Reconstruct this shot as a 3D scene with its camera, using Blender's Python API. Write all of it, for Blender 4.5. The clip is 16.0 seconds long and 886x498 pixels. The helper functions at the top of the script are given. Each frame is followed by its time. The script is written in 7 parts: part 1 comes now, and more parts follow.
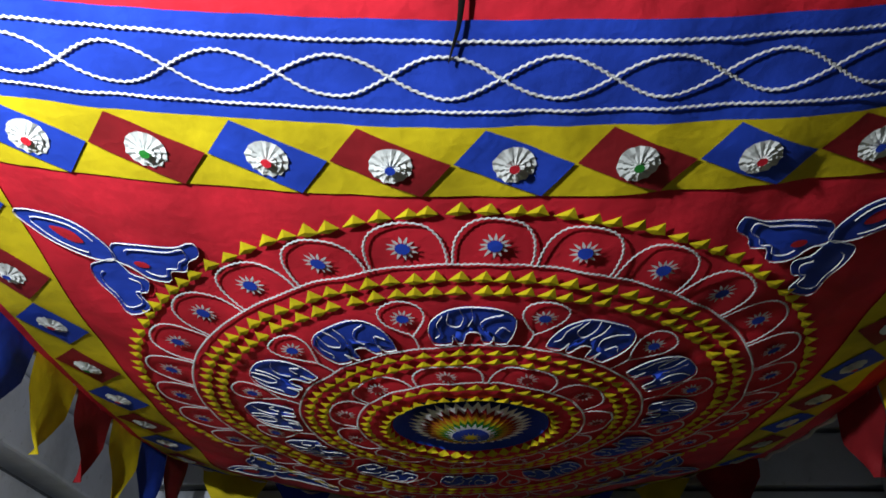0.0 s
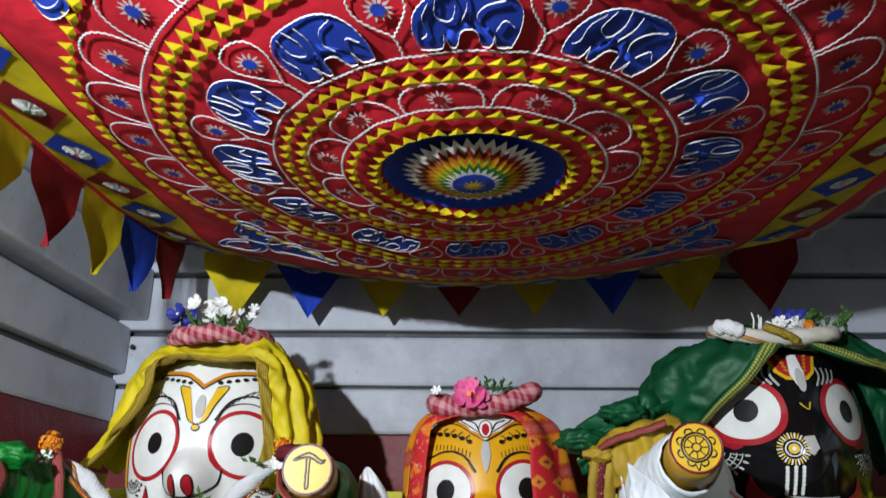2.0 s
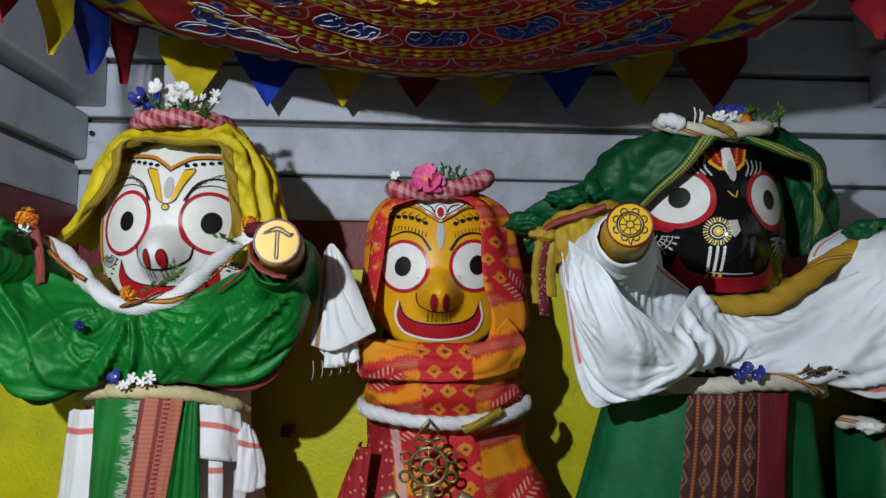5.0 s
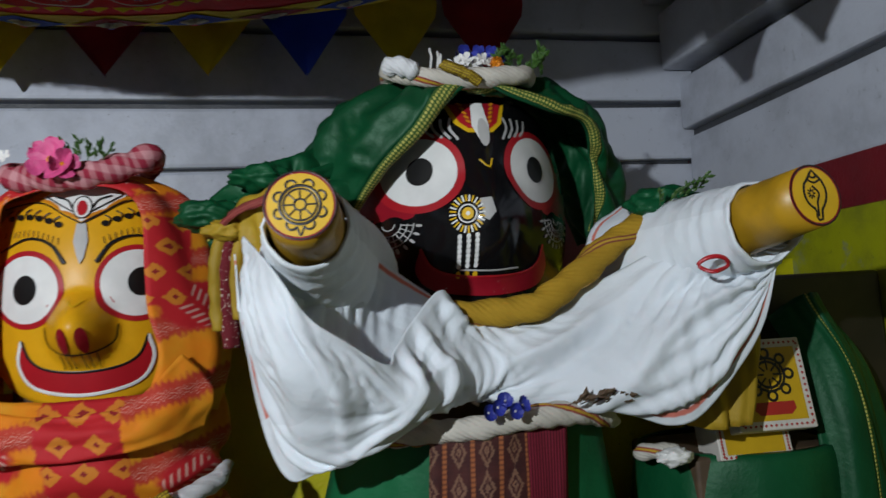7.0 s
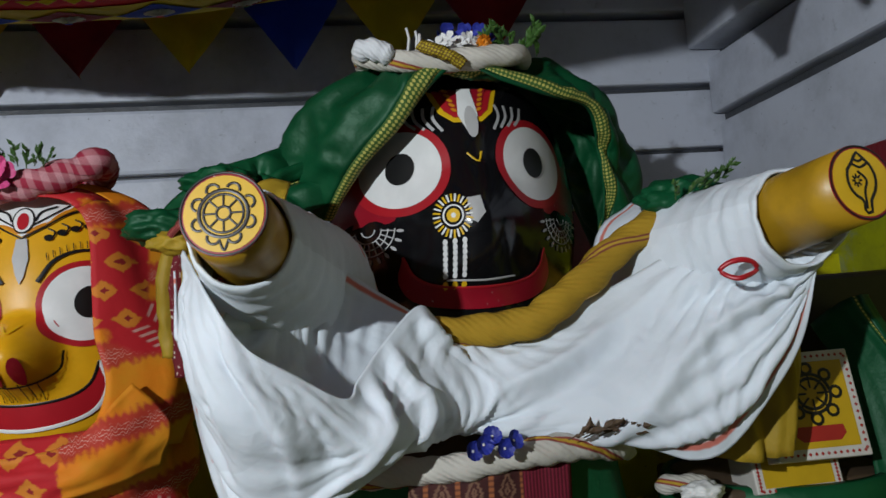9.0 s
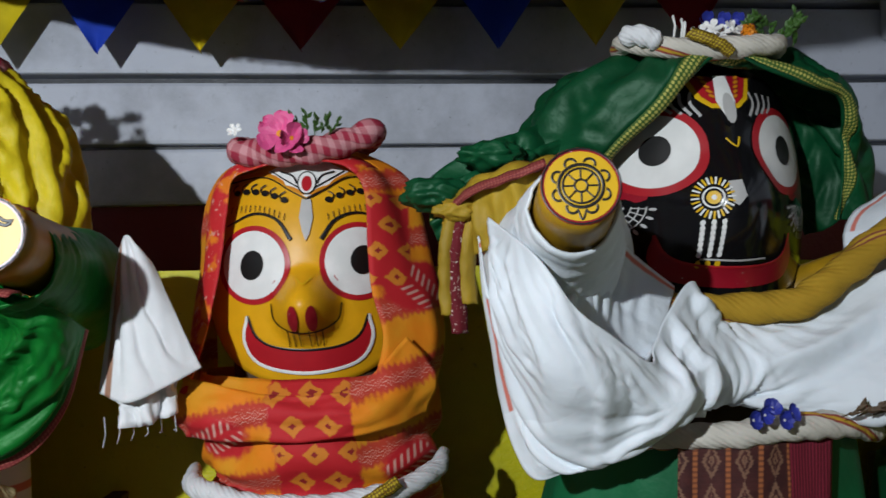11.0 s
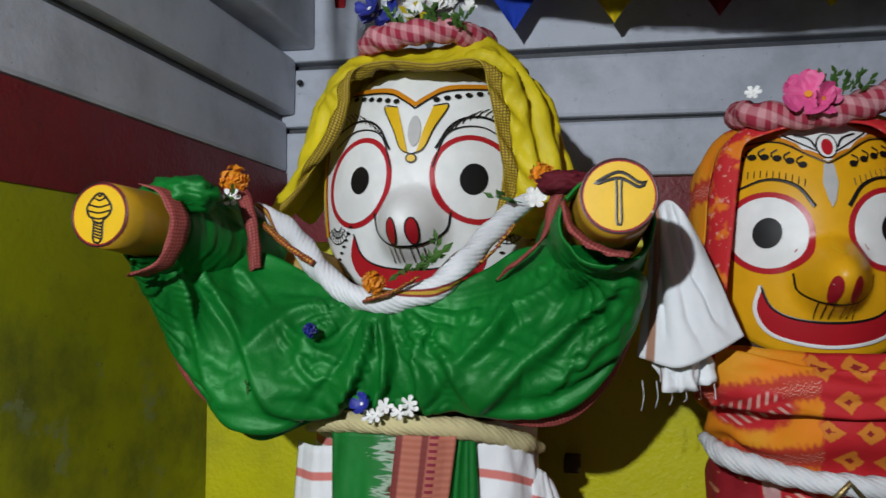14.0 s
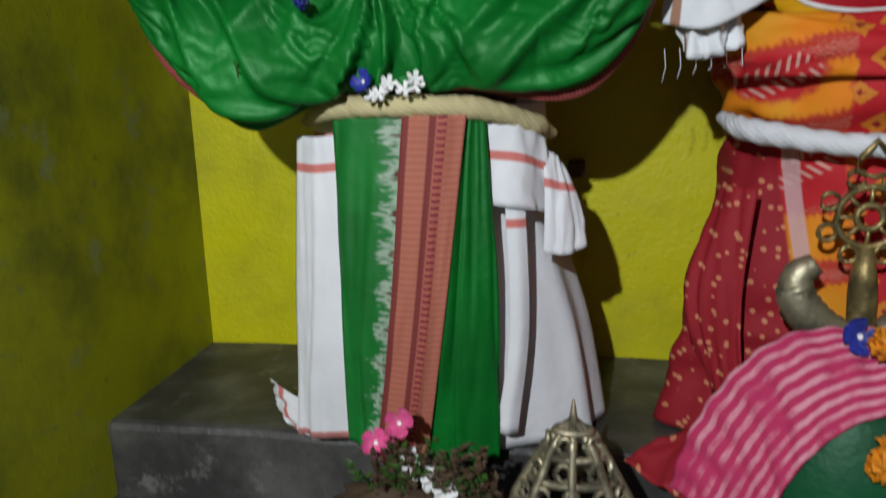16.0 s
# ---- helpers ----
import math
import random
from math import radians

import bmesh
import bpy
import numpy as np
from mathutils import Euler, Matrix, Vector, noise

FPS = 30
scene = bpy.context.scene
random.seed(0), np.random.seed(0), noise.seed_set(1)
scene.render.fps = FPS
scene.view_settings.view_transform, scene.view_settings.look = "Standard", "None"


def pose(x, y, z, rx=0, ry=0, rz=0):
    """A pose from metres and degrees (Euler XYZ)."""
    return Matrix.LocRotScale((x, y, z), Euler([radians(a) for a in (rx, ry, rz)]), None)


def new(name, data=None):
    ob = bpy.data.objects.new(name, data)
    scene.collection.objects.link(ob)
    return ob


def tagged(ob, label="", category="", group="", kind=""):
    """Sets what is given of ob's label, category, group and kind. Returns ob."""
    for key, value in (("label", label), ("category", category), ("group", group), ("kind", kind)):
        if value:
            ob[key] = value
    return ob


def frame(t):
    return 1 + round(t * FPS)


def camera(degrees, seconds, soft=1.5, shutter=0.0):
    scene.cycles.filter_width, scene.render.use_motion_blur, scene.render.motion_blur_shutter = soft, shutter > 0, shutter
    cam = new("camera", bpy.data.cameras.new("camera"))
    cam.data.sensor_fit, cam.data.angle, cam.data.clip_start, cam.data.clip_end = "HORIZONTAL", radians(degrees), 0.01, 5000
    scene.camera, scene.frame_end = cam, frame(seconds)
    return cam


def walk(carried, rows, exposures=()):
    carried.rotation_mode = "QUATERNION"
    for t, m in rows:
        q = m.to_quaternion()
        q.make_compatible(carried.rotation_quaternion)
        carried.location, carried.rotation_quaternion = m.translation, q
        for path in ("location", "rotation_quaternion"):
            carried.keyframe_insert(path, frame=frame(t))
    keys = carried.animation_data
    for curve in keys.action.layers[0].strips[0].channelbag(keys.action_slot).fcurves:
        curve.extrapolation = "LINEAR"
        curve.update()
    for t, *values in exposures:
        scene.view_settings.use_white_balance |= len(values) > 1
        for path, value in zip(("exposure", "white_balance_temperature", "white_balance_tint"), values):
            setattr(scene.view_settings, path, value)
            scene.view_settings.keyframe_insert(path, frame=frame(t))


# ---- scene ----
cam = camera(59.8, 16.0, shutter=0.25)
METRES, EYE, TILT, LEAN, TURN = 3.0, 1.5, 32.0, 0.0, 0.0
ROWS = [
    (0.0, 0.0, 0.0, 0.0, 0.0, 0.0, -0.0),
    (0.5, 0.0029, 0.0234, -0.021, 0.47, -2.4, 0.55),
    (1.0, 0.0063, 0.0543, -0.0478, 0.96, -4.83, 0.48),
    (1.5, 0.0144, 0.0775, -0.0664, 1.5, -8.03, 0.64),
    (2.0, 0.0221, 0.0925, -0.0806, 2.1, -12.64, 0.54),
    (2.5, 0.0248, 0.0995, -0.0893, 2.58, -16.32, 0.52),
    (3.0, 0.0222, 0.0885, -0.0887, 2.42, -19.63, 0.52),
    (5.5, 0.0196, 0.0525, -0.0814, -2.41, -27.54, -2.39),
    (6.0, 0.066, 0.1029, -0.1132, -4.9, -27.24, -3.33),
    (6.5, 0.114, 0.1665, -0.152, -8.71, -26.68, -4.12),
    (7.0, 0.1604, 0.2306, -0.1792, -12.34, -26.2, -3.49),
    (7.5, 0.2216, 0.2805, -0.1997, -13.15, -26.43, -1.8),
    (8.0, 0.2353, 0.291, -0.2073, -12.16, -26.21, -0.49),
    (10.5, 0.1198, 0.2751, -0.1931, -6.25, -27.58, -1.79),
    (11.0, 0.0891, 0.2721, -0.194, -4.01, -28.15, -1.11),
    (11.5, 0.0579, 0.2656, -0.1899, -1.89, -28.53, -0.33),
    (12.0, 0.0294, 0.2589, -0.1852, 0.72, -28.95, 0.78),
    (12.5, 0.0044, 0.2573, -0.1892, 4.02, -29.39, 2.89),
    (13.0, -0.0245, 0.2698, -0.194, 7.39, -28.95, 4.41),
    (13.5, -0.0613, 0.2711, -0.1989, 9.06, -28.77, 5.12),
    (14.0, -0.1068, 0.2644, -0.1971, 10.11, -29.02, 5.92),
    (14.5, -0.127, 0.2595, -0.1932, 11.22, -29.27, 6.94),
    (15.0, -0.1309, 0.2602, -0.2023, 11.08, -31.14, 7.56),
    (15.5, -0.1311, 0.2623, -0.2254, 9.49, -35.76, 6.95),
    (16.0, -0.1301, 0.2488, -0.265, 7.65, -45.07, 6.35),
]
walk(cam, [(t, pose(0, 0, EYE, TILT, LEAN, TURN) @ pose(METRES * x, METRES * y, METRES * z, 90 + pitch, roll, yaw)) for t, x, y, z, yaw, pitch, roll in ROWS],
     exposures=[(0.0, -0.65), (0.5, -0.45), (1.0, -0.1), (1.5, 0.2), (2.5, 0.3), (3.2, 0.25), (5.5, -0.1), (8.2, -0.1), (10.5, 0.0), (12.0, 0.0), (13.0, -0.08), (14.0, -0.18), (16.0, -0.15)])

# ---- world and light ----
world = bpy.data.worlds.new("World")
scene.world = world
world.use_nodes = True
world.node_tree.nodes["Background"].inputs[0].default_value = (0.5, 0.6, 0.8, 1)
world.node_tree.nodes["Background"].inputs[1].default_value = 0.0014
LAMP = Vector((-0.86, -0.10, 2.09))
bulb = bpy.data.lights.new("ceiling_bulb_light", "POINT")
bulb.energy, bulb.shadow_soft_size, bulb.color = 310.0, 0.028, (0.87, 0.93, 0.98)
new("bulb_light", bulb).location = LAMP
scene.view_settings.exposure = 0.0

# ---- material tools ----


class Nodes:
    """Short forms for building a procedural material."""

    def __init__(self, name, rough=0.7, metal=0.0, spec=0.4, sheen=0.0):
        self.m = bpy.data.materials.new(name)
        self.m.use_nodes = True
        self.t = self.m.node_tree
        self.b = self.t.nodes["Principled BSDF"]
        self.b.inputs["Roughness"].default_value = rough
        self.b.inputs["Metallic"].default_value = metal
        self.b.inputs["Specular IOR Level"].default_value = spec
        self.b.inputs["Sheen Weight"].default_value = sheen

    def put(self, socket, v):
        if isinstance(v, (int, float)):
            socket.default_value = v
        elif isinstance(v, tuple):
            socket.default_value = (*v, 1) if len(v) == 3 and socket.type == "RGBA" else v
        else:
            self.t.links.new(v, socket)

    def coord(self, kind="Object"):
        return self.t.nodes.new("ShaderNodeTexCoord").outputs[kind]

    def xyz(self, v):
        n = self.t.nodes.new("ShaderNodeSeparateXYZ")
        self.put(n.inputs[0], v)
        return n.outputs

    def vec(self, x, y, z=0.0):
        n = self.t.nodes.new("ShaderNodeCombineXYZ")
        for s, v in zip(n.inputs, (x, y, z)):
            self.put(s, v)
        return n.outputs[0]

    def f(self, op, a, b=0.0, c=0.0):
        n = self.t.nodes.new("ShaderNodeMath")
        n.operation = op
        for s, v in zip(n.inputs, (a, b, c)):
            self.put(s, v)
        return n.outputs[0]

    def noise(self, scale, v=None, detail=4.0, rough=0.55):
        n = self.t.nodes.new("ShaderNodeTexNoise")
        n.inputs["Scale"].default_value, n.inputs["Detail"].default_value, n.inputs["Roughness"].default_value = scale, detail, rough
        self.put(n.inputs["Vector"], v if v is not None else self.coord())
        return n.outputs["Fac"]

    def voronoi(self, scale, v=None, feature="F1"):
        n = self.t.nodes.new("ShaderNodeTexVoronoi")
        n.feature = feature
        n.inputs["Scale"].default_value = scale
        self.put(n.inputs["Vector"], v if v is not None else self.coord())
        return n.outputs["Distance"]

    def mix(self, fac, a, b):
        n = self.t.nodes.new("ShaderNodeMix")
        n.data_type = "RGBA"
        self.put(n.inputs[0], fac)
        self.put(n.inputs[6], a)
        self.put(n.inputs[7], b)
        return n.outputs[2]

    def step(self, v, lo, hi):
        n = self.t.nodes.new("ShaderNodeMapRange")
        n.interpolation_type = "SMOOTHSTEP"
        for s, x in zip(n.inputs, (v, lo, hi, 0.0, 1.0)):
            self.put(s, x)
        return n.outputs[0]

    def band(self, v, lo, hi, soft=0.002):
        return self.f("SUBTRACT", self.step(v, lo - soft, lo + soft), self.step(v, hi - soft, hi + soft))

    def done(self, colour, height=None, bump=0.3, dist=0.002, rough=None):
        self.put(self.b.inputs["Base Color"], colour)
        if rough is not None:
            self.put(self.b.inputs["Roughness"], rough)
        if height is not None:
            n = self.t.nodes.new("ShaderNodeBump")
            n.inputs["Strength"].default_value, n.inputs["Distance"].default_value = bump, dist
            self.put(n.inputs["Height"], height)
            self.t.links.new(n.outputs[0], self.b.inputs["Normal"])
        return self.m


def shade(c, k):
    return tuple(x * k for x in c)


def cloth_mat(name, c, rough=0.75, weave=900, sheen=0.0, vary=0.3, spec=0.2):
    """Plain woven cloth: uneven dye and a fine weave."""
    n = Nodes(name, rough, 0, spec, sheen)
    big = n.noise(7, detail=5)
    col = n.mix(n.step(big, 0.3, 0.75), shade(c, 1 - vary), shade(c, 1 + vary * 0.35))
    crease = n.f("ABSOLUTE", n.f("SUBTRACT", n.noise(9, detail=3), 0.5))
    w = n.f("ADD", n.f("ADD", n.f("MULTIPLY", n.noise(weave, detail=1), 0.15), n.f("MULTIPLY", n.noise(40, detail=3), 0.25)), n.f("MULTIPLY", crease, -2.0))
    return n.done(col, w, 0.5, 0.006)


def paint_mat(name, c, rough=0.35, vary=0.12, chips=0.0, spec=0.5):
    """Brushed enamel paint on wood."""
    n = Nodes(name, rough, 0, spec)
    col = n.mix(n.step(n.noise(14, detail=6), 0.35, 0.7), shade(c, 1 - vary), c)
    if chips:
        col = n.mix(n.f("MULTIPLY", n.step(n.noise(90, detail=3), 0.70, 0.74), chips), col, (0.75, 0.72, 0.65))
    return n.done(col, n.noise(60, detail=5), 0.12, 0.002)


def wall_paint(name, c, dirt, rough=0.55, scale=2.2, amount=0.75, relief=0.45, scab=None, runs=False):
    """Old oil paint on plaster: big stains, small scabs, trowel marks."""
    n = Nodes(name, rough, 0, 0.4)
    co = n.coord()
    col = n.mix(n.step(n.noise(scale, co, 8, 0.65), 0.42, 0.72), c, n.mix(amount, c, dirt))
    col = n.mix(n.f("MULTIPLY", n.step(n.noise(26, co, 6, 0.7), 0.60, 0.75), 0.6), col, dirt)
    if scab:
        col = n.mix(n.f("MULTIPLY", n.step(n.noise(6.5, co, 9, 0.72), 0.57, 0.66), 0.75), col, scab)
    if runs:
        p = n.xyz(co)
        run = n.noise(1.0, n.vec(n.f("MULTIPLY", n.f("ADD", p[0], p[1]), 46.0), 0.0, n.f("MULTIPLY", p[2], 5.0)), 3.0)
        col = n.mix(n.f("MULTIPLY", n.step(run, 0.735, 0.76), 0.8), col, (0.05, 0.045, 0.01))
    speck = n.step(n.voronoi(23, co), 0.055, 0.03)
    col = n.mix(n.f("MULTIPLY", speck, 0.7), col, shade(dirt, 0.3))
    h = n.f("ADD", n.noise(9, co, 6), n.f("MULTIPLY", n.noise(80, co, 4), 0.4))
    return n.done(col, h, relief, 0.012, n.f("MULTIPLY_ADD", n.noise(5, co, 4), 0.5, 0.22))


# ---- colours and materials ----
RED, BLUE, YEL, WHITE = (0.62, 0.018, 0.035), (0.016, 0.055, 0.46), (0.64, 0.50, 0.010), (0.72, 0.74, 0.76)
M = dict(
    red=cloth_mat("red_cotton", RED), blue=cloth_mat("blue_cotton", BLUE), yellow=cloth_mat("yellow_cotton", YEL),
    dred=cloth_mat("dark_red_cotton", (0.25, 0.01, 0.015)), cord=cloth_mat("white_cord", (0.62, 0.62, 0.63), weave=300),
    rosette=cloth_mat("white_rosette_cotton", (0.68, 0.7, 0.68)), green_c=cloth_mat("green_cotton", (0.02, 0.22, 0.03)),
    white_c=cloth_mat("white_cotton", WHITE, vary=0.12), orange_c=cloth_mat("orange_cotton", (0.6, 0.2, 0.01)),
    wall_y=wall_paint("yellow_oil_paint", (0.56, 0.52, 0.003), (0.20, 0.20, 0.02), amount=0.5, runs=True),
    # base yellow darkened for the side walls' weak light; the stains are real wear
    wall_y_dim=wall_paint("shaded_stained_yellow_paint", (0.31, 0.33, 0.005), (0.055, 0.068, 0.018), amount=0.9, relief=0.16, scab=(0.22, 0.25, 0.12)),
    wall_r=wall_paint("maroon_oil_paint", (0.17, 0.008, 0.014), (0.07, 0.01, 0.012)),
    wall_g=wall_paint("grey_oil_paint", (0.51, 0.54, 0.62), (0.20, 0.21, 0.24), scale=3.0, amount=0.5, relief=0.14),
    joint=wall_paint("dark_joint", (0.06, 0.065, 0.075), (0.03, 0.03, 0.03)),
    stone=wall_paint("sooty_stone", (0.035, 0.034, 0.032), (0.12, 0.115, 0.105), 0.6, 4.0, 0.8, scab=(0.16, 0.155, 0.14)),
    # near black so that unseen walls and ceiling return little bounce light
    plain=wall_paint("bounce_absorbing_black", (0.032, 0.031, 0.030), (0.02, 0.019, 0.018)),
    p_white=paint_mat("white_enamel", (0.76, 0.77, 0.75), 0.45, spec=0.35), p_black=paint_mat("black_enamel", (0.006, 0.006, 0.007), 0.16),
    p_yellow=paint_mat("yellow_enamel", (0.72, 0.365, 0.008), 0.4, spec=0.35), p_red=paint_mat("red_enamel", (0.42, 0.012, 0.02), 0.35),
    p_ink=paint_mat("black_line_paint", (0.006, 0.006, 0.006), 0.4), p_crimson=paint_mat("crimson_enamel", (0.30, 0.008, 0.02), 0.3, chips=0.6),
    p_orange=paint_mat("orange_enamel", (0.6, 0.22, 0.01), 0.35), p_grey=paint_mat("pale_worn_paint", (0.45, 0.45, 0.44), 0.5),
    p_dyel=paint_mat("bright_yellow_enamel", (0.72, 0.44, 0.008), 0.4), p_ochre=paint_mat("ochre_enamel", (0.46, 0.26, 0.012), 0.4, 0.3),
    # near-black colour of the block that stands in for shade
    shade_black=paint_mat("near_black_shade_paint", (0.02, 0.014, 0.01), 0.5, 0.5),
    wood=paint_mat("bare_idol_wood", (0.10, 0.06, 0.03), 0.7, 0.4),
)

# ---- mesh tools ----


def part(name, bm, material, parent=None, label="", smooth=True):
    """Links a bmesh as one mesh object; material may be one or a list."""
    me = bpy.data.meshes.new(name)
    bm.to_mesh(me)
    bm.free()
    for m in material if isinstance(material, (list, tuple)) else [material]:
        me.materials.append(m)
    if smooth:
        me.polygons.foreach_set("use_smooth", [True] * len(me.polygons))
    ob = new(name, me)
    if parent:
        ob.parent = parent
    if label:
        ob["label"] = label
    return ob


def thing(name, label, category, group="", kind=""):
    return tagged(new(name), label, category, group, kind)


def box(bm, lo, hi, mi=0, bevel=0.0):
    vs = [bm.verts.new((x, y, z)) for x in (lo[0], hi[0]) for y in (lo[1], hi[1]) for z in (lo[2], hi[2])]
    fs = [bm.faces.new([vs[i] for i in q]) for q in ((0, 1, 3, 2), (4, 6, 7, 5), (0, 4, 5, 1), (2, 3, 7, 6), (0, 2, 6, 4), (1, 5, 7, 3))]
    for f in fs:
        f.material_index = mi
    if bevel:
        es = list({e for f in fs for e in f.edges})
        r = bmesh.ops.bevel(bm, geom=es, offset=bevel, segments=2, profile=0.5, affect="EDGES")
        for f in r["faces"]:
            f.material_index = mi
    return bm


def spline(pts, n, closed=False):
    """n points along a Catmull-Rom curve through pts, evenly by length."""
    P = [np.array(p, float) for p in pts]
    ext = [P[-1], *P, P[0], P[1]] if closed else [2 * P[0] - P[1], *P, 2 * P[-1] - P[-2]]
    fine = []
    for i in range(len(P) if closed else len(P) - 1):
        a, b, c, d = ext[i:i + 4]
        for t in np.linspace(0, 1, 16, endpoint=False):
            fine.append(0.5 * (2 * b + (c - a) * t + (2 * a - 5 * b + 4 * c - d) * t * t + (3 * b - a - 3 * c + d) * t ** 3))
    fine.append(P[0] if closed else P[-1])
    fine = np.array(fine)
    s = np.concatenate([[0], np.cumsum(np.linalg.norm(np.diff(fine, axis=0), axis=1))])
    w = np.linspace(0, s[-1], n + 1)[:-1] if closed else np.linspace(0, s[-1], n)
    return np.stack([np.interp(w, s, fine[:, k]) for k in range(fine.shape[1])], 1)


def sheet(bm, G, mi=0, closed=False, mat_of=None):
    """A grid of points (rows x columns x 3) as quads, with UV in metres along columns and rows."""
    uv = bm.loops.layers.uv.verify()
    R, C = G.shape[:2]
    V = [[bm.verts.new(G[r, c]) for c in range(C)] for r in range(R)]
    U = np.zeros((R, C)) + np.concatenate([[0], np.cumsum(np.linalg.norm(np.diff(G, axis=1), axis=2).mean(0))])
    W = np.zeros((R, C)) + np.concatenate([[0], np.cumsum(np.linalg.norm(np.diff(G, axis=0), axis=2).mean(1))])[:, None]
    for r in range(R - 1):
        for c in range(C if closed else C - 1):
            d = (c + 1) % C
            q = ((r, c), (r, d), (r + 1, d), (r + 1, c))
            f = bm.faces.new([V[i][k] for i, k in q])
            f.material_index = mat_of(r / (R - 1), c / max(C - 1, 1)) if mat_of else mi
            for lp, (i, k) in zip(f.loops, q):
                lp[uv].uv = (U[i, k], W[i, k])
    return bm


def loft(curves, n, m, fold=None, closed=False):
    """A grid of m rows and n columns through the curves; fold(u, v) pushes it along its normal."""
    A = np.stack([spline(c, n, closed) for c in curves])
    if len(curves) == 2:
        t = np.linspace(0, 1, m)[:, None, None]
        G = A[0] * (1 - t) + A[1] * t
    else:
        G = np.stack([spline(A[:, k], m) for k in range(n)], 1)
    if fold:
        du, dv = np.gradient(G, axis=1), np.gradient(G, axis=0)
        N = np.cross(du, dv)
        N /= np.linalg.norm(N, axis=2, keepdims=True) + 1e-9
        F = np.array([[fold(c / (n - 1), r / (m - 1)) for c in range(n)] for r in range(m)])
        G = G + N * F[:, :, None]
    return G


def cloth(name, curves, n, m, material, parent=None, fold=None, label="", thick=0.003, mat_of=None, closed=False):
    bm = bmesh.new()
    sheet(bm, loft(curves, n, m, fold, closed), closed=closed, mat_of=mat_of)
    mats = material if isinstance(material, list) else [material]
    edge = bm.copy() if mat_of else None
    if mat_of:
        bmesh.ops.delete(bm, geom=[f for f in bm.faces if f.material_index == 1], context="FACES")
        bmesh.ops.delete(edge, geom=[f for f in edge.faces if f.material_index == 0], context="FACES")
        for f in edge.faces:
            f.material_index = 0
    made = [part(name, bm, mats[0], parent, label)]
    if mat_of:
        made.append(part("border", edge, mats[-1], made[0]))
    for ob in made if thick else ():
        s = ob.modifiers.new("thickness", "SOLIDIFY")
        s.thickness, s.offset = thick, 0
    return made[0]


def finer(G):
    """A grid with twice as many rows and columns, by smooth interpolation."""
    for axis in (0, 1):
        A = np.moveaxis(G, axis, 0)
        E = np.concatenate([2 * A[:1] - A[1:2], A, 2 * A[-1:] - A[-2:-1]])
        half = (9 * (E[1:-2] + E[2:-1]) - E[:-3] - E[3:]) / 16
        out = np.zeros((2 * len(A) - 1, *A.shape[1:]))
        out[::2], out[1::2] = A, half
        G = np.moveaxis(out, 0, axis)
    return G


def pull(P, ia, ib, rest, k, push=True):
    """Moves two sets of grid points towards their resting distance; push=False: only apart."""
    d = P[ib] - P[ia]
    L = np.linalg.norm(d, axis=-1, keepdims=True) + 1e-9
    e = (L - rest) / L * (0.5 * k)
    if not push:
        e = np.minimum(e, 0)
    P[ia] += d * e
    P[ib] -= d * e


def settle(P, base, su, sv, pins, rounds, hold, fall, bend):
    """Lets a cloth grid with more cloth than its outline needs (su, sv) sink and buckle into folds of its own."""
    R, C = base.shape[:2]
    P, Q = P.copy(), P.copy()
    links = []
    r0, c0 = np.meshgrid(np.arange(R), np.arange(C), indexing="ij")

    def link(dr, dc, k, push, grow):
        inside = (r0 + dr < R) & (c0 + dc < C) & (c0 + dc >= 0)
        step, along = (2 * dr, r0) if dr else (2 * dc, c0)
        for p in range(step):
            ok = inside & (along % step == p)
            ia, ib = (r0[ok], c0[ok]), (r0[ok] + dr, c0[ok] + dc)
            links.append((ia, ib, np.linalg.norm(base[ib] - base[ia], axis=-1, keepdims=True) * grow, k, push))

    link(0, 1, 1.0, True, su)
    link(1, 0, 1.0, True, sv)
    link(1, 1, 0.5, True, (su + sv) / 2)
    link(1, -1, 0.5, True, (su + sv) / 2)
    link(0, 2, bend, False, su)
    link(2, 0, bend, False, sv)
    keep = pins[:, :, None]
    for i in range(rounds):
        V = (P - Q) * 0.9
        Q = P.copy()
        P = P + V
        P[:, :, 2] -= fall
        P += hold * (base - P)
        for ia, ib, rest, k, push in links:
            pull(P, ia, ib, rest, k, push)
        P = np.where(keep, base, P)
    return P


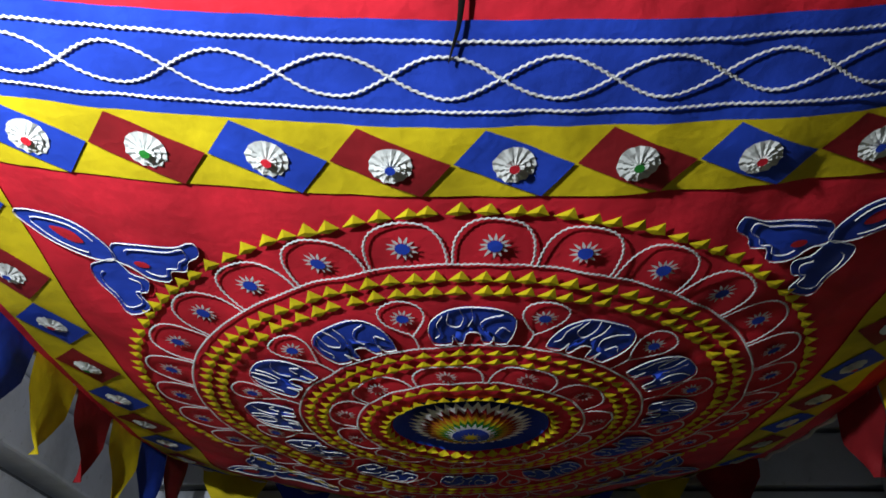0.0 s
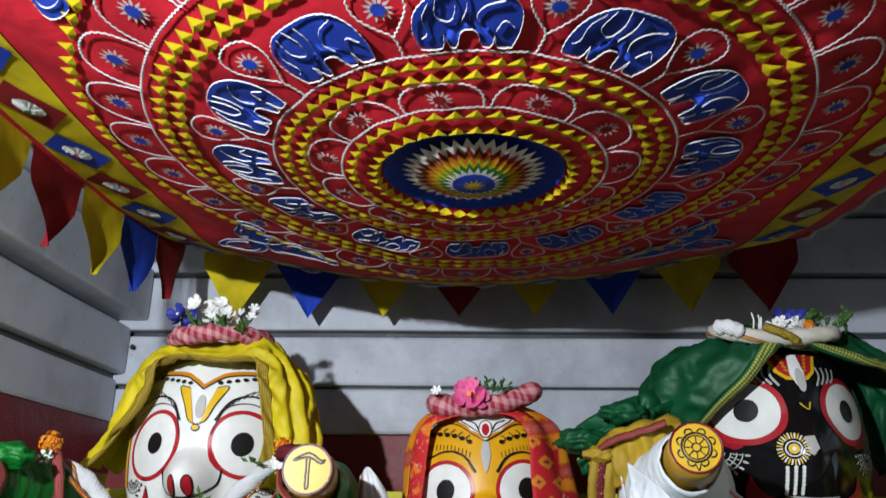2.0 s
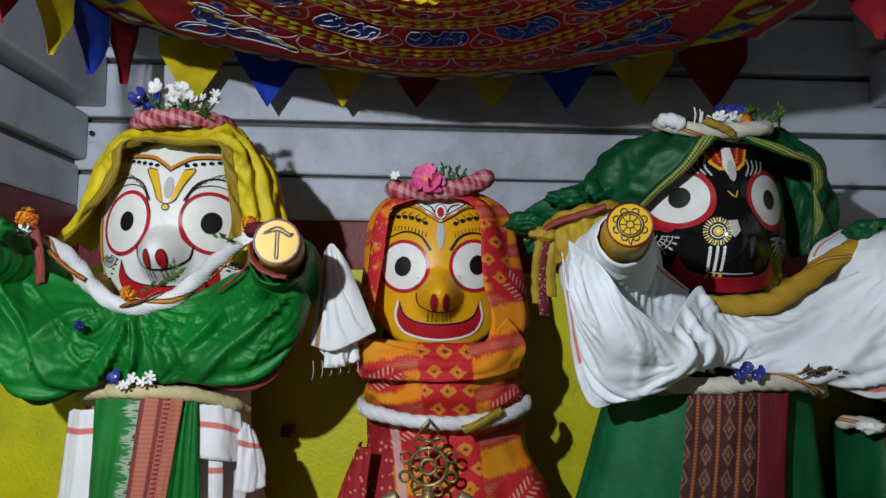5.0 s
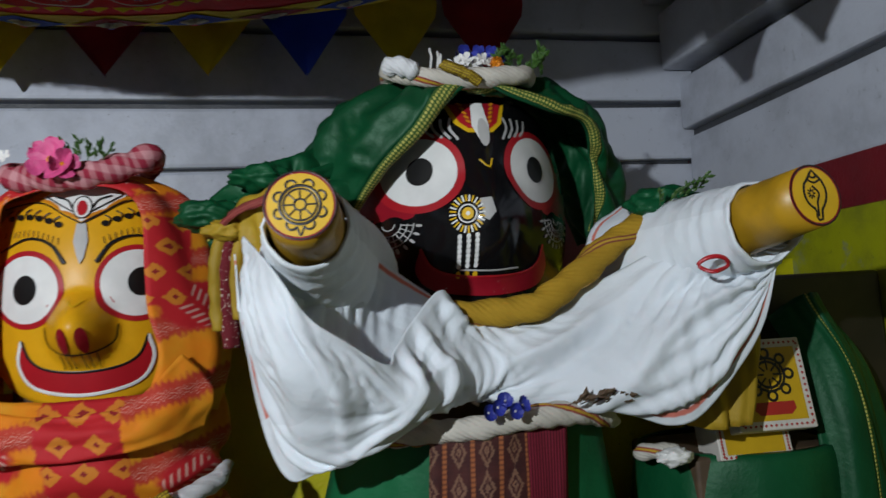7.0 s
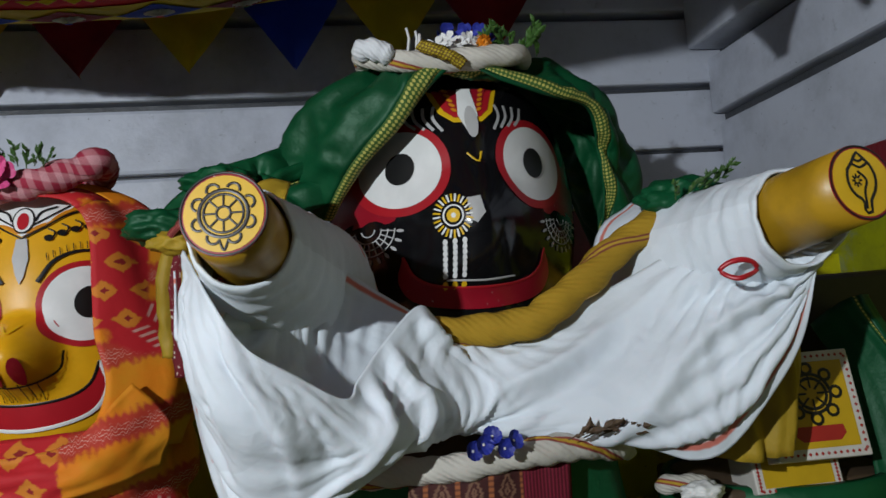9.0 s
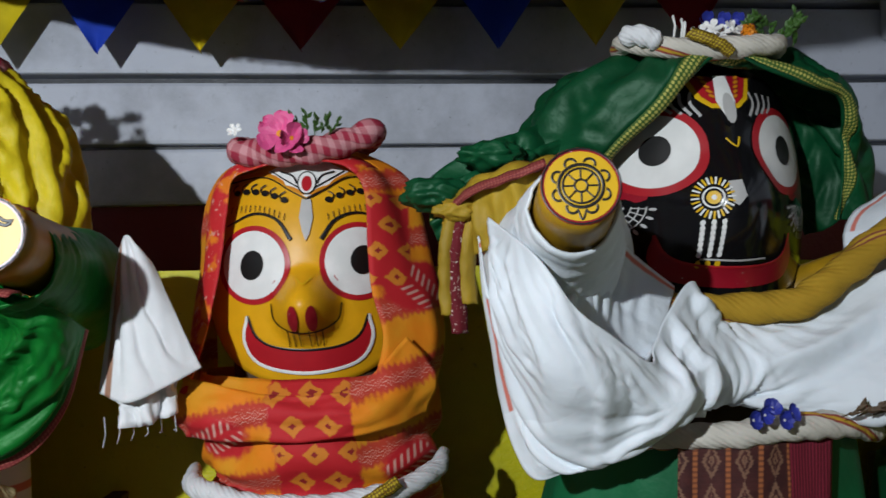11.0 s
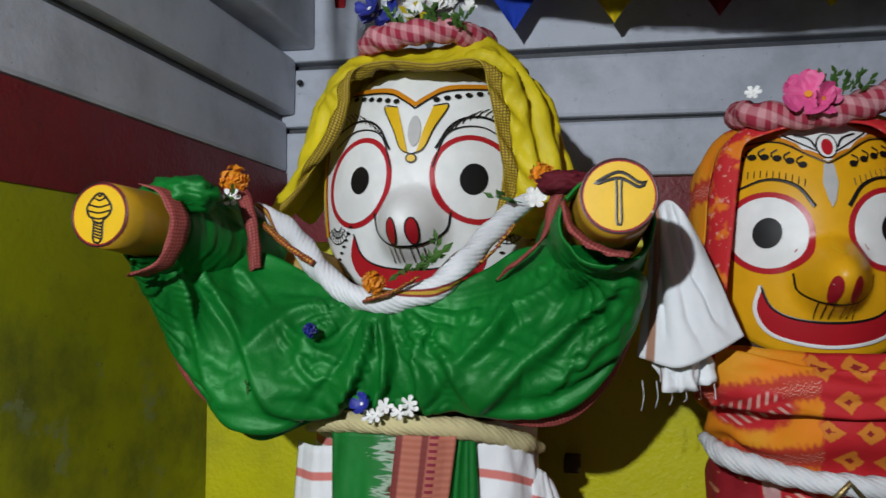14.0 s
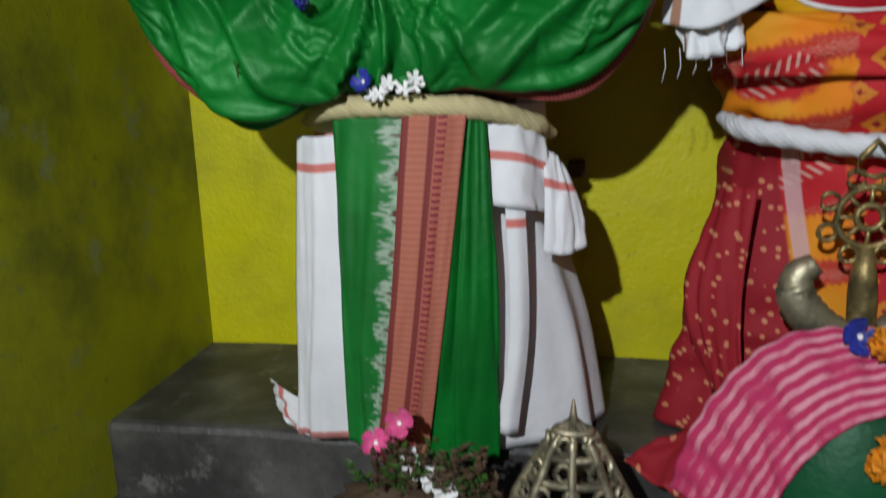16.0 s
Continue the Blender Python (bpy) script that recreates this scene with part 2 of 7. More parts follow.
def hung_cloth(name, curves, n, m, material, su, sv, pinned, fold=None, thick=0.003, mat_of=None, parent=None, label="", hold=0.03, fall=0.0003, bend=0.3, start=8, crisp=None):
    """A cloth through the curves, settled first on a coarse grid, then on finer ones; pinned(u, v) tells where it is held."""
    full = loft(curves, 16 * n + 1, 16 * m + 1, fold)
    k, P = start, None
    while k >= 2:
        base = full[::k, ::k]
        R, C = base.shape[:2]
        pins = np.array([[bool(pinned(c / (C - 1), r / (R - 1))) for c in range(C)] for r in range(R)])
        if P is None:
            N = np.cross(np.gradient(base, axis=1), np.gradient(base, axis=0))
            N /= np.linalg.norm(N, axis=2, keepdims=True) + 1e-9
            rough = np.array([[noise.noise((c * 0.7, r * 0.7, len(name))) for c in range(C)] for r in range(R)])
            P = base + N * (rough * 0.006)[:, :, None] * (~pins)[:, :, None]
        P = finer(settle(P, base, su, sv, pins, 220 if k == start else 70, hold if k == start else hold * 0.3, fall, bend))
        k //= 2
    if crisp:
        N = np.cross(np.gradient(P, axis=1), np.gradient(P, axis=0))
        N /= np.linalg.norm(N, axis=2, keepdims=True) + 1e-9
        R, C = P.shape[:2]
        P = P + N * np.array([[crisp(c / (C - 1), r / (R - 1)) for c in range(C)] for r in range(R)])[:, :, None]
    mats = material if isinstance(material, list) else [material]
    bm = bmesh.new()
    sheet(bm, P, mat_of=mat_of)
    made = []
    for k in sorted({f.material_index for f in bm.faces}):
        piece = bm.copy()
        bmesh.ops.delete(piece, geom=[f for f in piece.faces if f.material_index != k], context="FACES")
        for f in piece.faces:
            f.material_index = 0
        made.append(part("border" if k else name, piece, mats[min(k, len(mats) - 1)], made[0] if k else parent, "" if k else label))
        ob = made[-1].modifiers.new("thickness", "SOLIDIFY")
        ob.thickness, ob.offset = thick, 0
    bm.free()
    return made[0]


def wob(u, v, k=6.0, seed=0.0):
    return noise.noise((u * k, v * k * 0.6, seed)) + 0.5 * noise.noise((u * k * 2.3, v * k, seed + 7))


def tube(bm, pts, r, sides=8, mi=0, closed=False, strands=0, turns=0.0, lobe=0.25, caps=True):
    """A tube along pts; r a number or a function of 0..1; strands twist round it like a rope."""
    P = np.array(pts, float)
    n = len(P)
    T = np.gradient(P, axis=0)
    if closed:
        T = np.roll(P, -1, 0) - np.roll(P, 1, 0)
    T /= np.linalg.norm(T, axis=1, keepdims=True) + 1e-9
    up = np.array((0.0, 0.0, 1.0)) if abs(T[:, 2]).mean() < 0.8 else np.array((0.0, 1.0, 0.0))
    G = np.zeros((n, sides, 3))
    for i in range(n):
        a = np.cross(T[i], up)
        a /= np.linalg.norm(a) + 1e-9
        b = np.cross(a, T[i])
        q = i / (n if closed else n - 1)
        for j in range(sides):
            w = 2 * math.pi * j / sides
            rr = r(q) if callable(r) else r
            if strands:
                rr *= 1 - lobe + lobe * abs(math.cos(strands * (w + 2 * math.pi * turns * q) / 2))
            G[i, j] = P[i] + rr * (math.cos(w) * a + math.sin(w) * b)
    if closed:
        G = np.concatenate([G, G[:1]])
    uv = bm.loops.layers.uv.verify()
    V = [[bm.verts.new(p) for p in row] for row in (G[:-1] if closed else G)]
    if closed:
        V.append(V[0])
    L = np.concatenate([[0], np.cumsum(np.linalg.norm(np.diff(G.mean(1), axis=0), axis=1))])
    for i in range(len(V) - 1):
        for j in range(sides):
            k = (j + 1) % sides
            f = bm.faces.new((V[i][j], V[i][k], V[i + 1][k], V[i + 1][j]))
            f.material_index = mi
            for lp, (x, y) in zip(f.loops, ((j, i), (j + 1, i), (j + 1, i + 1), (j, i + 1))):
                lp[uv].uv = (x / sides, L[y])
    if caps and not closed:
        for row in (V[0][::-1], V[-1]):
            bm.faces.new(row).material_index = mi
    return bm


def fill(bm, outline, on, e, mi=0, rings=3, centre=None):
    """A filled patch drawn on a surface: on(x, y, e) gives the place e above it."""
    O = [np.array(p, float) for p in outline]
    c = np.array(centre, float) if centre is not None else sum(O) / len(O)
    mid = bm.verts.new(on(*c, e))
    last = None
    for k in range(1, rings + 1):
        row = [bm.verts.new(on(*(c + (p - c) * k / rings), e)) for p in O]
        for i in range(len(O)):
            j = (i + 1) % len(O)
            f = bm.faces.new((mid, row[i], row[j]) if last is None else (last[i], row[i], row[j], last[j]))
            f.material_index = mi
        last = row


def stroke(bm, pts, width, on, e, mi=0, closed=False):
    """A painted or sewn line on a surface; width a number or a function of 0..1."""
    P = np.array(pts, float)
    T = np.roll(P, -1, 0) - np.roll(P, 1, 0) if closed else np.gradient(P, axis=0)
    T /= np.linalg.norm(T, axis=1, keepdims=True) + 1e-9
    rows = []
    for i, (p, t) in enumerate(zip(P, T)):
        w = (width(i / (len(P) - 1)) if callable(width) else width) / 2
        nrm = np.array((-t[1], t[0])) * w
        rows.append((bm.verts.new(on(*(p + nrm), e)), bm.verts.new(on(*p, e * 1.25)), bm.verts.new(on(*(p - nrm), e))))
    for i in range(len(rows) if closed else len(rows) - 1):
        a, b = rows[i], rows[(i + 1) % len(rows)]
        for k in (0, 1):
            bm.faces.new((a[k], a[k + 1], b[k + 1], b[k])).material_index = mi


def ring2(cx, cy, rx, ry, n=32, a0=0.0, a1=360.0, tilt=0.0):
    """Points of an ellipse or of an arc of one, in degrees."""
    full = abs(a1 - a0) >= 360
    A = np.radians(np.linspace(a0, a1, n + 1)[:-1] if full else np.linspace(a0, a1, n))
    x, y, w = rx * np.cos(A), ry * np.sin(A), math.radians(tilt)
    return np.stack([cx + x * math.cos(w) - y * math.sin(w), cy + x * math.sin(w) + y * math.cos(w)], 1)


# ---- the room ----
XL, XR, YB, YF, TOP = -1.40, 2.06, 3.53, -1.7, 2.95
YS = 1.0  # the shrine's side walls begin here


def course(name, parent, lo, hi, material, seed):
    """One long painted stone course, its face slightly out of true."""
    bm = box(bmesh.new(), lo, hi)
    bmesh.ops.subdivide_edges(bm, edges=[e for e in bm.edges if e.calc_length() > 1.0], cuts=14, use_grid_fill=True)
    bmesh.ops.bevel(bm, geom=[e for e in bm.edges if e.is_manifold and e.calc_face_angle(0) > 1.0], offset=0.012, segments=2, profile=0.6, affect="EDGES")
    for v in bm.verts:
        k = noise.noise((v.co.x * 2.1, v.co.y * 2.1, v.co.z * 3 + seed))
        v.co += Vector((0.006 * k, 0.006 * k, 0.005 * noise.noise((v.co.x * 1.3, v.co.y * 1.3, seed + 9))))
    return part(name, bm, material, parent, smooth=False)


def slab(name, lo, hi, material, label, category="wall"):
    return tagged(part(name, box(bmesh.new(), lo, hi), material, None, smooth=False), label, category, kind="structure")


floor = slab("floor", (-3.2, YF - 0.2, -0.2), (3.9, YB + 0.3, 0.0), M["stone"], "dark worn stone floor of the shrine", "floor")
# unseen ceiling, kept near black to soak up bounce
ceiling = slab("ceiling", (-3.2, YF - 0.2, TOP), (3.9, YB + 0.3, TOP + 0.2), M["plain"], "unseen near-black ceiling added above the cloth canopy", "ceiling")
north = slab("wall_north", (XL - 0.3, YB, 0.0), (XR + 0.3, YB + 0.3, TOP), M["wall_r"], "maroon back wall with grey stone courses above")
# side walls: shade is put into their darker yellow, besides real stains
west = slab("wall_west", (XL - 0.3, YS, 0.0), (XL, YB, 1.60), M["wall_y_dim"], "stained yellow side wall, darkened for shade, with maroon band and grey courses")
east = slab("wall_east", (XR, YS, 0.0), (XR + 0.3, YB, 1.645), M["wall_y_dim"], "stained yellow side wall, darkened for shade, under a maroon band and grey courses")
# added unseen walls: they close the hall and absorb the lamp's bounce
south = slab("added_wall_south", (-3.2, YF - 0.2, 0.0), (3.9, YF, TOP), M["plain"], "unseen near-black wall added to close the hall")
slab("added_wall_west", (-3.2, YF, 0.0), (-3.0, YS, TOP), M["plain"], "unseen near-black side wall added to the hall")
slab("added_wall_east", (3.7, YF, 0.0), (3.9, YS, TOP), M["plain"], "unseen near-black side wall added to the hall")
slab("added_return_west", (-3.2, YS - 0.004, 0.0), (XL - 0.302, YS + 0.2, TOP), M["plain"], "unseen near-black wall added beside the shrine opening")
slab("added_return_east", (XR + 0.302, YS - 0.004, 0.0), (3.9, YS + 0.2, TOP), M["plain"], "unseen near-black wall added beside the shrine opening")
part("maroon_band", box(bmesh.new(), (XL - 0.3, YS, 1.60), (XL + 0.003, YB, 1.795)), M["wall_r"], west, smooth=False)
part("maroon_band", box(bmesh.new(), (XR - 0.003, YS, 1.645), (XR + 0.3, YB, 1.79)), M["wall_r"], east, smooth=False)
# grey courses: (bottom, top, reach of the side courses, reach of the back ones)
for i, (z0, z1, sw, nw) in enumerate(((1.758, 1.938, 0.0, 0.035), (1.950, 2.150, 0.035, 0.055), (2.172, 2.40, 0.11, 0.075), (2.42, 2.66, 0.18, 0.09), (2.68, TOP, 0.25, 0.11))):
    course("stone_course", north, (XL - 0.2, YB - nw, z0), (XR + 0.2, YB + 0.1, z1), M["wall_g"], i)
    course("stone_course", west, (XL - 0.25, YS, z0 + 0.04), (XL + 0.005 + sw, YB - nw - 0.003, z1 + 0.032), M["wall_g"], i + 20)
    course("stone_course", east, (XR - 0.005 - sw, YS, z0 + (0.11 if i else 0.027)), (XR + 0.25, YB - nw - 0.003, z1 + 0.1), M["wall_g"], i + 40)
part("joint_bed", box(bmesh.new(), (XL - 0.28, YS, 1.797), (XL - 0.01, YB, TOP)), M["joint"], west, smooth=False)
part("joint_bed", box(bmesh.new(), (XR + 0.01, YS, 1.792), (XR + 0.28, YB, TOP)), M["joint"], east, smooth=False)
part("joint_bed", box(bmesh.new(), (XL, YB - 0.012, 1.762), (XR, YB + 0.002, TOP)), M["joint"], north, smooth=False)
# thick yellow lower wall behind the figures, and the platform
YD, YP, ZP = 2.97, 2.46, 0.48
dado = slab("wall_ledge", (XL - 0.01, YD, 0.0), (XR + 0.01, YB + 0.01, 1.525), M["wall_y"], "bright yellow painted lower wall behind the figures")
bm = box(bmesh.new(), (XL - 0.01, YP, -0.01), (XR + 0.01, YD + 0.01, ZP), 0, 0.018)
bmesh.ops.subdivide_edges(bm, edges=[e for e in bm.edges if e.calc_length() > 1], cuts=20, use_grid_fill=True)
for v in bm.verts:
    v.co.z += 0.006 * noise.noise(v.co * 5)
    v.co.y += 0.008 * noise.noise(v.co * 4 + Vector((3, 1, 2)))
platform = tagged(part("platform", bm, M["stone"], smooth=False), "soot-dark stone platform carrying the three figures", "platform", kind="structure")

# ---- the cloth canopy overhead ----
CX, CY = 0.07, 1.90


def sag(x, y):
    r = math.hypot(x - CX, y - CY)
    z = 2.14 + 0.11 * min(r / 0.8, 1.9) ** 1.5
    z -= 0.09 * math.exp(-((y - 2.85) / 0.45) ** 2 - ((x - CX) / 1.2) ** 2)
    t = min(1, max(0, (y - 2.95) / 0.22))
    z += 0.15 * t * t * (3 - 2 * t)
    if r < 0.205:
        z += 0.07 * (1 - (r / 0.205) ** 10) * (0.45 + 0.55 * (r / 0.205) ** 2)
    a = math.atan2(y - CY, x - CX)
    z += 0.007 * noise.noise((x * 5, y * 5, 0)) + 0.003 * noise.noise((x * 17, y * 6, 5)) + 0.004 * noise.noise((a * 9, r * 1.5, 3)) * min(1, r * 3)
    return z


def on_canopy(x, y, e):
    return Vector((x, y, sag(x, y) - e))


def polar(r, a):
    """A place in the medallion: a in degrees, 0 towards the entrance."""
    w = math.radians(a)
    return (CX + r * math.sin(w), CY - r * math.cos(w))


XA, XB, YA, YZ = -0.80, 0.94, 1.05, 2.78
canopy = thing("canopy", "red appliqued cloth canopy with round medallion, hung under the ceiling", "canopy")


def canopy_sheet(name, x0, x1, y0, y1, material, e, nx, ny):
    bm = bmesh.new()
    G = np.array([[on_canopy(x, y, e) for x in np.linspace(x0, x1, nx)] for y in np.linspace(y0, y1, ny)])
    sheet(bm, G)
    return part(name, bm, material, canopy)


canopy_sheet("red_field", -1.04, 1.24, 0.5, 3.295, M["red"], 0.0, 120, 165)
canopy_sheet("blue_border", -1.03, 1.23, 0.735, 0.912, M["blue"], 0.002, 90, 10)
canopy_sheet("yellow_border", -1.0, 1.14, 0.908, YA, M["yellow"], 0.003, 80, 8)
canopy_sheet("yellow_border", -1.0, 1.14, YZ, 2.96, M["yellow"], 0.003, 80, 8)
canopy_sheet("yellow_border", -1.0, XA, YA, YZ, M["yellow"], 0.003, 10, 80)
canopy_sheet("yellow_border", XB, 1.14, YA, YZ, M["yellow"], 0.003, 10, 80)
canopy_sheet("blue_border", -1.03, 1.23, 2.965, 3.13, M["blue"], 0.002, 80, 8)


def diamond(x, y, hx, hy, k, skew=0.0):
    bm = bmesh.new()
    rim = np.concatenate([np.linspace(a, b, 5)[:-1] for a, b in zip(((-hx, 0), (0, -hy), (hx, 0), (0, hy)), ((0, -hy), (hx, 0), (0, hy), (-hx, 0)))])
    rim = rim + np.stack([rim[:, 1] * skew * hx / hy, 0 * rim[:, 1]], 1)
    fill(bm, rim + (x, y), on_canopy, 0.006, 0, 4)
    d = part("diamond_patch", bm, M["blue"] if k % 2 == 0 else M["dred"], canopy, "", True)
    bm = bmesh.new()
    r0, n = 0.035, 26
    for s in range(3):
        rim = [(x + r0 * (1 - 0.27 * s) * (1 + 0.02 * (-1) ** i + 0.08 * noise.noise((i * 0.4, k, s))) * math.cos(2 * math.pi * i / n),
                y + r0 * (1 - 0.27 * s) * (1 + 0.02 * (-1) ** i) * math.sin(2 * math.pi * i / n)) for i in range(n)]
        fill(bm, rim, lambda a, b, e: on_canopy(a, b, e + 0.0009 * math.cos(13 * math.atan2(b - y, a - x)) + 0.0022 * noise.noise((a * 110, b * 110, 1))), 0.008 + 0.0025 * s, 0, 2)
    ro = part("rosette", bm, M["rosette"], d, "gathered white cloth rosette", False)
    bm = bmesh.new()
    fill(bm, ring2(x, y, 0.009, 0.009, 9), on_canopy, 0.018, 0, 1)
    part("rosette_centre", bm, (M["red"], M["blue"], M["red"], M["green_c"])[k % 4], ro)


for i in range(10):
    diamond(-0.885 + 0.2 * i, 0.979, 0.098, 0.069, i + 1, 0.5)
    diamond(-0.885 + 0.2 * i, 2.87, 0.098, 0.08, i)
for i in range(8):
    diamond(-0.9, 1.16 + 0.218 * i, 0.09, 0.1, i)
    diamond(1.04, 1.16 + 0.218 * i, 0.09, 0.1, i + 1)


def cord(pts, w, parent=canopy, closed=False, e=0.005, zig=0.0013, every=0.006):
    """A white rickrack cord sewn along a line."""
    P = np.array(pts)
    n = max(8, int(np.linalg.norm(np.diff(P, axis=0), axis=1).sum() / every))
    S = spline(P, n, closed)
    T = np.gradient(S, axis=0)
    T /= np.linalg.norm(T, axis=1, keepdims=True) + 1e-9
    S = S + np.stack([-T[:, 1], T[:, 0]], 1) * (zig * (-1) ** np.arange(len(S)))[:, None]
    bm = bmesh.new()
    stroke(bm, S, w * 0.82, on_canopy, e, 0, closed)
    return part("cord", bm, M["cord"], parent, "", False)


for y in (0.765, 0.878):
    cord([(x, y) for x in np.linspace(-1.0, 1.2, 30)], 0.006)
for s in (1, -1):
    cord([(x, 0.822 + s * 0.034 * math.sin((x + 0.08) * math.pi / 0.165)) for x in np.linspace(-1.0, 1.2, 160)], 0.006)


# dark of a slit drawn as a tapered black strip; the cloth is uncut
bm = bmesh.new()
stroke(bm, spline([(0.024, 0.60), (0.027, 0.66), (0.023, 0.73), (0.014, 0.77), (0.008, 0.795)], 24), lambda t: 0.016 * (1 - t) + 0.002, on_canopy, 0.007)
part("slit_strip", bm, M["p_ink"], canopy, "black strip drawn as a dark slit on the canopy's front")


def zigzag(r, n, h, out=1, material="yellow"):
    """A ring of folded cloth points."""
    bm = bmesh.new()
    for i in range(n):
        a, d = 360 * i / n + 1.2 * noise.noise((i, r * 9, 0)), 180 / n
        k = h * (1 + 0.25 * noise.noise((i * 1.7, r * 20, 5)))
        b0, b1, tip, mid = polar(r, a - d), polar(r, a + d), polar(r + out * k, a + 3 * d * 0.1), polar(r + out * k * 0.35, a)
        v = [bm.verts.new(on_canopy(*p, e)) for p, e in ((b0, 0.006), (b1, 0.006), (tip, 0.007), (mid, 0.0105))]
        back = bm.verts.new(on_canopy(*polar(r - out * 0.006, a), 0.006))
        for q in ((v[0], v[3], v[2]), (v[3], v[1], v[2]), (v[0], back, v[3]), (back, v[1], v[3])):
            bm.faces.new(q)
    part("zigzag_trim", bm, M[material], canopy, "", False)


zigzag(0.815, 112, 0.026)
zigzag(0.650, 96, 0.028)
zigzag(0.612, 92, 0.028)
zigzag(0.398, 66, 0.022)
zigzag(0.364, 60, 0.022)
zigzag(0.258, 42, 0.022)
zigzag(0.207, 38, 0.024)
for r in (0.692, 0.430, 0.286):
    cord([polar(r, a) for a in np.linspace(0, 360, 90)[:-1]], 0.006, closed=True)


def flower_patch(r, a, size, inner):
    """A white star of petals with a dark middle."""
    bm = bmesh.new()
    c = np.array(polar(r, a))
    for k in range(12):
        w = math.radians(a + 30 * k + 6 * noise.noise((k, a, r)))
        u, v = np.array((math.sin(w), -math.cos(w))), np.array((math.cos(w), math.sin(w)))
        L = size * (1 + 0.18 * noise.noise((k * 2.2, a, 1)))
        fill(bm, [c + u * L * s + v * size * b for s, b in ((0.35, 0), (0.5, 0.11), (0.75, 0.08), (1, 0), (0.75, -0.08), (0.5, -0.11))], on_canopy, 0.007, 0, 1)
    ob = part("flower_patch", bm, M["cord"], canopy, "", False)
    bm = bmesh.new()
    fill(bm, ring2(*c, size * 0.48, size * 0.48, 12), on_canopy, 0.009, 0, 1)
    part("flower_centre", bm, M[inner], ob)


def arch(r0, r1, a, half):
    """A petal-shaped cord arch standing on a ring."""
    cord([polar(r0 + (r1 - r0) * h, a + half * s) for s, h in ((-1, 0.0), (-0.98, 0.28), (-0.86, 0.62), (-0.55, 0.9), (0, 1), (0.55, 0.9), (0.86, 0.62), (0.98, 0.28), (1, 0.0))], 0.0058)


for i in range(28):
    a = 360 * (i + 0.5) / 28
    arch(0.692, 0.803, a - 4.7, 6.0)
    flower_patch(0.742, a - 4.7, 0.030, "blue")
for i in range(11):
    a = 360 * i / 11 - 11.3
    arch(0.288, 0.358, a, 15)
    flower_patch(0.318, a, 0.026, "dred")
for i in range(12):
    a = 30 * i + 14
    flower_patch(0.548, a, 0.027, "blue")
    cord([polar(0.43 + d, a + s) for s, d in ((0, 0), (0, 0.05), (-2.2, 0.075), (-4.6, 0.115), (-4.2, 0.15), (-1.5, 0.166), (1.5, 0.166), (4.2, 0.15), (4.6, 0.115), (2.2, 0.075), (0, 0.05))], 0.005)
    # plain blue humped applique between the flowers
    b = a + 15
    hump = [(-9.0, 0.012), (-9.8, 0.05), (-9.3, 0.095), (-7, 0.126), (-3, 0.140), (2, 0.138), (6, 0.128), (9.2, 0.10), (10.6, 0.06), (10.4, 0.02), (9.0, 0.012), (5.6, 0.012), (5.0, 0.042), (4.0, 0.012), (2.6, 0.012), (1.4, 0.045), (-1.4, 0.045), (-2.6, 0.012), (-4.6, 0.012), (-5.2, 0.040), (-5.8, 0.012)]
    bm = bmesh.new()
    rim = [polar(0.435 + h, b - s) for s, h in hump]
    fill(bm, rim, on_canopy, 0.006, 0, 4, polar(0.435 + 0.088, b))
    patch = part("blue_patch", bm, M["blue"], canopy, "plain blue humped applique patch")
    cord([*rim, rim[0]], 0.0015, patch, False, 0.0085, 0.0006)
    for curve in (((3, 0.135), (2.2, 0.10), (3.4, 0.07), (5.8, 0.085), (5.2, 0.125)), ((-6, 0.118), (-3, 0.105), (-1.5, 0.08), (-2.5, 0.055)), ((-8.5, 0.06), (-6.5, 0.075), (-5.2, 0.05)), ((6.5, 0.115), (8.2, 0.085), (8.0, 0.05), (9.3, 0.04)), ((0.5, 0.13), (0.2, 0.10), (1.2, 0.07))):
        cord([polar(0.435 + h, b - s) for s, h in curve], 0.0009, patch, False, 0.0085, 0.0004)

# middle disc: rings of small cut points on a blue ground
bm = bmesh.new()
fill(bm, [polar(0.198, a) for a in range(0, 360, 8)], on_canopy, 0.014, 0, 8, (CX, CY))
disc = part("middle_disc", bm, M["blue"], canopy, "blue disc with rings of coloured cloth points")
for r, n, h, c in ((0.132, 36, 0.026, "white_c"), (0.108, 36, 0.026, "dred"), (0.092, 32, 0.024, "orange_c"), (0.076, 30, 0.022, "yellow"), (0.062, 26, 0.022, "green_c"), (0.048, 22, 0.020, "white_c")):
    bm = bmesh.new()
    e = 0.036 + (0.13 - r) * 0.05
    fill(bm, [polar(r + (h if k % 2 else 0), 180 * k / n) for k in range(2 * n)], on_canopy, e, 0, 2, (CX, CY))
    part("point_ring", bm, M[c], disc, "", False)
bm = bmesh.new()
fill(bm, [polar(0.047, a) for a in range(0, 360, 15)], on_canopy, 0.0425, 0, 2, (CX, CY))
part("disc_centre", bm, M["blue"], disc)
bm = bmesh.new()
fill(bm, [polar(0.028 if k % 2 else 0.012, 15 * k) for k in range(24)], on_canopy, 0.0445, 0, 2, (CX, CY))
part("yellow_star", bm, M["yellow"], disc, "", False)


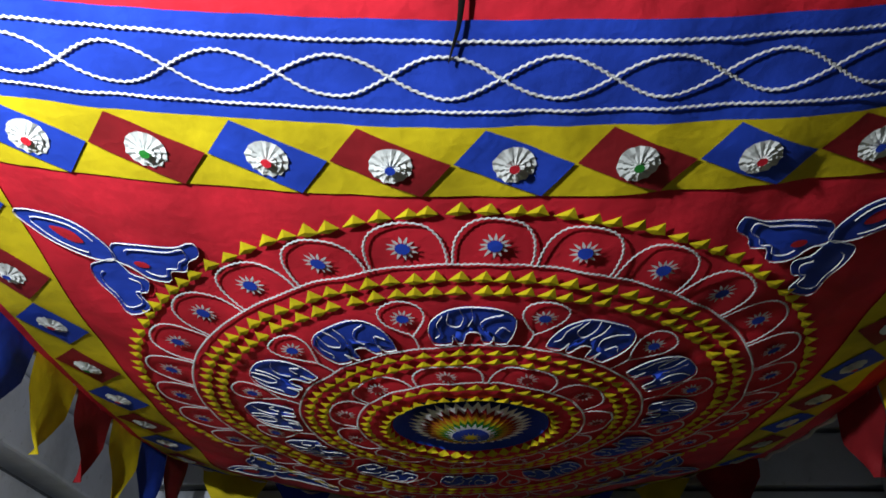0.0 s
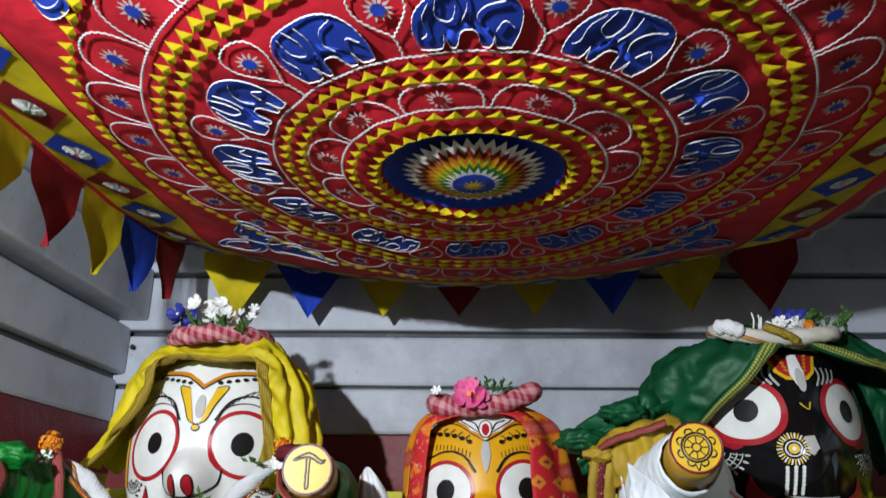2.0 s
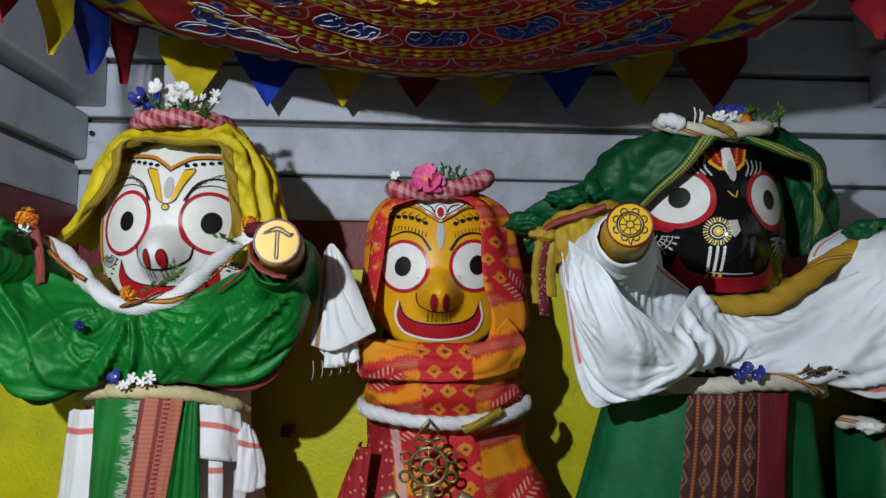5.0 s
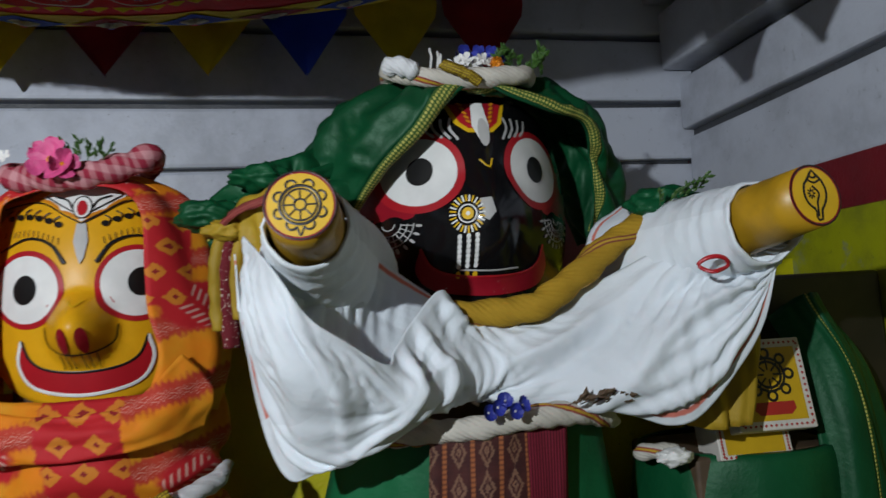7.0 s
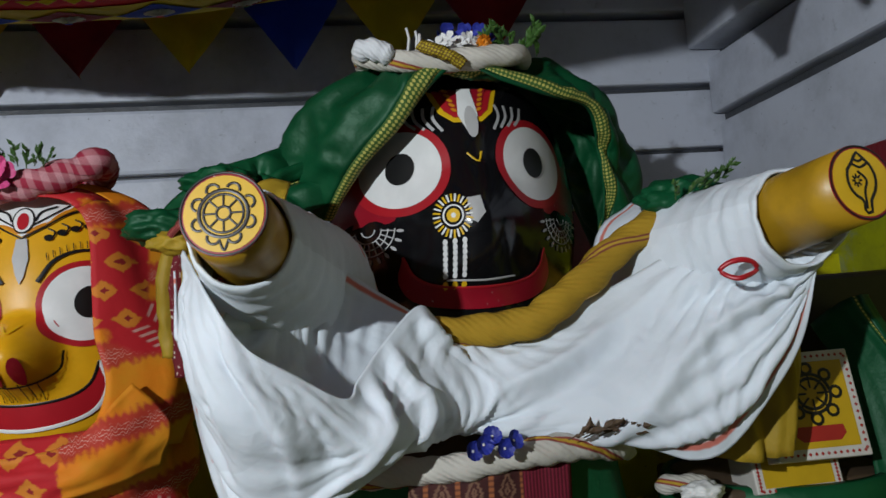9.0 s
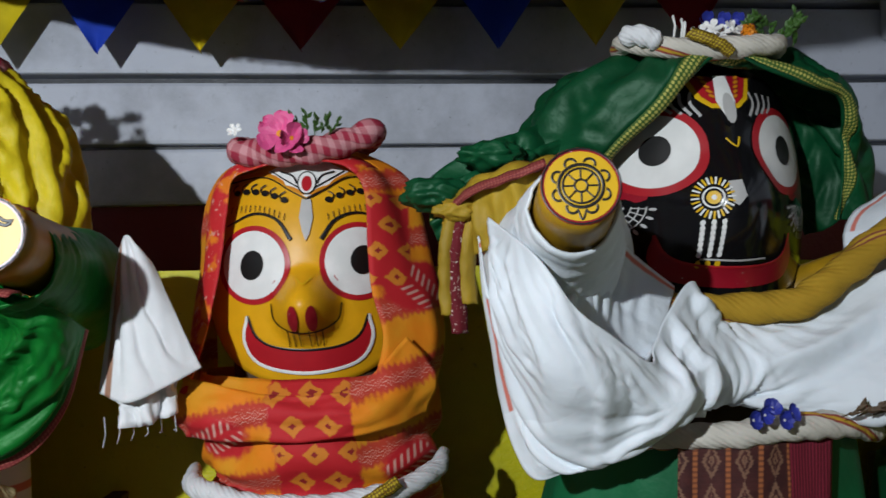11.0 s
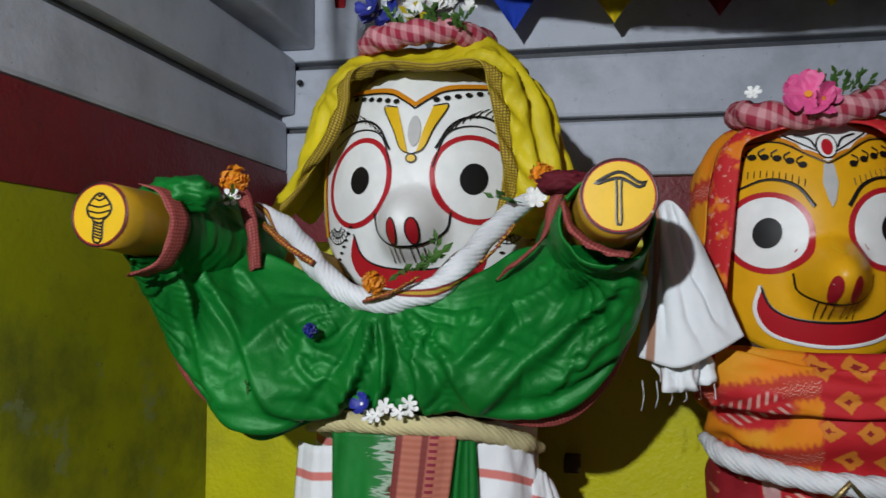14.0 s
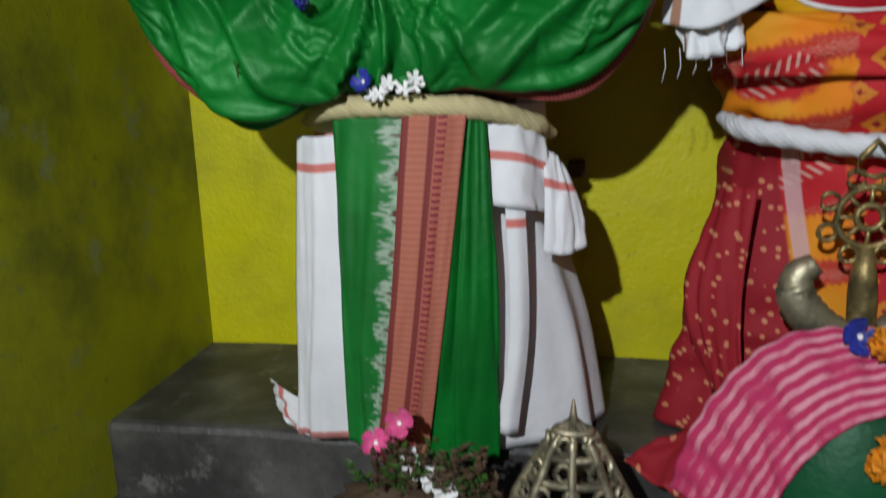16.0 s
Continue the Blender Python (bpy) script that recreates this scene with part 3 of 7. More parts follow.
def motif(x, y, sx, sy):
    """A scrolled blue leaf applique with white outlines in a corner of the field."""
    def at(p):
        return (x + sx * p[0], y + sy * p[1])
    shapes = [
        [(0, 0), (-0.05, 0.005), (-0.10, -0.02), (-0.135, -0.06), (-0.15, -0.10), (-0.09, -0.10), (-0.035, -0.08), (-0.002, -0.035)],
        [(0, 0), (0.01, -0.045), (0.06, -0.06), (0.13, -0.065), (0.17, -0.08), (0.175, -0.05), (0.15, -0.03), (0.14, -0.005), (0.11, 0.0), (0.10, 0.03), (0.06, 0.035), (0.03, 0.01)],
        [(0, 0), (0.02, 0.03), (0.05, 0.04), (0.04, 0.075), (0.02, 0.085), (0.03, 0.12), (0.0, 0.15), (-0.03, 0.155), (-0.04, 0.11), (-0.06, 0.07), (-0.06, 0.03), (-0.03, 0.01)],
    ]
    for k, s in enumerate(shapes):
        rim = spline([at(p) for p in s], 36, True)
        bm = bmesh.new()
        fill(bm, rim, on_canopy, 0.006, 0, 4)
        leaf = part("applique_leaf", bm, M["blue"], canopy, "blue scrolled applique outlined in white cord")
        c = rim.mean(0)
        cord(rim, 0.0013, leaf, True, 0.0075, 0.0004)
        cord(c + (rim[3:-3] - c) * 0.70, 0.0009, leaf, False, 0.0085, 0.0003)
        if k < 2:
            bm = bmesh.new()
            fill(bm, c + (rim - c) * 0.34 if k == 0 else ring2(*at((0.055, -0.005)), 0.016, 0.010, 16), on_canopy, 0.008, 0, 2)
            part("red_inlay", bm, M["red"], leaf)


motif(-0.64, 1.285, 1.05, 1.15)
motif(0.72, 1.21, -1.1, 1.1)
motif(-0.56, 2.54, 1.2, -1.2)
motif(0.70, 2.54, -1.2, -1.2)


def pennant(p, w, h, along, k, material):
    """A pointed bunting flag hanging from the canopy's edge."""
    p, along = np.array(p, float), np.array(along, float)
    out = np.array((-along[1], along[0], 0))
    rows = []
    for v in np.linspace(0, 1, 10):
        half = w / 2 * (1 if v < 0.42 else (1 - (v - 0.42) / 0.58)) + 0.0015
        rows.append([p + along * half * u + out * (0.014 * math.sin(u * 2.2 + k) * v + 0.02 * v * noise.noise((k * 3.1, v * 2, u))) - np.array((0, 0, h * v)) for u in np.linspace(-1, 1, 9)])
        for q in rows[-1]:
            q[2] += (1 - v) * (sag(q[0], q[1]) + 0.006 - p[2])
    bm = bmesh.new()
    sheet(bm, np.array(rows))
    return tagged(part("pennant", bm, material), "pointed cotton bunting flag hanging from the canopy edge", "bunting flag", "bunting flags")


for i, c in enumerate(("yellow", "blue", "yellow", "dred", "yellow", "blue", "yellow", "dred")):
    x = -0.880 + 0.299 * i
    pennant((x, 3.293, sag(x, 3.293) + 0.002), 0.28, sag(x, 3.293) - 2.178 - 0.005 * i, (1, 0, 0), i, M[c])
for i, c in enumerate(("blue", "yellow", "dred", "yellow", "blue", "dred")):
    y = 1.66 + 0.265 * i
    pennant((-1.032, y, sag(-1.032, y) + 0.006), 0.25, 0.235, (0, 1, 0), i + 30, M[c])
    if i < 3:
        pennant((1.232, y, sag(1.232, y) + 0.006), 0.25, 0.235, (0, 1, 0), i + 60, M[c])
for i, (a, b) in enumerate((((-1.045, 0.5), (-1.045, 3.16)), ((1.245, 0.5), (1.245, 3.16)))):
    bm = bmesh.new()
    P = [(a[0] + 0.006 * math.sin(t * 90), a[1] + (b[1] - a[1]) * t, sag(a[0], a[1] + (b[1] - a[1]) * t) - 0.004) for t in np.linspace(0, 1, 220)]
    tube(bm, P, 0.008, 7, strands=2, turns=60, lobe=0.4)
    tagged(part("edge_rope", bm, [M["cord"]]), "white twisted rope along the canopy's edge", "rope", "canopy edge ropes")

# ---- painted wooden figures, each one mesh ----
PAINTS = ["p_white", "p_black", "p_yellow", "p_red", "p_ink", "p_crimson", "p_orange", "p_grey", "p_dyel", "wood", "p_ochre"]
PI = {k: i for i, k in enumerate(PAINTS)}


class Figure:
    """A plain carved log with a flat rounded front, two stub arms and painted shapes on it."""

    def __init__(self, cx, zc, hw, up, down, y0, curve, nose, back, base, skin):
        self.cx, self.zc, self.hw, self.up, self.down, self.y0, self.curve, self.nose, self.skin = cx, zc, hw, up, down, y0, curve, nose, PI[skin]
        self.bm = bmesh.new()
        bm, N, R = self.bm, 64, 22
        last = [bm.verts.new(self.on(cx, zc, 0))]
        for k in range(1, R + 1):
            row = []
            for i in range(N):
                x, z = self.rim(2 * math.pi * i / N)
                row.append(bm.verts.new(self.on(cx + (x - cx) * k / R, zc + (z - zc) * k / R, 0)))
            self.join(last, row)
            last = row
        for s, yy in ((1.0, 0.4), (0.98, 0.8), (0.9, 1.0), (0.0, 1.0)):
            row = []
            for v in range(N):
                x, z = self.rim(2 * math.pi * v / N)
                f = self.on(x, z, 0)[1]
                row.append(bm.verts.new((cx + (x - cx) * s, f + (back - f) * yy, zc + (z - zc) * s)))
            self.join(last, row)
            last = row
        # the log below the head
        rows = []
        for z in (base, base + 0.25, zc - down * 0.6):
            rows.append([bm.verts.new((cx + hw * 0.8 * math.cos(a), (y0 + back) / 2 + 0.03 + 0.13 * math.sin(a), z)) for a in np.linspace(0, 2 * math.pi, 24, endpoint=False)])
        for a, b in zip(rows, rows[1:]):
            self.join(a, b, PI["wood"])

    def join(self, a, b, mi=None):
        mi = self.skin if mi is None else mi
        n = len(b)
        for i in range(n):
            j = (i + 1) % n
            self.bm.faces.new((a[0], b[i], b[j]) if len(a) == 1 else (a[i], b[i], b[j], a[j])).material_index = mi

    def rim(self, a):
        c, s = math.cos(a), math.sin(a)
        h = self.up if s > 0 else self.down
        p = 2.6
        return self.cx + self.hw * math.copysign(abs(c) ** (2 / p), c), self.zc + h * math.copysign(abs(s) ** (2 / p), s)

    def on(self, x, z, e):
        dx, dz = x - self.cx, z - self.zc
        y = self.y0 + self.curve * dx * dx + (1.2 if dz > 0 else 0.7) * dz * dz
        nz, nr, nh = self.nose
        d = math.hypot(dx, (z - nz) * 0.9) / nr
        if d < 1:
            y -= nh * (1 - d * d) ** 1.5
        return Vector((x, y - e, z))

    def patch(self, pts, paint, layer, rings=6, centre=None):
        fill(self.bm, pts, self.on, 0.0012 * layer, PI[paint], rings, centre)

    def line(self, pts, width, paint="p_ink", layer=4, closed=False, n=28):
        stroke(self.bm, spline(pts, n, closed), width, self.on, 0.0012 * layer, PI[paint], closed)

    def limb(self, a, c, r):
        tube(self.bm, [np.array(a) + (np.array(c) - np.array(a)) * t for t in np.linspace(0, 1, 6)], r, 20, PI["p_ochre"])

    def arm(self, root, end, r0, r1, side, disc):
        """A tapered log arm with a painted flat end; side and disc name its paints."""
        bm = self.bm
        root, end = np.array(root), np.array(end)
        T = (end - root) / np.linalg.norm(end - root)
        P = [root + (end - root) * t for t in np.linspace(0, 1, 12)]
        tube(bm, P, lambda q: r0 + (r1 - r0) * q, 28, PI[side])
        a = np.cross(T, (0, 0, 1))
        a /= np.linalg.norm(a)
        b = np.cross(a, T)

        def on(x, z, e):
            return Vector(end + a * x + b * z + T * e)
        fill(bm, ring2(0, 0, r1 * 1.005, r1 * 1.005, 32), on, 0.001, PI["p_crimson"], 2)
        fill(bm, ring2(0, 0, r1 * 0.9, r1 * 0.9, 32), on, 0.002, PI[disc], 2)
        stroke(bm, ring2(0, 0, r1 * 0.97, r1 * 0.97, 32), 0.0025, on, 0.0025, PI["p_ink"], True)
        return lambda pts, w, closed=False: stroke(bm, spline(pts, 26, closed) * r1, w, on, 0.003, PI["p_ink"], closed)

    def finish(self, label):
        bmesh.ops.recalc_face_normals(self.bm, faces=self.bm.faces)
        return tagged(part("statue", self.bm, [M[k] for k in PAINTS]), label, "statue", "shrine figures")


def eye(f, cx, cz, rx, rz, tilt, px, pz, pr, ring="p_red", w=0.012, ink=True):
    f.patch(ring2(cx, cz, rx + w, rz + w, 48, tilt=tilt), ring, 2)
    f.patch(ring2(cx, cz, rx, rz, 48, tilt=tilt), "p_white", 3)
    f.patch(ring2(px, pz, pr * 0.82, pr, 32, tilt=-12), "p_ink", 5, 2)


def grin(f, cx, zt, zb, half, rise, paint, rim=None):
    """A crescent mouth."""
    up = spline([(cx - half, zt + rise), (cx - half * 0.86, zt + rise * 0.35), (cx - half * 0.55, zt), (cx, zt - rise * 0.12), (cx + half * 0.55, zt), (cx + half * 0.86, zt + rise * 0.35), (cx + half, zt + rise)], 30)
    lo = spline([(cx - half, zt + rise), (cx - half * 1.07, zt + rise * 0.2), (cx - half * 0.8, zb + (zt - zb) * 0.35), (cx, zb), (cx + half * 0.8, zb + (zt - zb) * 0.35), (cx + half * 1.07, zt + rise * 0.2), (cx + half, zt + rise)], 30)
    for a, b, p, e in ((up, lo, paint, 3),):
        V = [[f.bm.verts.new(f.on(*(q0 + (q1 - q0) * k / 4), 0.0012 * e)) for k in range(5)] for q0, q1 in zip(a, b)]
        for r0, r1 in zip(V, V[1:]):
            for k in range(4):
                try:
                    f.bm.faces.new((r0[k], r0[k + 1], r1[k + 1], r1[k])).material_index = PI[p]
                except ValueError:
                    pass
    if rim:
        f.line(lo, 0.007, rim, 4)
    return up


# white-faced figure
b = Figure(-0.715, 1.625, 0.245, 0.265, 0.235, 2.555, 2.3, (1.535, 0.085, 0.10), 2.84, ZP, "p_white")
eye(b, -0.845, 1.634, 0.072, 0.090, -22, -0.838, 1.638, 0.030)
eye(b, -0.585, 1.636, 0.078, 0.086, 25, -0.586, 1.636, 0.034)
for s in (-1, 1):
    b.line([(-0.715 + s * 0.045, 1.66), (-0.715 + s * 0.075, 1.735), (-0.715 + s * 0.14, 1.752), (-0.715 + s * 0.2, 1.72)], 0.003)
    b.line([(-0.715 + s * 0.05, 1.70), (-0.715 + s * 0.085, 1.757), (-0.715 + s * 0.14, 1.775), (-0.715 + s * 0.21, 1.75)], 0.005)
    for k in range(11):
        x = -0.715 + s * (0.06 + 0.014 * k)
        z = 1.72 + 0.052 * math.sin(min(1, k / 6) * 1.57)
        b.line([(x, z), (x + s * 0.008, z + 0.014), (x + s * 0.024, z + 0.026)], 0.002, n=5)
    b.line([(-0.715, 1.800), (-0.715 + s * 0.03, 1.822), (-0.715 + s * 0.07, 1.842), (-0.715 + s * 0.17, 1.852)], 0.011, "p_orange", 3)
    b.line([(-0.715, 1.792), (-0.715 + s * 0.03, 1.814), (-0.715 + s * 0.07, 1.834), (-0.715 + s * 0.17, 1.845)], 0.004)
    for k in range(6):
        b.patch(ring2(-0.715 + s * (0.045 + 0.022 * k), 1.812 + 0.0045 * k, 0.0075, 0.006, 10), "p_ink", 4, 1)
    b.patch([(-0.715 + s * q[0], q[1]) for q in ((0.04, 1.797), (0.072, 1.80), (0.045, 1.745), (0.025, 1.70), (0.008, 1.69), (0.012, 1.70), (0.022, 1.74))], "p_dyel", 4, 2)
    b.line([(-0.715 + s * q[0], q[1]) for q in ((0.04, 1.797), (0.072, 1.80), (0.045, 1.745), (0.025, 1.70), (0.0, 1.688))], 0.0025, layer=5)
    b.patch(ring2(-0.715 + s * 0.022, 1.52, 0.0115, 0.026, 18), "p_red", 4, 2)
    b.line(ring2(-0.715 + s * 0.022, 1.52, 0.0118, 0.0265, 18), 0.003, closed=True)
    for k in range(3):
        b.line([(-0.715 + s * (0.012 + 0.012 * k), 1.490), (-0.715 + s * (0.012 + 0.012 * k), 1.458)], 0.002, n=4)
    for r in (0.012, 0.024, 0.036):
        b.line(ring2(-0.715 + s * 0.192, 1.545, r, r * 1.2, 12, 200, 340), 0.0022, layer=3)
    for k in range(9):
        w = math.radians(205 + 16 * k)
        b.line([(-0.715 + s * 0.192 + 0.012 * math.cos(w), 1.545 + 0.014 * math.sin(w)), (-0.715 + s * 0.192 + 0.036 * math.cos(w), 1.545 + 0.043 * math.sin(w))], 0.0018, layer=3, n=4)
    b.line([(-0.715 + s * 0.235, 1.72), (-0.715 + s * 0.238, 1.62), (-0.715 + s * 0.23, 1.52)], 0.008, "p_dyel", 2)
    b.line([(-0.715 + s * 0.228, 1.72), (-0.715 + s * 0.231, 1.62), (-0.715 + s * 0.223, 1.52)], 0.004, "p_red", 3)
    for k in range(6):
        b.patch(ring2(-0.715 + s * (0.15 + 0.008 * k), 1.538 - 0.014 * k, 0.006, 0.003, 8), "p_ink", 4, 1)
b.line([(-0.80, 1.565), (-0.79, 1.525), (-0.755, 1.497), (-0.715, 1.489), (-0.675, 1.497), (-0.64, 1.525), (-0.632, 1.565)], 0.0045)
b.patch(ring2(-0.716, 1.679, 0.011, 0.009, 16), "p_dyel", 4, 1)
b.line(ring2(-0.716, 1.679, 0.011, 0.009, 16), 0.003, closed=True)
b.patch(ring2(-0.712, 1.74, 0.014, 0.035, 16), "p_grey", 3, 2)
up = grin(b, -0.715, 1.452, 1.40, 0.142, 0.07, "p_red")
b.line(up, 0.004)
b.limb((-0.90, 2.70, 1.41), (-1.095, 2.63, 1.475), 0.055)
b.limb((-0.53, 2.70, 1.41), (-0.345, 2.63, 1.475), 0.055)
d = b.arm((-1.105, 2.62, 1.495), (-1.134, 2.115, 1.527), 0.075, 0.055, "p_ochre", "p_dyel")
for z, w in ((0.62, 0.10), (0.5, 0.2), (0.3, 0.38), (0.12, 0.42), (-0.06, 0.34), (-0.2, 0.2)):
    d([(-w, z), (0, z - 0.08), (w, z)], 0.003)
d([(-0.1, 0.62), (-0.3, 0.42), (-0.44, 0.18), (-0.33, -0.06), (-0.16, -0.2), (-0.14, -0.8), (0.14, -0.8), (0.16, -0.2), (0.33, -0.06), (0.44, 0.18), (0.3, 0.42), (0.1, 0.62)], 0.004, True)
for k in range(6):
    d([(-0.13, -0.3 - 0.09 * k), (0.13, -0.22 - 0.09 * k)], 0.003)
d = b.arm((-0.335, 2.62, 1.495), (-0.297, 2.115, 1.543), 0.075, 0.056, "p_ochre", "p_dyel")
d([(-0.68, 0.36), (-0.5, 0.34), (0, 0.62), (0.62, 0.30), (0, 0.46), (-0.5, 0.22)], 0.005, True)
d([(-0.07, 0.46), (-0.05, 0), (-0.05, -0.7), (0.06, -0.7), (0.06, 0), (0.07, 0.46)], 0.004)
b.finish("white-faced painted wooden log figure with large round eyes")

# yellow-faced figure
s = Figure(0.103, 1.50, 0.215, 0.235, 0.225, 2.545, 2.6, (1.43, 0.075, 0.10), 2.82, ZP, "p_yellow")
eye(s, -0.006, 1.517, 0.067, 0.070, 25, -0.008, 1.516, 0.030, w=0.011)
eye(s, 0.208, 1.522, 0.067, 0.070, -25, 0.216, 1.524, 0.030, w=0.011)
for q in (-1, 1):
    s.line([(0.103 + q * 0.03, 1.565), (0.103 + q * 0.06, 1.607), (0.103 + q * 0.11, 1.622), (0.103 + q * 0.17, 1.60)], lambda t: 0.008 * (1 - 0.6 * t))
    for k in range(12):
        x, z = 0.103 + q * (0.045 + 0.0105 * k), 1.605 + 0.022 * math.sin(min(1, k / 7) * 1.57)
        s.line([(x, z), (x - q * 0.002, z + 0.014)], 0.0016, n=4)
    for k in range(6):
        x, z = 0.103 + q * (0.045 + 0.021 * k), 1.648 + 0.011 * k - 0.0013 * k * k
        s.patch(ring2(x, z, 0.008, 0.0065, 12), "p_ink", 4, 1)
        s.line([(x + q * 0.004, z - 0.003), (x + q * 0.010, z + 0.010), (x - q * 0.002, z + 0.018)], 0.003, n=6)
    s.line([(0.103, 1.648), (0.103 + q * 0.035, 1.668), (0.103 + q * 0.09, 1.70), (0.103 + q * 0.17, 1.695)], 0.003)
    s.line([(0.103, 1.656), (0.103 + q * 0.035, 1.676), (0.103 + q * 0.09, 1.708), (0.103 + q * 0.17, 1.703)], 0.007, "p_orange", 3)
    s.line([(0.103 + q * 0.02, 1.682), (0.103 + q * 0.03, 1.70), (0.103 + q * 0.055, 1.71)], 0.004, layer=6, n=8)
    s.line([(0.103 + q * 0.014, 1.672), (0.103 + q * 0.04, 1.688), (0.103 + q * 0.075, 1.712)], 0.003, layer=6, n=8)
    s.patch(ring2(0.103 + q * 0.018, 1.408, 0.0105, 0.025, 18), "p_crimson", 4, 2)
    for k in range(3):
        s.line([(0.103 + q * (0.010 + 0.012 * k), 1.385), (0.103 + q * (0.010 + 0.012 * k), 1.352)], 0.0018, n=4)
s.patch([(0.103, 1.652), (0.06, 1.68), (0.02, 1.712), (0.06, 1.73), (0.103, 1.732), (0.146, 1.73), (0.186, 1.712), (0.146, 1.68)], "p_white", 4, 4)
s.patch(ring2(0.103, 1.684, 0.020, 0.026, 20), "p_ink", 5, 2)
s.patch(ring2(0.103, 1.684, 0.017, 0.023, 20), "p_white", 6, 2)
s.patch(ring2(0.103, 1.682, 0.0105, 0.017, 16), "p_red", 7, 1)
s.patch([(0.094, 1.648), (0.112, 1.648), (0.117, 1.61), (0.110, 1.575), (0.103, 1.562), (0.096, 1.58), (0.089, 1.61)], "p_grey", 4, 2)
s.line([(0.088, 1.487), (0.103, 1.474), (0.118, 1.487)], 0.003, "p_dyel", n=8)
s.line([(0.033, 1.438), (0.04, 1.405), (0.07, 1.385), (0.103, 1.380), (0.136, 1.385), (0.166, 1.405), (0.173, 1.438)], 0.003)
up = grin(s, 0.103, 1.352, 1.298, 0.122, 0.062, "p_red", "p_white")
s.line(up, 0.005)
s.finish("yellow-faced painted wooden log figure with wide red crescent mouth")

# black-faced figure
j = Figure(0.937, 1.66, 0.268, 0.245, 0.235, 2.435, 3.4, (1.60, 0.12, 0.045), 2.80, ZP, "p_black")
eye(j, 0.803, 1.728, 0.074, 0.076, 18, 0.803, 1.728, 0.031, w=0.016)
eye(j, 1.071, 1.728, 0.074, 0.076, -18, 1.067, 1.727, 0.031, w=0.016)
for q in (-1, 1):
    j.patch([(0.937 + q * u, z) for u, z in ((0.10, 1.65), (0.16, 1.628), (0.215, 1.632), (0.262, 1.62), (0.266, 1.68), (0.25, 1.76), (0.20, 1.74))], "p_crimson", 1, 3)
    for r in (0.012, 0.024, 0.036, 0.048):
        j.line(ring2(0.937 + q * 0.198, 1.622, r, r * 1.1, 18, 185, 355), 0.0024, "p_grey", 4)
    for k in range(11):
        w = math.radians(190 + 16 * k)
        j.line([(0.937 + q * 0.198 + 0.024 * math.cos(w), 1.622 + 0.026 * math.sin(w)), (0.937 + q * 0.198 + 0.047 * math.cos(w), 1.622 + 0.052 * math.sin(w))], 0.0022, "p_grey", 4, n=4)
        j.patch(ring2(0.937 + q * 0.198 + 0.058 * math.cos(w), 1.622 + 0.064 * math.sin(w), 0.007, 0.003, 8, tilt=math.degrees(w)), "p_grey", 3, 1)
    for k in range(4):
        j.line([(0.937 + q * (0.05 + 0.016 * k), 1.79 + 0.004 * k), (0.937 + q * (0.065 + 0.016 * k), 1.82), (0.937 + q * (0.06 + 0.02 * k), 1.845)], 0.006, "p_grey", 2, n=8)
j.patch([(0.866, 1.88), (1.008, 1.88), (0.99, 1.828), (0.965, 1.806), (0.909, 1.806), (0.884, 1.828)], "p_dyel", 2, 3)
j.patch([(0.876, 1.88), (0.998, 1.88), (0.98, 1.832), (0.962, 1.816), (0.912, 1.816), (0.894, 1.832)], "p_red", 3, 3)
j.patch([(0.89, 1.88), (0.984, 1.88), (0.965, 1.83), (0.955, 1.825), (0.919, 1.825), (0.909, 1.83)], "p_crimson", 4, 3)
for k in range(5):
    for q in (-1, 1):
        j.patch(ring2(0.937 + q * (0.024 + 0.003 * k), 1.832 + 0.011 * k, 0.007, 0.0035, 10, tilt=q * 30), "p_orange", 5, 1)
j.patch([(0.924, 1.878), (0.95, 1.878), (0.957, 1.82), (0.95, 1.79), (0.942, 1.775), (0.93, 1.79), (0.918, 1.82)], "p_white", 6, 3)
j.patch(ring2(0.942, 1.805, 0.013, 0.034, 14), "p_grey", 7, 2)
j.line([(0.925, 1.742), (0.945, 1.724), (0.953, 1.744)], 0.004, "p_dyel", n=8)
ox, oz = 0.884, 1.622
for k in range(28):
    w = 2 * math.pi * k / 28
    j.line([(ox + 0.021 * math.cos(w), oz + 0.026 * math.sin(w)), (ox + 0.033 * math.cos(w), oz + 0.041 * math.sin(w))], 0.0035, "p_dyel" if k % 2 else "p_white", 4, n=4)
j.line(ring2(ox, oz, 0.016, 0.019, 20), 0.003, "p_white", 4, True)
j.patch(ring2(ox, oz, 0.011, 0.013, 14), "p_dyel", 4, 1)
j.patch(ring2(ox, oz, 0.004, 0.005, 10), "p_white", 5, 1)
j.patch([(ox + 0.025, oz + 0.03), (ox + 0.05, oz + 0.032), (ox + 0.056, oz), (ox + 0.04, oz - 0.018), (ox + 0.03, oz - 0.012)], "p_grey", 3, 2)
for k, x in enumerate((-0.016, 0.0, 0.016)):
    for i in range(7):
        j.patch(ring2(ox + x, oz - 0.047 - 0.010 * i, 0.0042, 0.006, 8), "p_white", 4, 1)
    j.patch(ring2(ox + x, oz - 0.125, 0.005, 0.008, 8), "p_dyel", 4, 1)
up = grin(j, 0.937, 1.497, 1.45, 0.14, 0.062, "p_crimson")
j.line(up, 0.005, "p_red")
j.line([(0.87, 1.507), (0.937, 1.502), (1.0, 1.507)], 0.0035, "p_grey", n=10)
j.limb((0.74, 2.66, 1.43), (0.61, 2.56, 1.485), 0.055)
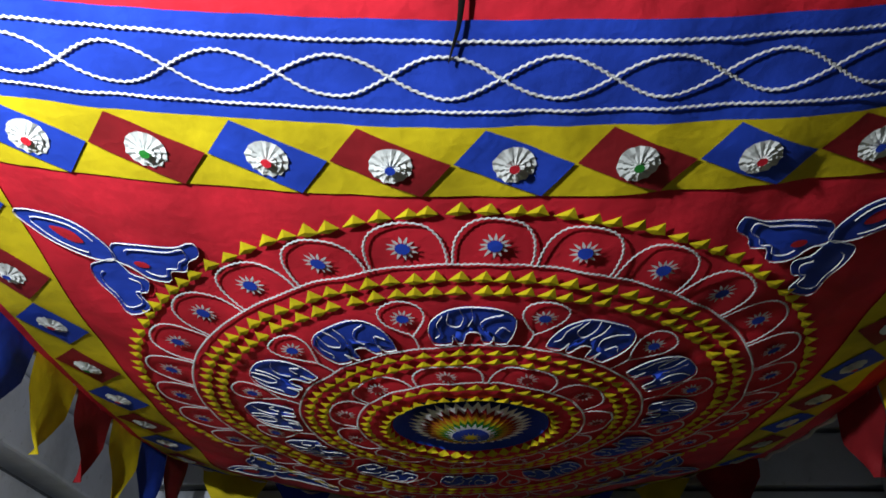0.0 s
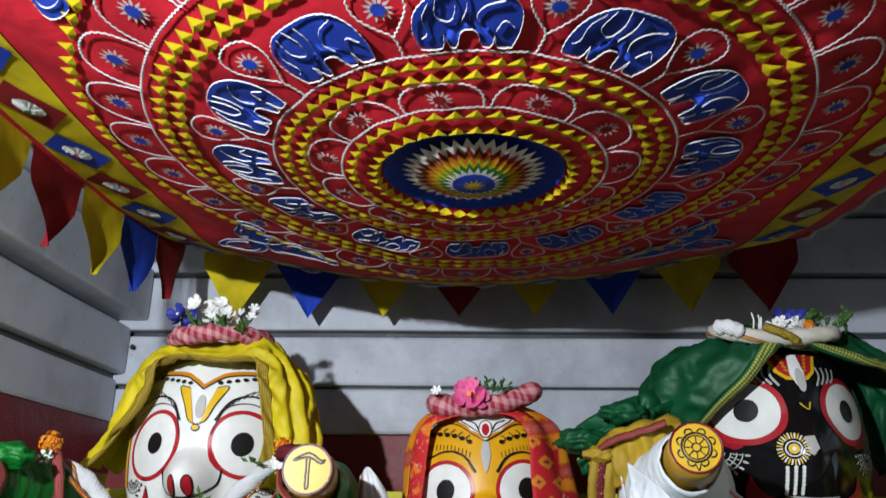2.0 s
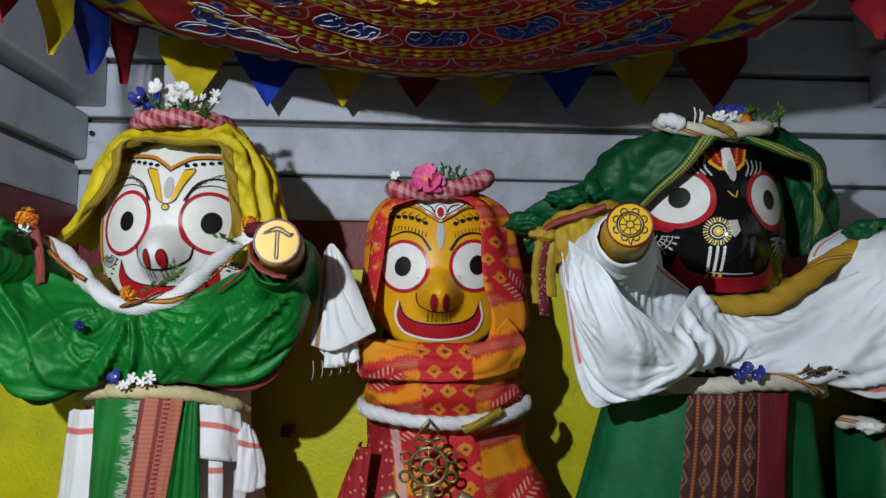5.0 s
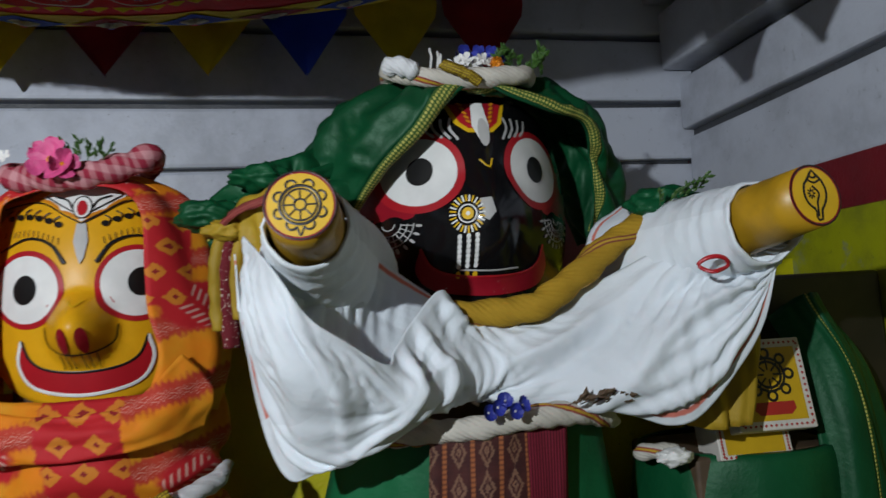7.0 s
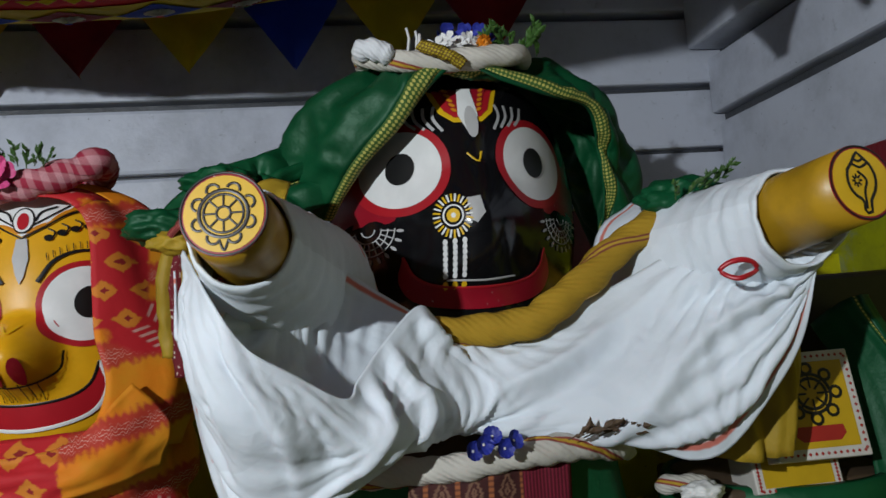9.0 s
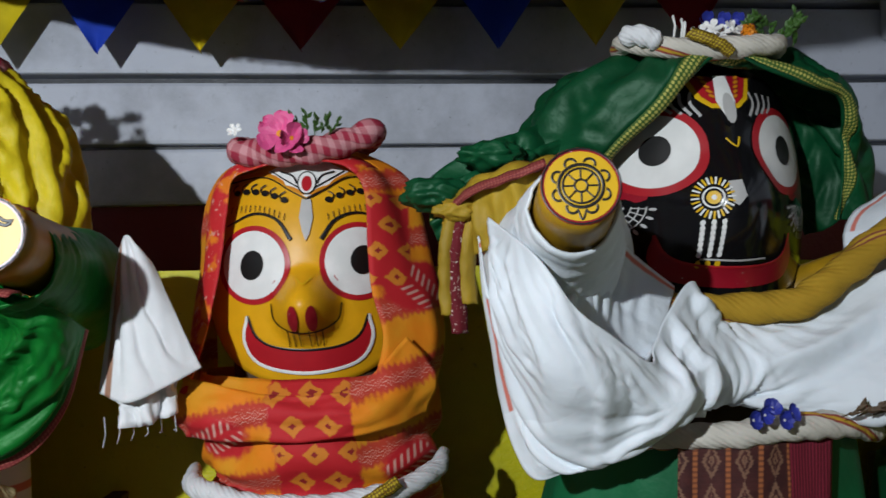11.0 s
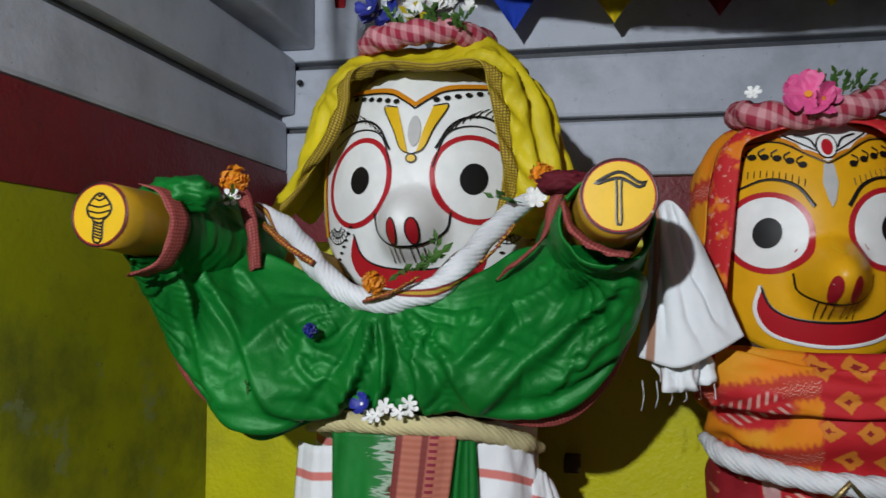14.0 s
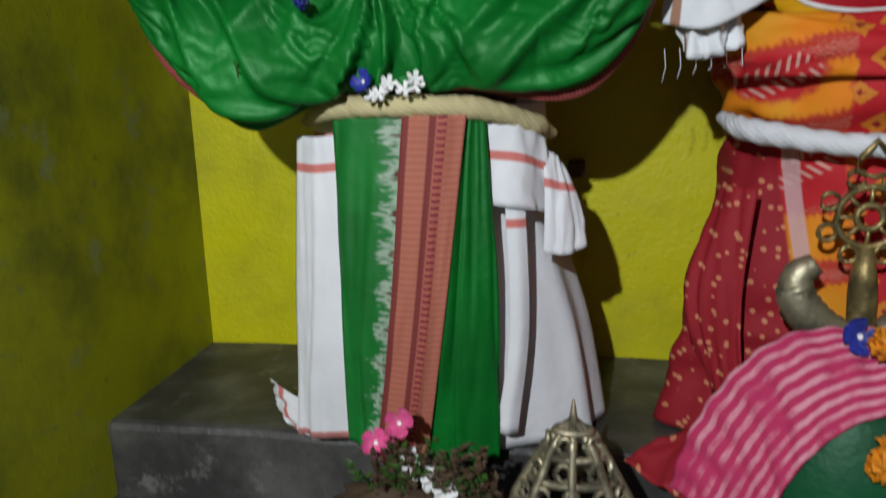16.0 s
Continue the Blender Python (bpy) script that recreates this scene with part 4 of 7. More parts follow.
j.limb((1.14, 2.66, 1.43), (1.28, 2.56, 1.485), 0.055)
d = j.arm((0.60, 2.54, 1.495), (0.526, 2.010, 1.587), 0.078, 0.0545, "p_ochre", "p_dyel")
d(ring2(0, 0, 0.55, 0.55, 24), 0.0045, True)
d(ring2(0, 0, 0.45, 0.45, 24), 0.003, True)
d(ring2(0, 0, 0.16, 0.16, 14), 0.003, True)
for k in range(8):
    w = math.pi * k / 4
    d([(0.16 * math.cos(w), 0.16 * math.sin(w)), (0.46 * math.cos(w), 0.46 * math.sin(w))], 0.0025)
    d(ring2(0.60 * math.cos(w + 0.39), 0.60 * math.sin(w + 0.39), 0.145, 0.145, 14, a0=math.degrees(w) - 70, a1=math.degrees(w) + 115), 0.0034)
d([(-0.1, -0.62), (0, -0.86), (0.1, -0.62)], 0.003)
d = j.arm((1.275, 2.52, 1.495), (1.346, 1.950, 1.570), 0.078, 0.052, "p_ochre", "p_dyel")
d([(0, 0.8), (-0.16, 0.62), (-0.3, 0.5), (-0.42, 0.15), (-0.34, -0.2), (-0.12, -0.5), (-0.08, -0.78), (0.14, -0.78), (0.1, -0.5), (0.34, -0.3), (0.46, 0.0), (0.4, 0.35), (0.24, 0.5), (0.16, 0.62)], 0.0045, True)
d([(-0.26, 0.5), (0, 0.4), (0.24, 0.5)], 0.0035)
d([(-0.18, 0.64), (0, 0.56), (0.17, 0.64)], 0.0035)
d([(0.1, 0.3), (-0.12, 0.05), (0.0, -0.25), (0.05, -0.7)], 0.004)
for k in range(8):
    w = math.pi * k / 4
    d([(0.18 + 0.05 * math.cos(w), 0.05 + 0.06 * math.sin(w)), (0.18 + 0.16 * math.cos(w), 0.05 + 0.18 * math.sin(w))], 0.003)
j.finish("black-faced painted wooden log figure with red-rimmed round eyes, on the platform")

# ---- cloth materials ----


def silk(name, c, rough=0.38, satin=0.0, crinkle=0.30):
    n = Nodes(name, rough, satin, 0.28)
    col = n.mix(n.step(n.noise(5, detail=4), 0.3, 0.7), shade(c, 0.75), shade(c, 1.15))
    crease = n.f("ADD", n.f("ABSOLUTE", n.f("SUBTRACT", n.noise(11, detail=4), 0.5)), n.f("MULTIPLY", n.f("ABSOLUTE", n.f("SUBTRACT", n.noise(26, detail=3), 0.5)), 0.5))
    return n.done(col, n.f("ADD", n.f("MULTIPLY", crease, -2.0), n.f("MULTIPLY", n.noise(700, detail=1), 0.05)), crinkle, 0.008)


def bordered(name, c, edge, lo, hi, axis=1, rough=0.8, hem=None, plain=None):
    """Cotton with a woven line along one side (metres from that side)."""
    n = Nodes(name, rough, 0, 0.2)
    uv = n.xyz(n.coord("UV"))[axis]
    wave = n.f("MULTIPLY_ADD", n.noise(60), 0.002, -0.001)
    col = n.mix(n.step(n.noise(6, detail=5), 0.3, 0.75), shade(c, 0.86), c)
    col = n.mix(n.f("MULTIPLY", n.band(n.f("ADD", uv, wave), lo, hi), 0.85), col, edge)
    if plain:
        other = n.xyz(n.coord("UV"))[1 - axis]
        col = n.mix(n.band(other, *plain), col, c)
    if hem:
        col = n.mix(n.f("MULTIPLY", n.band(n.f("ADD", uv, wave), *hem), 0.75), col, edge)
    crease = n.f("ADD", n.f("ABSOLUTE", n.f("SUBTRACT", n.noise(9, detail=3), 0.5)), n.f("MULTIPLY", n.f("ABSOLUTE", n.f("SUBTRACT", n.noise(22, detail=3), 0.5)), 0.4))
    return n.done(col, n.f("ADD", n.f("MULTIPLY", crease, -1.6), n.f("MULTIPLY", n.noise(800, detail=1), 0.06)), 0.42, 0.008)


def trim_mat(name, a, b2, scale=120.0):
    """Narrow woven trim with small lozenges."""
    n = Nodes(name, 0.7, 0, 0.3)
    u = n.xyz(n.coord("UV"))
    z1 = n.f("SINE", n.f("MULTIPLY", n.f("ADD", u[0], u[1]), scale * 4))
    z2 = n.f("SINE", n.f("MULTIPLY", n.f("SUBTRACT", u[0], u[1]), scale * 4))
    return n.done(n.mix(n.step(n.f("MULTIPLY", z1, z2), 0.05, 0.3), a, b2), n.noise(300), 0.4, 0.002)


def ikat_mat(name):
    """Ikat weave: orange warp lines, feathered lozenges between them, and a crimson striped side."""
    n = Nodes(name, 0.75, 0, 0.25)
    o = n.xyz(n.coord("UV"))
    feather = n.f("MULTIPLY_ADD", n.noise(240, n.vec(n.f("MULTIPLY", o[0], 0.3), o[1]), 3), 0.9, -0.45)
    lane = n.f("SUBTRACT", n.f("FRACT", n.f("MULTIPLY", n.f("SUBTRACT", o[0], 0.03), 17.0)), 0.5)
    rowf = n.f("SUBTRACT", n.f("FRACT", n.f("MULTIPLY", o[1], 15.0)), 0.5)
    loz = n.f("ADD", n.f("ADD", n.f("MULTIPLY", n.f("ABSOLUTE", lane), 1.6), n.f("ABSOLUTE", rowf)), n.f("MULTIPLY", feather, 0.5))
    col = n.mix(n.step(n.noise(30), 0.3, 0.7), (0.035, 0.010, 0.010), (0.06, 0.016, 0.014))
    ringm = n.f("ADD", n.band(loz, 0.30, 0.46, 0.05), n.band(loz, 0.02, 0.16, 0.05))
    col = n.mix(n.f("MULTIPLY", ringm, 0.65), col, (0.24, 0.13, 0.08))
    tick = n.step(n.f("SINE", n.f("MULTIPLY", o[1], 700.0)), -0.6, 0.2)
    line = n.f("MULTIPLY", n.step(n.f("ABSOLUTE", lane), 0.40, 0.45), n.f("MULTIPLY_ADD", tick, 0.5, 0.4))
    col = n.mix(line, col, (0.34, 0.11, 0.04))
    crim = n.step(o[0], 0.205, 0.209)
    stripe = n.step(n.f("SINE", n.f("MULTIPLY", o[0], 900.0)), -0.2, 0.5)
    col = n.mix(crim, col, n.mix(stripe, (0.09, 0.008, 0.016), (0.20, 0.015, 0.035)))
    return n.done(col, n.f("ADD", n.noise(600, detail=1), n.f("MULTIPLY", tick, 0.3)), 0.25, 0.002)


def rust_mat(name):
    """Rust and maroon striped saree border."""
    n = Nodes(name, 0.7, 0, 0.3)
    u = n.xyz(n.coord("UV"))
    k = n.f("ADD", n.f("SINE", n.f("MULTIPLY", u[1], 520.0)), n.f("MULTIPLY", n.noise(200), 1.2))
    stripe = n.f("ADD", n.band(u[0], 0.0, 0.012), n.band(u[0], 0.046, 0.058))
    mid = n.band(u[0], 0.060, 0.076)
    col = n.mix(n.step(k, -0.6, 2.2), (0.36, 0.11, 0.07), (0.43, 0.15, 0.10))
    col = n.mix(n.f("MULTIPLY", stripe, 0.85), col, (0.14, 0.015, 0.018))
    col = n.mix(n.f("MULTIPLY", mid, n.step(k, 0.5, 0.9)), col, (0.20, 0.012, 0.03))
    return n.done(col, k, 0.1, 0.001)


def green_ikat(name):
    """Green saree cloth whose one side breaks into pale and maroon teeth."""
    n = Nodes(name, 0.5, 0, 0.4)
    u = n.xyz(n.coord("UV"))
    saw = n.f("MULTIPLY", n.f("PINGPONG", u[1], 0.035), 0.8)
    jag = n.f("MULTIPLY_ADD", n.noise(160, n.vec(n.f("MULTIPLY", u[0], 0.25), u[1]), 3), 0.11, -0.055)
    e = n.f("ADD", n.f("ADD", u[0], saw), jag)
    col = n.mix(n.step(n.noise(5), 0.3, 0.7), (0.004, 0.11, 0.016), (0.008, 0.19, 0.03))
    col = n.mix(n.f("MULTIPLY", n.band(e, 0.108, 0.130, 0.008), 0.6), col, (0.5, 0.55, 0.48))
    col = n.mix(n.step(e, 0.128, 0.140), col, (0.10, 0.012, 0.014))
    return n.done(col, n.noise(25, detail=5), 0.35, 0.005)


def tie_dye(name):
    """Red and orange tie-dyed saree with lozenges, pale sprigs and toothed bands."""
    n = Nodes(name, 0.7, 0, 0.3)
    o = n.xyz(n.coord("Object"))
    x, z = o[0], o[2]
    fuzz = n.f("MULTIPLY_ADD", n.noise(45, detail=4), 0.03, -0.015)
    ora, red, pale = (0.70, 0.20, 0.006), (0.46, 0.014, 0.02), (0.62, 0.36, 0.30)
    col = n.mix(n.step(n.noise(8), 0.35, 0.7), ora, (0.62, 0.27, 0.012))
    saw = n.f("ADD", z, n.f("ADD", n.f("MULTIPLY", n.f("PINGPONG", n.f("ADD", x, n.f("MULTIPLY", z, 0.3)), 0.006), 0.9), n.f("MULTIPLY", x, -0.22)))
    rep = n.f("FRACT", n.f("MULTIPLY", n.f("ADD", saw, fuzz), 7.5))
    col = n.mix(n.f("MULTIPLY", n.band(rep, 0.10, 0.46, 0.05), 0.9), col, (0.42, 0.022, 0.022))
    thread = n.step(n.f("SINE", n.f("MULTIPLY", n.f("ADD", saw, n.f("PINGPONG", x, 0.004)), 900.0)), 0.55, 0.9)
    col = n.mix(n.f("MULTIPLY", n.f("MULTIPLY", thread, n.band(rep, 0.18, 0.34, 0.03)), 0.7), col, pale)
    # red blotches with pale sprigs
    for cx, cz, r, lean in ((-0.055, 1.19, 0.075, 0.5), (0.31, 1.125, 0.07, 0.5), (0.325, 1.47, 0.085, 2.4), (-0.03, 1.02, 0.11, 0.6), (0.35, 0.86, 0.10, 0.8), (-0.13, 0.72, 0.11, 0.2), (0.12, 0.62, 0.12, 0.5)):
        dx, dz = n.f("SUBTRACT", x, cx), n.f("SUBTRACT", z, cz)
        d = n.f("ADD", n.f("SQRT", n.f("ADD", n.f("MULTIPLY", dx, dx), n.f("MULTIPLY", n.f("MULTIPLY", dz, dz), 2.0))), fuzz)
        inside = n.step(d, r, r - 0.02)
        ca, sa = math.cos(lean), math.sin(lean)
        a = n.f("ADD", n.f("MULTIPLY", dx, ca), n.f("MULTIPLY", dz, sa))
        t = n.f("ABSOLUTE", n.f("SUBTRACT", n.f("MULTIPLY", dz, ca), n.f("MULTIPLY", dx, sa)))
        leaf = n.step(n.f("SINE", n.f("MULTIPLY", n.f("SUBTRACT", a, n.f("MULTIPLY", t, 0.5)), 420.0)), 0.1, 0.5)
        leaf = n.f("MULTIPLY", leaf, n.band(t, 0.006, 0.028, 0.003))
        leaf = n.f("MULTIPLY", leaf, n.step(d, r * 0.85, r * 0.7))
        col = n.mix(inside, col, red)
        col = n.mix(n.f("MULTIPLY", leaf, 0.85), col, pale)
    # dotted red length beside the middle panel, with a pale line
    low = n.f("MULTIPLY", n.step(z, 1.09, 1.07), n.step(n.f("ADD", x, n.f("MULTIPLY", z, 0.15)), 0.125, 0.115))
    dots = n.step(n.voronoi(52, n.vec(x, 0.0, z)), 0.30, 0.22)
    col = n.mix(low, col, n.mix(n.f("MULTIPLY", dots, 0.8), (0.27, 0.01, 0.018), (0.58, 0.24, 0.12)))
    line = n.f("MULTIPLY", n.step(z, 1.09, 1.07), n.band(n.f("ADD", x, n.f("MULTIPLY", z, 0.15)), 0.125, 0.150))
    col = n.mix(n.f("MULTIPLY", line, 0.8), col, (0.55, 0.36, 0.36))
    # red middle panel with orange lozenges
    mid = n.f("ADD", 0.115, n.f("MULTIPLY", n.f("SUBTRACT", 1.28, z), 0.12))
    px = n.f("ADD", n.f("SUBTRACT", x, mid), fuzz)
    panel = n.f("MULTIPLY", n.band(px, -0.075, 0.075, 0.004), n.step(z, 1.31, 1.29))
    side = n.f("MULTIPLY", n.band(x, 0.222, 0.312, 0.004), n.band(z, 1.47, 1.66, 0.004))
    panel = n.f("MAXIMUM", panel, side)
    col = n.mix(panel, col, red)
    row = n.f("MULTIPLY", z, 18.5)
    gx = n.f("ABSOLUTE", n.f("SUBTRACT", n.f("FRACT", n.f("ADD", n.f("MULTIPLY", px, 15.5), n.f("MULTIPLY", n.f("FLOOR", row), 0.5))), 0.5))
    gz = n.f("ABSOLUTE", n.f("SUBTRACT", n.f("FRACT", row), 0.5))
    dd = n.f("ADD", n.f("ADD", gx, gz), n.f("MULTIPLY", fuzz, 4.0))
    col = n.mix(n.f("MULTIPLY", panel, n.step(dd, 0.42, 0.34)), col, (0.58, 0.19, 0.02))
    col = n.mix(n.f("MULTIPLY", panel, n.step(dd, 0.14, 0.09)), col, (0.25, 0.015, 0.015))
    return n.done(col, n.f("ADD", n.noise(26, detail=5), n.f("MULTIPLY", n.noise(700, detail=1), 0.2)), 0.4, 0.005)


def blotch_mat(name):
    """Red end of the tie-dyed cloth, with orange blotches and pale flecks."""
    n = Nodes(name, 0.7, 0, 0.3)
    col = n.mix(n.step(n.noise(17, detail=4), 0.50, 0.60), (0.48, 0.016, 0.02), (0.66, 0.17, 0.01))
    col = n.mix(n.f("MULTIPLY", n.step(n.noise(70, detail=3), 0.60, 0.66), 0.6), col, (0.62, 0.34, 0.28))
    return n.done(col, n.noise(26, detail=5), 0.4, 0.005)


def check_mat(name):
    """Pink and white checked towel."""
    n = Nodes(name, 0.85, 0, 0.2)
    u = n.xyz(n.coord("UV"))
    a = n.step(n.f("SINE", n.f("MULTIPLY", n.f("ADD", u[0], n.f("MULTIPLY", u[1], 3.0)), 25.0)), -0.3, 0.3)
    b2 = n.step(n.f("SINE", n.f("MULTIPLY", u[1], 300.0)), -0.3, 0.3)
    col = n.mix(n.f("MULTIPLY_ADD", a, 0.5, n.f("MULTIPLY", b2, 0.5)), (0.30, 0.025, 0.05), (0.56, 0.27, 0.29))
    return n.done(col, n.f("ADD", n.noise(300, detail=2), a), 0.5, 0.003)


def stripe_mat(name):
    """Pink cloth with pale lengthwise stripes."""
    n = Nodes(name, 0.85, 0, 0.2)
    u = n.xyz(n.coord("UV"))
    a = n.f("MULTIPLY", n.step(n.f("SINE", n.f("ADD", n.f("MULTIPLY", u[1], 300.0), n.f("MULTIPLY", n.noise(20), 3.0))), -0.2, 0.5), n.step(n.noise(16, detail=4), 0.3, 0.62))
    return n.done(n.mix(a, (0.42, 0.03, 0.10), (0.60, 0.26, 0.32)), n.noise(40, detail=4), 0.4, 0.005)


def fleck_mat(name):
    """Maroon cloth with pale woven flecks."""
    n = Nodes(name, 0.8, 0, 0.2)
    return n.done(n.mix(n.step(n.noise(170, detail=2), 0.60, 0.68), (0.13, 0.012, 0.018), (0.5, 0.42, 0.36)), n.noise(200), 0.3, 0.002)


def rope_mat(name, c, c2, share=0.12):
    """Twisted cotton with a coloured border winding round it."""
    n = Nodes(name, 0.85, 0, 0.2)
    u = n.xyz(n.coord("UV"))
    w = n.f("FRACT", n.f("ADD", u[0], n.f("MULTIPLY", u[1], 2.4)))
    thread = n.f("SINE", n.f("MULTIPLY", n.f("ADD", u[0], n.f("MULTIPLY", u[1], 6.0)), 75.0))
    col = n.mix(n.step(n.noise(9, detail=4), 0.3, 0.7), shade(c, 0.78), c)
    if share:
        col = n.mix(n.band(w, 0.1, 0.1 + share, 0.01), col, c2)
        col = n.mix(n.band(w, 0.1 + share * 0.3, 0.1 + share * 0.7, 0.01), col, (0.45, 0.28, 0.03))
    return n.done(col, n.f("ADD", n.f("MULTIPLY", thread, 0.25), n.noise(60, detail=4)), 0.4, 0.004)


def metal_mat(name, c, rough=0.42):
    n = Nodes(name, rough, 0.85, 0.5)
    dirt = n.step(n.noise(22, detail=6), 0.4, 0.65)
    return n.done(n.mix(dirt, c, shade(c, 0.3)), n.noise(70, detail=5), 0.5, 0.004, n.f("MULTIPLY_ADD", dirt, 0.3, rough))


M.update(
    silk_g=silk("green_silk", (0.002, 0.150, 0.018), 0.50, 0.14, 0.28), silk_dg=silk("bottle_green_silk", (0.003, 0.070, 0.024), 0.50, 0.14, 0.28), silk_y=silk("yellow_silk", (0.60, 0.48, 0.012), 0.55, 0.0, 0.35),
    rust=rust_mat("rust_saree_border"), rust_trim=trim_mat("rust_woven_trim", (0.20, 0.03, 0.03), (0.34, 0.09, 0.07)), gold_trim=trim_mat("gold_woven_trim", (0.15, 0.09, 0.01), (0.46, 0.34, 0.02)),
    scarf_trim=trim_mat("orange_brown_woven_trim", (0.20, 0.03, 0.02), (0.55, 0.28, 0.03), 90.0), gold_green=trim_mat("gold_thread_on_green", (0.05, 0.11, 0.02), (0.46, 0.42, 0.10), 90), ikat=ikat_mat("brown_ikat"), silk_sk=silk("emerald_silk", (0.005, 0.115, 0.042), 0.6), teeth=green_ikat("green_ikat"),
    tie=tie_dye("red_orange_tie_dye"), tie_r=blotch_mat("red_veil_edge"), check=check_mat("pink_check_towel"), rope_w=rope_mat("white_twist", (0.68, 0.70, 0.72), (0.20, 0.03, 0.03)),
    rope_p=rope_mat("plain_white_twist", (0.68, 0.70, 0.72), (0, 0, 0), 0), rope_c=rope_mat("cream_twist", (0.58, 0.50, 0.27), (0, 0, 0), 0), rope_y=rope_mat("mustard_twist", (0.40, 0.24, 0.02), (0.16, 0.03, 0.03), 0.07),
    rope_r=rope_mat("white_maroon_twist", (0.60, 0.57, 0.50), (0.25, 0.05, 0.04), 0.1), dhoti=bordered("white_dhoti", (0.74, 0.75, 0.77), (0.55, 0.08, 0.05), 0.05, 0.066),
    dhoti_f=bordered("white_dhoti_fold", (0.74, 0.75, 0.77), (0.55, 0.08, 0.05), 0.05, 0.066, hem=(0.585, 0.60)), drape_w=bordered("white_drape", (0.71, 0.77, 0.82), (0.62, 0.10, 0.04), 0.014, 0.024, plain=(0.28, 0.80)), fold_w=bordered("white_drape_fold", (0.71, 0.77, 0.82), (0.62, 0.10, 0.04), 0.006, 0.014), hang_w=bordered("white_towel", (0.74, 0.76, 0.78), (0.30, 0.10, 0.02), 0.014, 0.030, 0),
    must=silk("mustard_silk", (0.38, 0.25, 0.02), 0.6), maroon=cloth_mat("maroon_cloth", (0.15, 0.015, 0.02)), fur=cloth_mat("dark_petal", (0.10, 0.008, 0.015)),
    speck=fleck_mat("flecked_maroon"), leaf=paint_mat("leaf_green", (0.05, 0.13, 0.02), 0.5, 0.4), petal_w=paint_mat("white_petal", (0.78, 0.78, 0.76), 0.6), petal_b=paint_mat("blue_petal", (0.022, 0.035, 0.32), 0.55, 0.5),
    petal_p=paint_mat("pink_petal", (0.75, 0.09, 0.28), 0.55, 0.35), petal_o=paint_mat("marigold_petal", (0.80, 0.28, 0.008), 0.65, 0.2),
    brass=metal_mat("tarnished_brass", (0.40, 0.31, 0.13)), pewter=metal_mat("dull_cast_metal", (0.42, 0.38, 0.26), 0.5), pink_s=stripe_mat("pink_stripe"),
    card_w=paint_mat("printed_card_white", (0.6, 0.57, 0.52), 0.45), card_y=paint_mat("printed_card_yellow", (0.55, 0.34, 0.01), 0.45), card_r=paint_mat("printed_card_red", (0.36, 0.02, 0.015), 0.45),
)


def ell(cx, cy, rx, ry, z, n=24, wave=0.0, k=9, seed=0.0, a0=0.0):
    """A closed horizontal outline of a draped body, with its folds."""
    out = []
    for a in np.linspace(0, 2 * math.pi, n, endpoint=False):
        f = 1 + wave * (math.sin(k * a + seed) + 0.6 * math.sin(k * 1.7 * a + 2 * seed))
        out.append((cx + rx * f * math.cos(a + a0), cy + ry * f * math.sin(a + a0), z))
    return out


def smoothfolds(amp, k, seed, lean=0.0, grow=True):
    """Folds that run down a hanging cloth."""
    def f(u, v):
        g = (0.25 + 0.75 * v) if grow else 1.0
        x = u * k + lean * v + 0.8 * noise.noise((u * 3, v * 1.5, seed))
        return amp * g * (math.sin(2 * math.pi * x) + 0.5 * math.sin(2 * math.pi * 2.3 * x + seed)) + amp * 0.6 * wob(u, v, 5, seed)
    return f


def ridge(x, y, s):
    return 0.5 - abs(noise.noise((x, y, s))) * 1.6


def fans(origins, aspect, seed, crumple=0.005):
    """Creases that fan out from the places where a cloth is held: (u, v, folds, depth, reach)."""
    def f(u, v):
        h = 0.0
        wu, wv = u + 0.025 * noise.noise((u * 5, v * 3, seed)), v + 0.05 * noise.noise((u * 5, v * 3, seed + 5))
        for u0, v0, n, amp, reach in origins:
            dx, dv = (wu - u0) * aspect, wv - v0
            d = math.hypot(dx, dv)
            a = math.atan2(dx, abs(dv) + 0.02) / math.pi * n + 0.25 * noise.noise((d * 2, u0 * 9, seed))
            t = abs((a % 1.0) - 0.5) * 2
            h += amp * (t ** 1.6 - 0.4) * (d / (d + 0.15)) * math.exp(-(d / reach) ** 2) * (1 + 0.5 * noise.noise((a, seed, 4)))
            h += crumple * (d / (d + 0.25)) * math.exp(-(d / reach) ** 2) * (ridge(a * 1.9, d * 0.45, seed + u0) + 0.6 * ridge(a * 4.3, d * 0.9, seed + 3 + u0))
        e = min(1.0, 8 * v + 0.15, 8 * (1 - v) + 0.3)
        return h * e
    return f


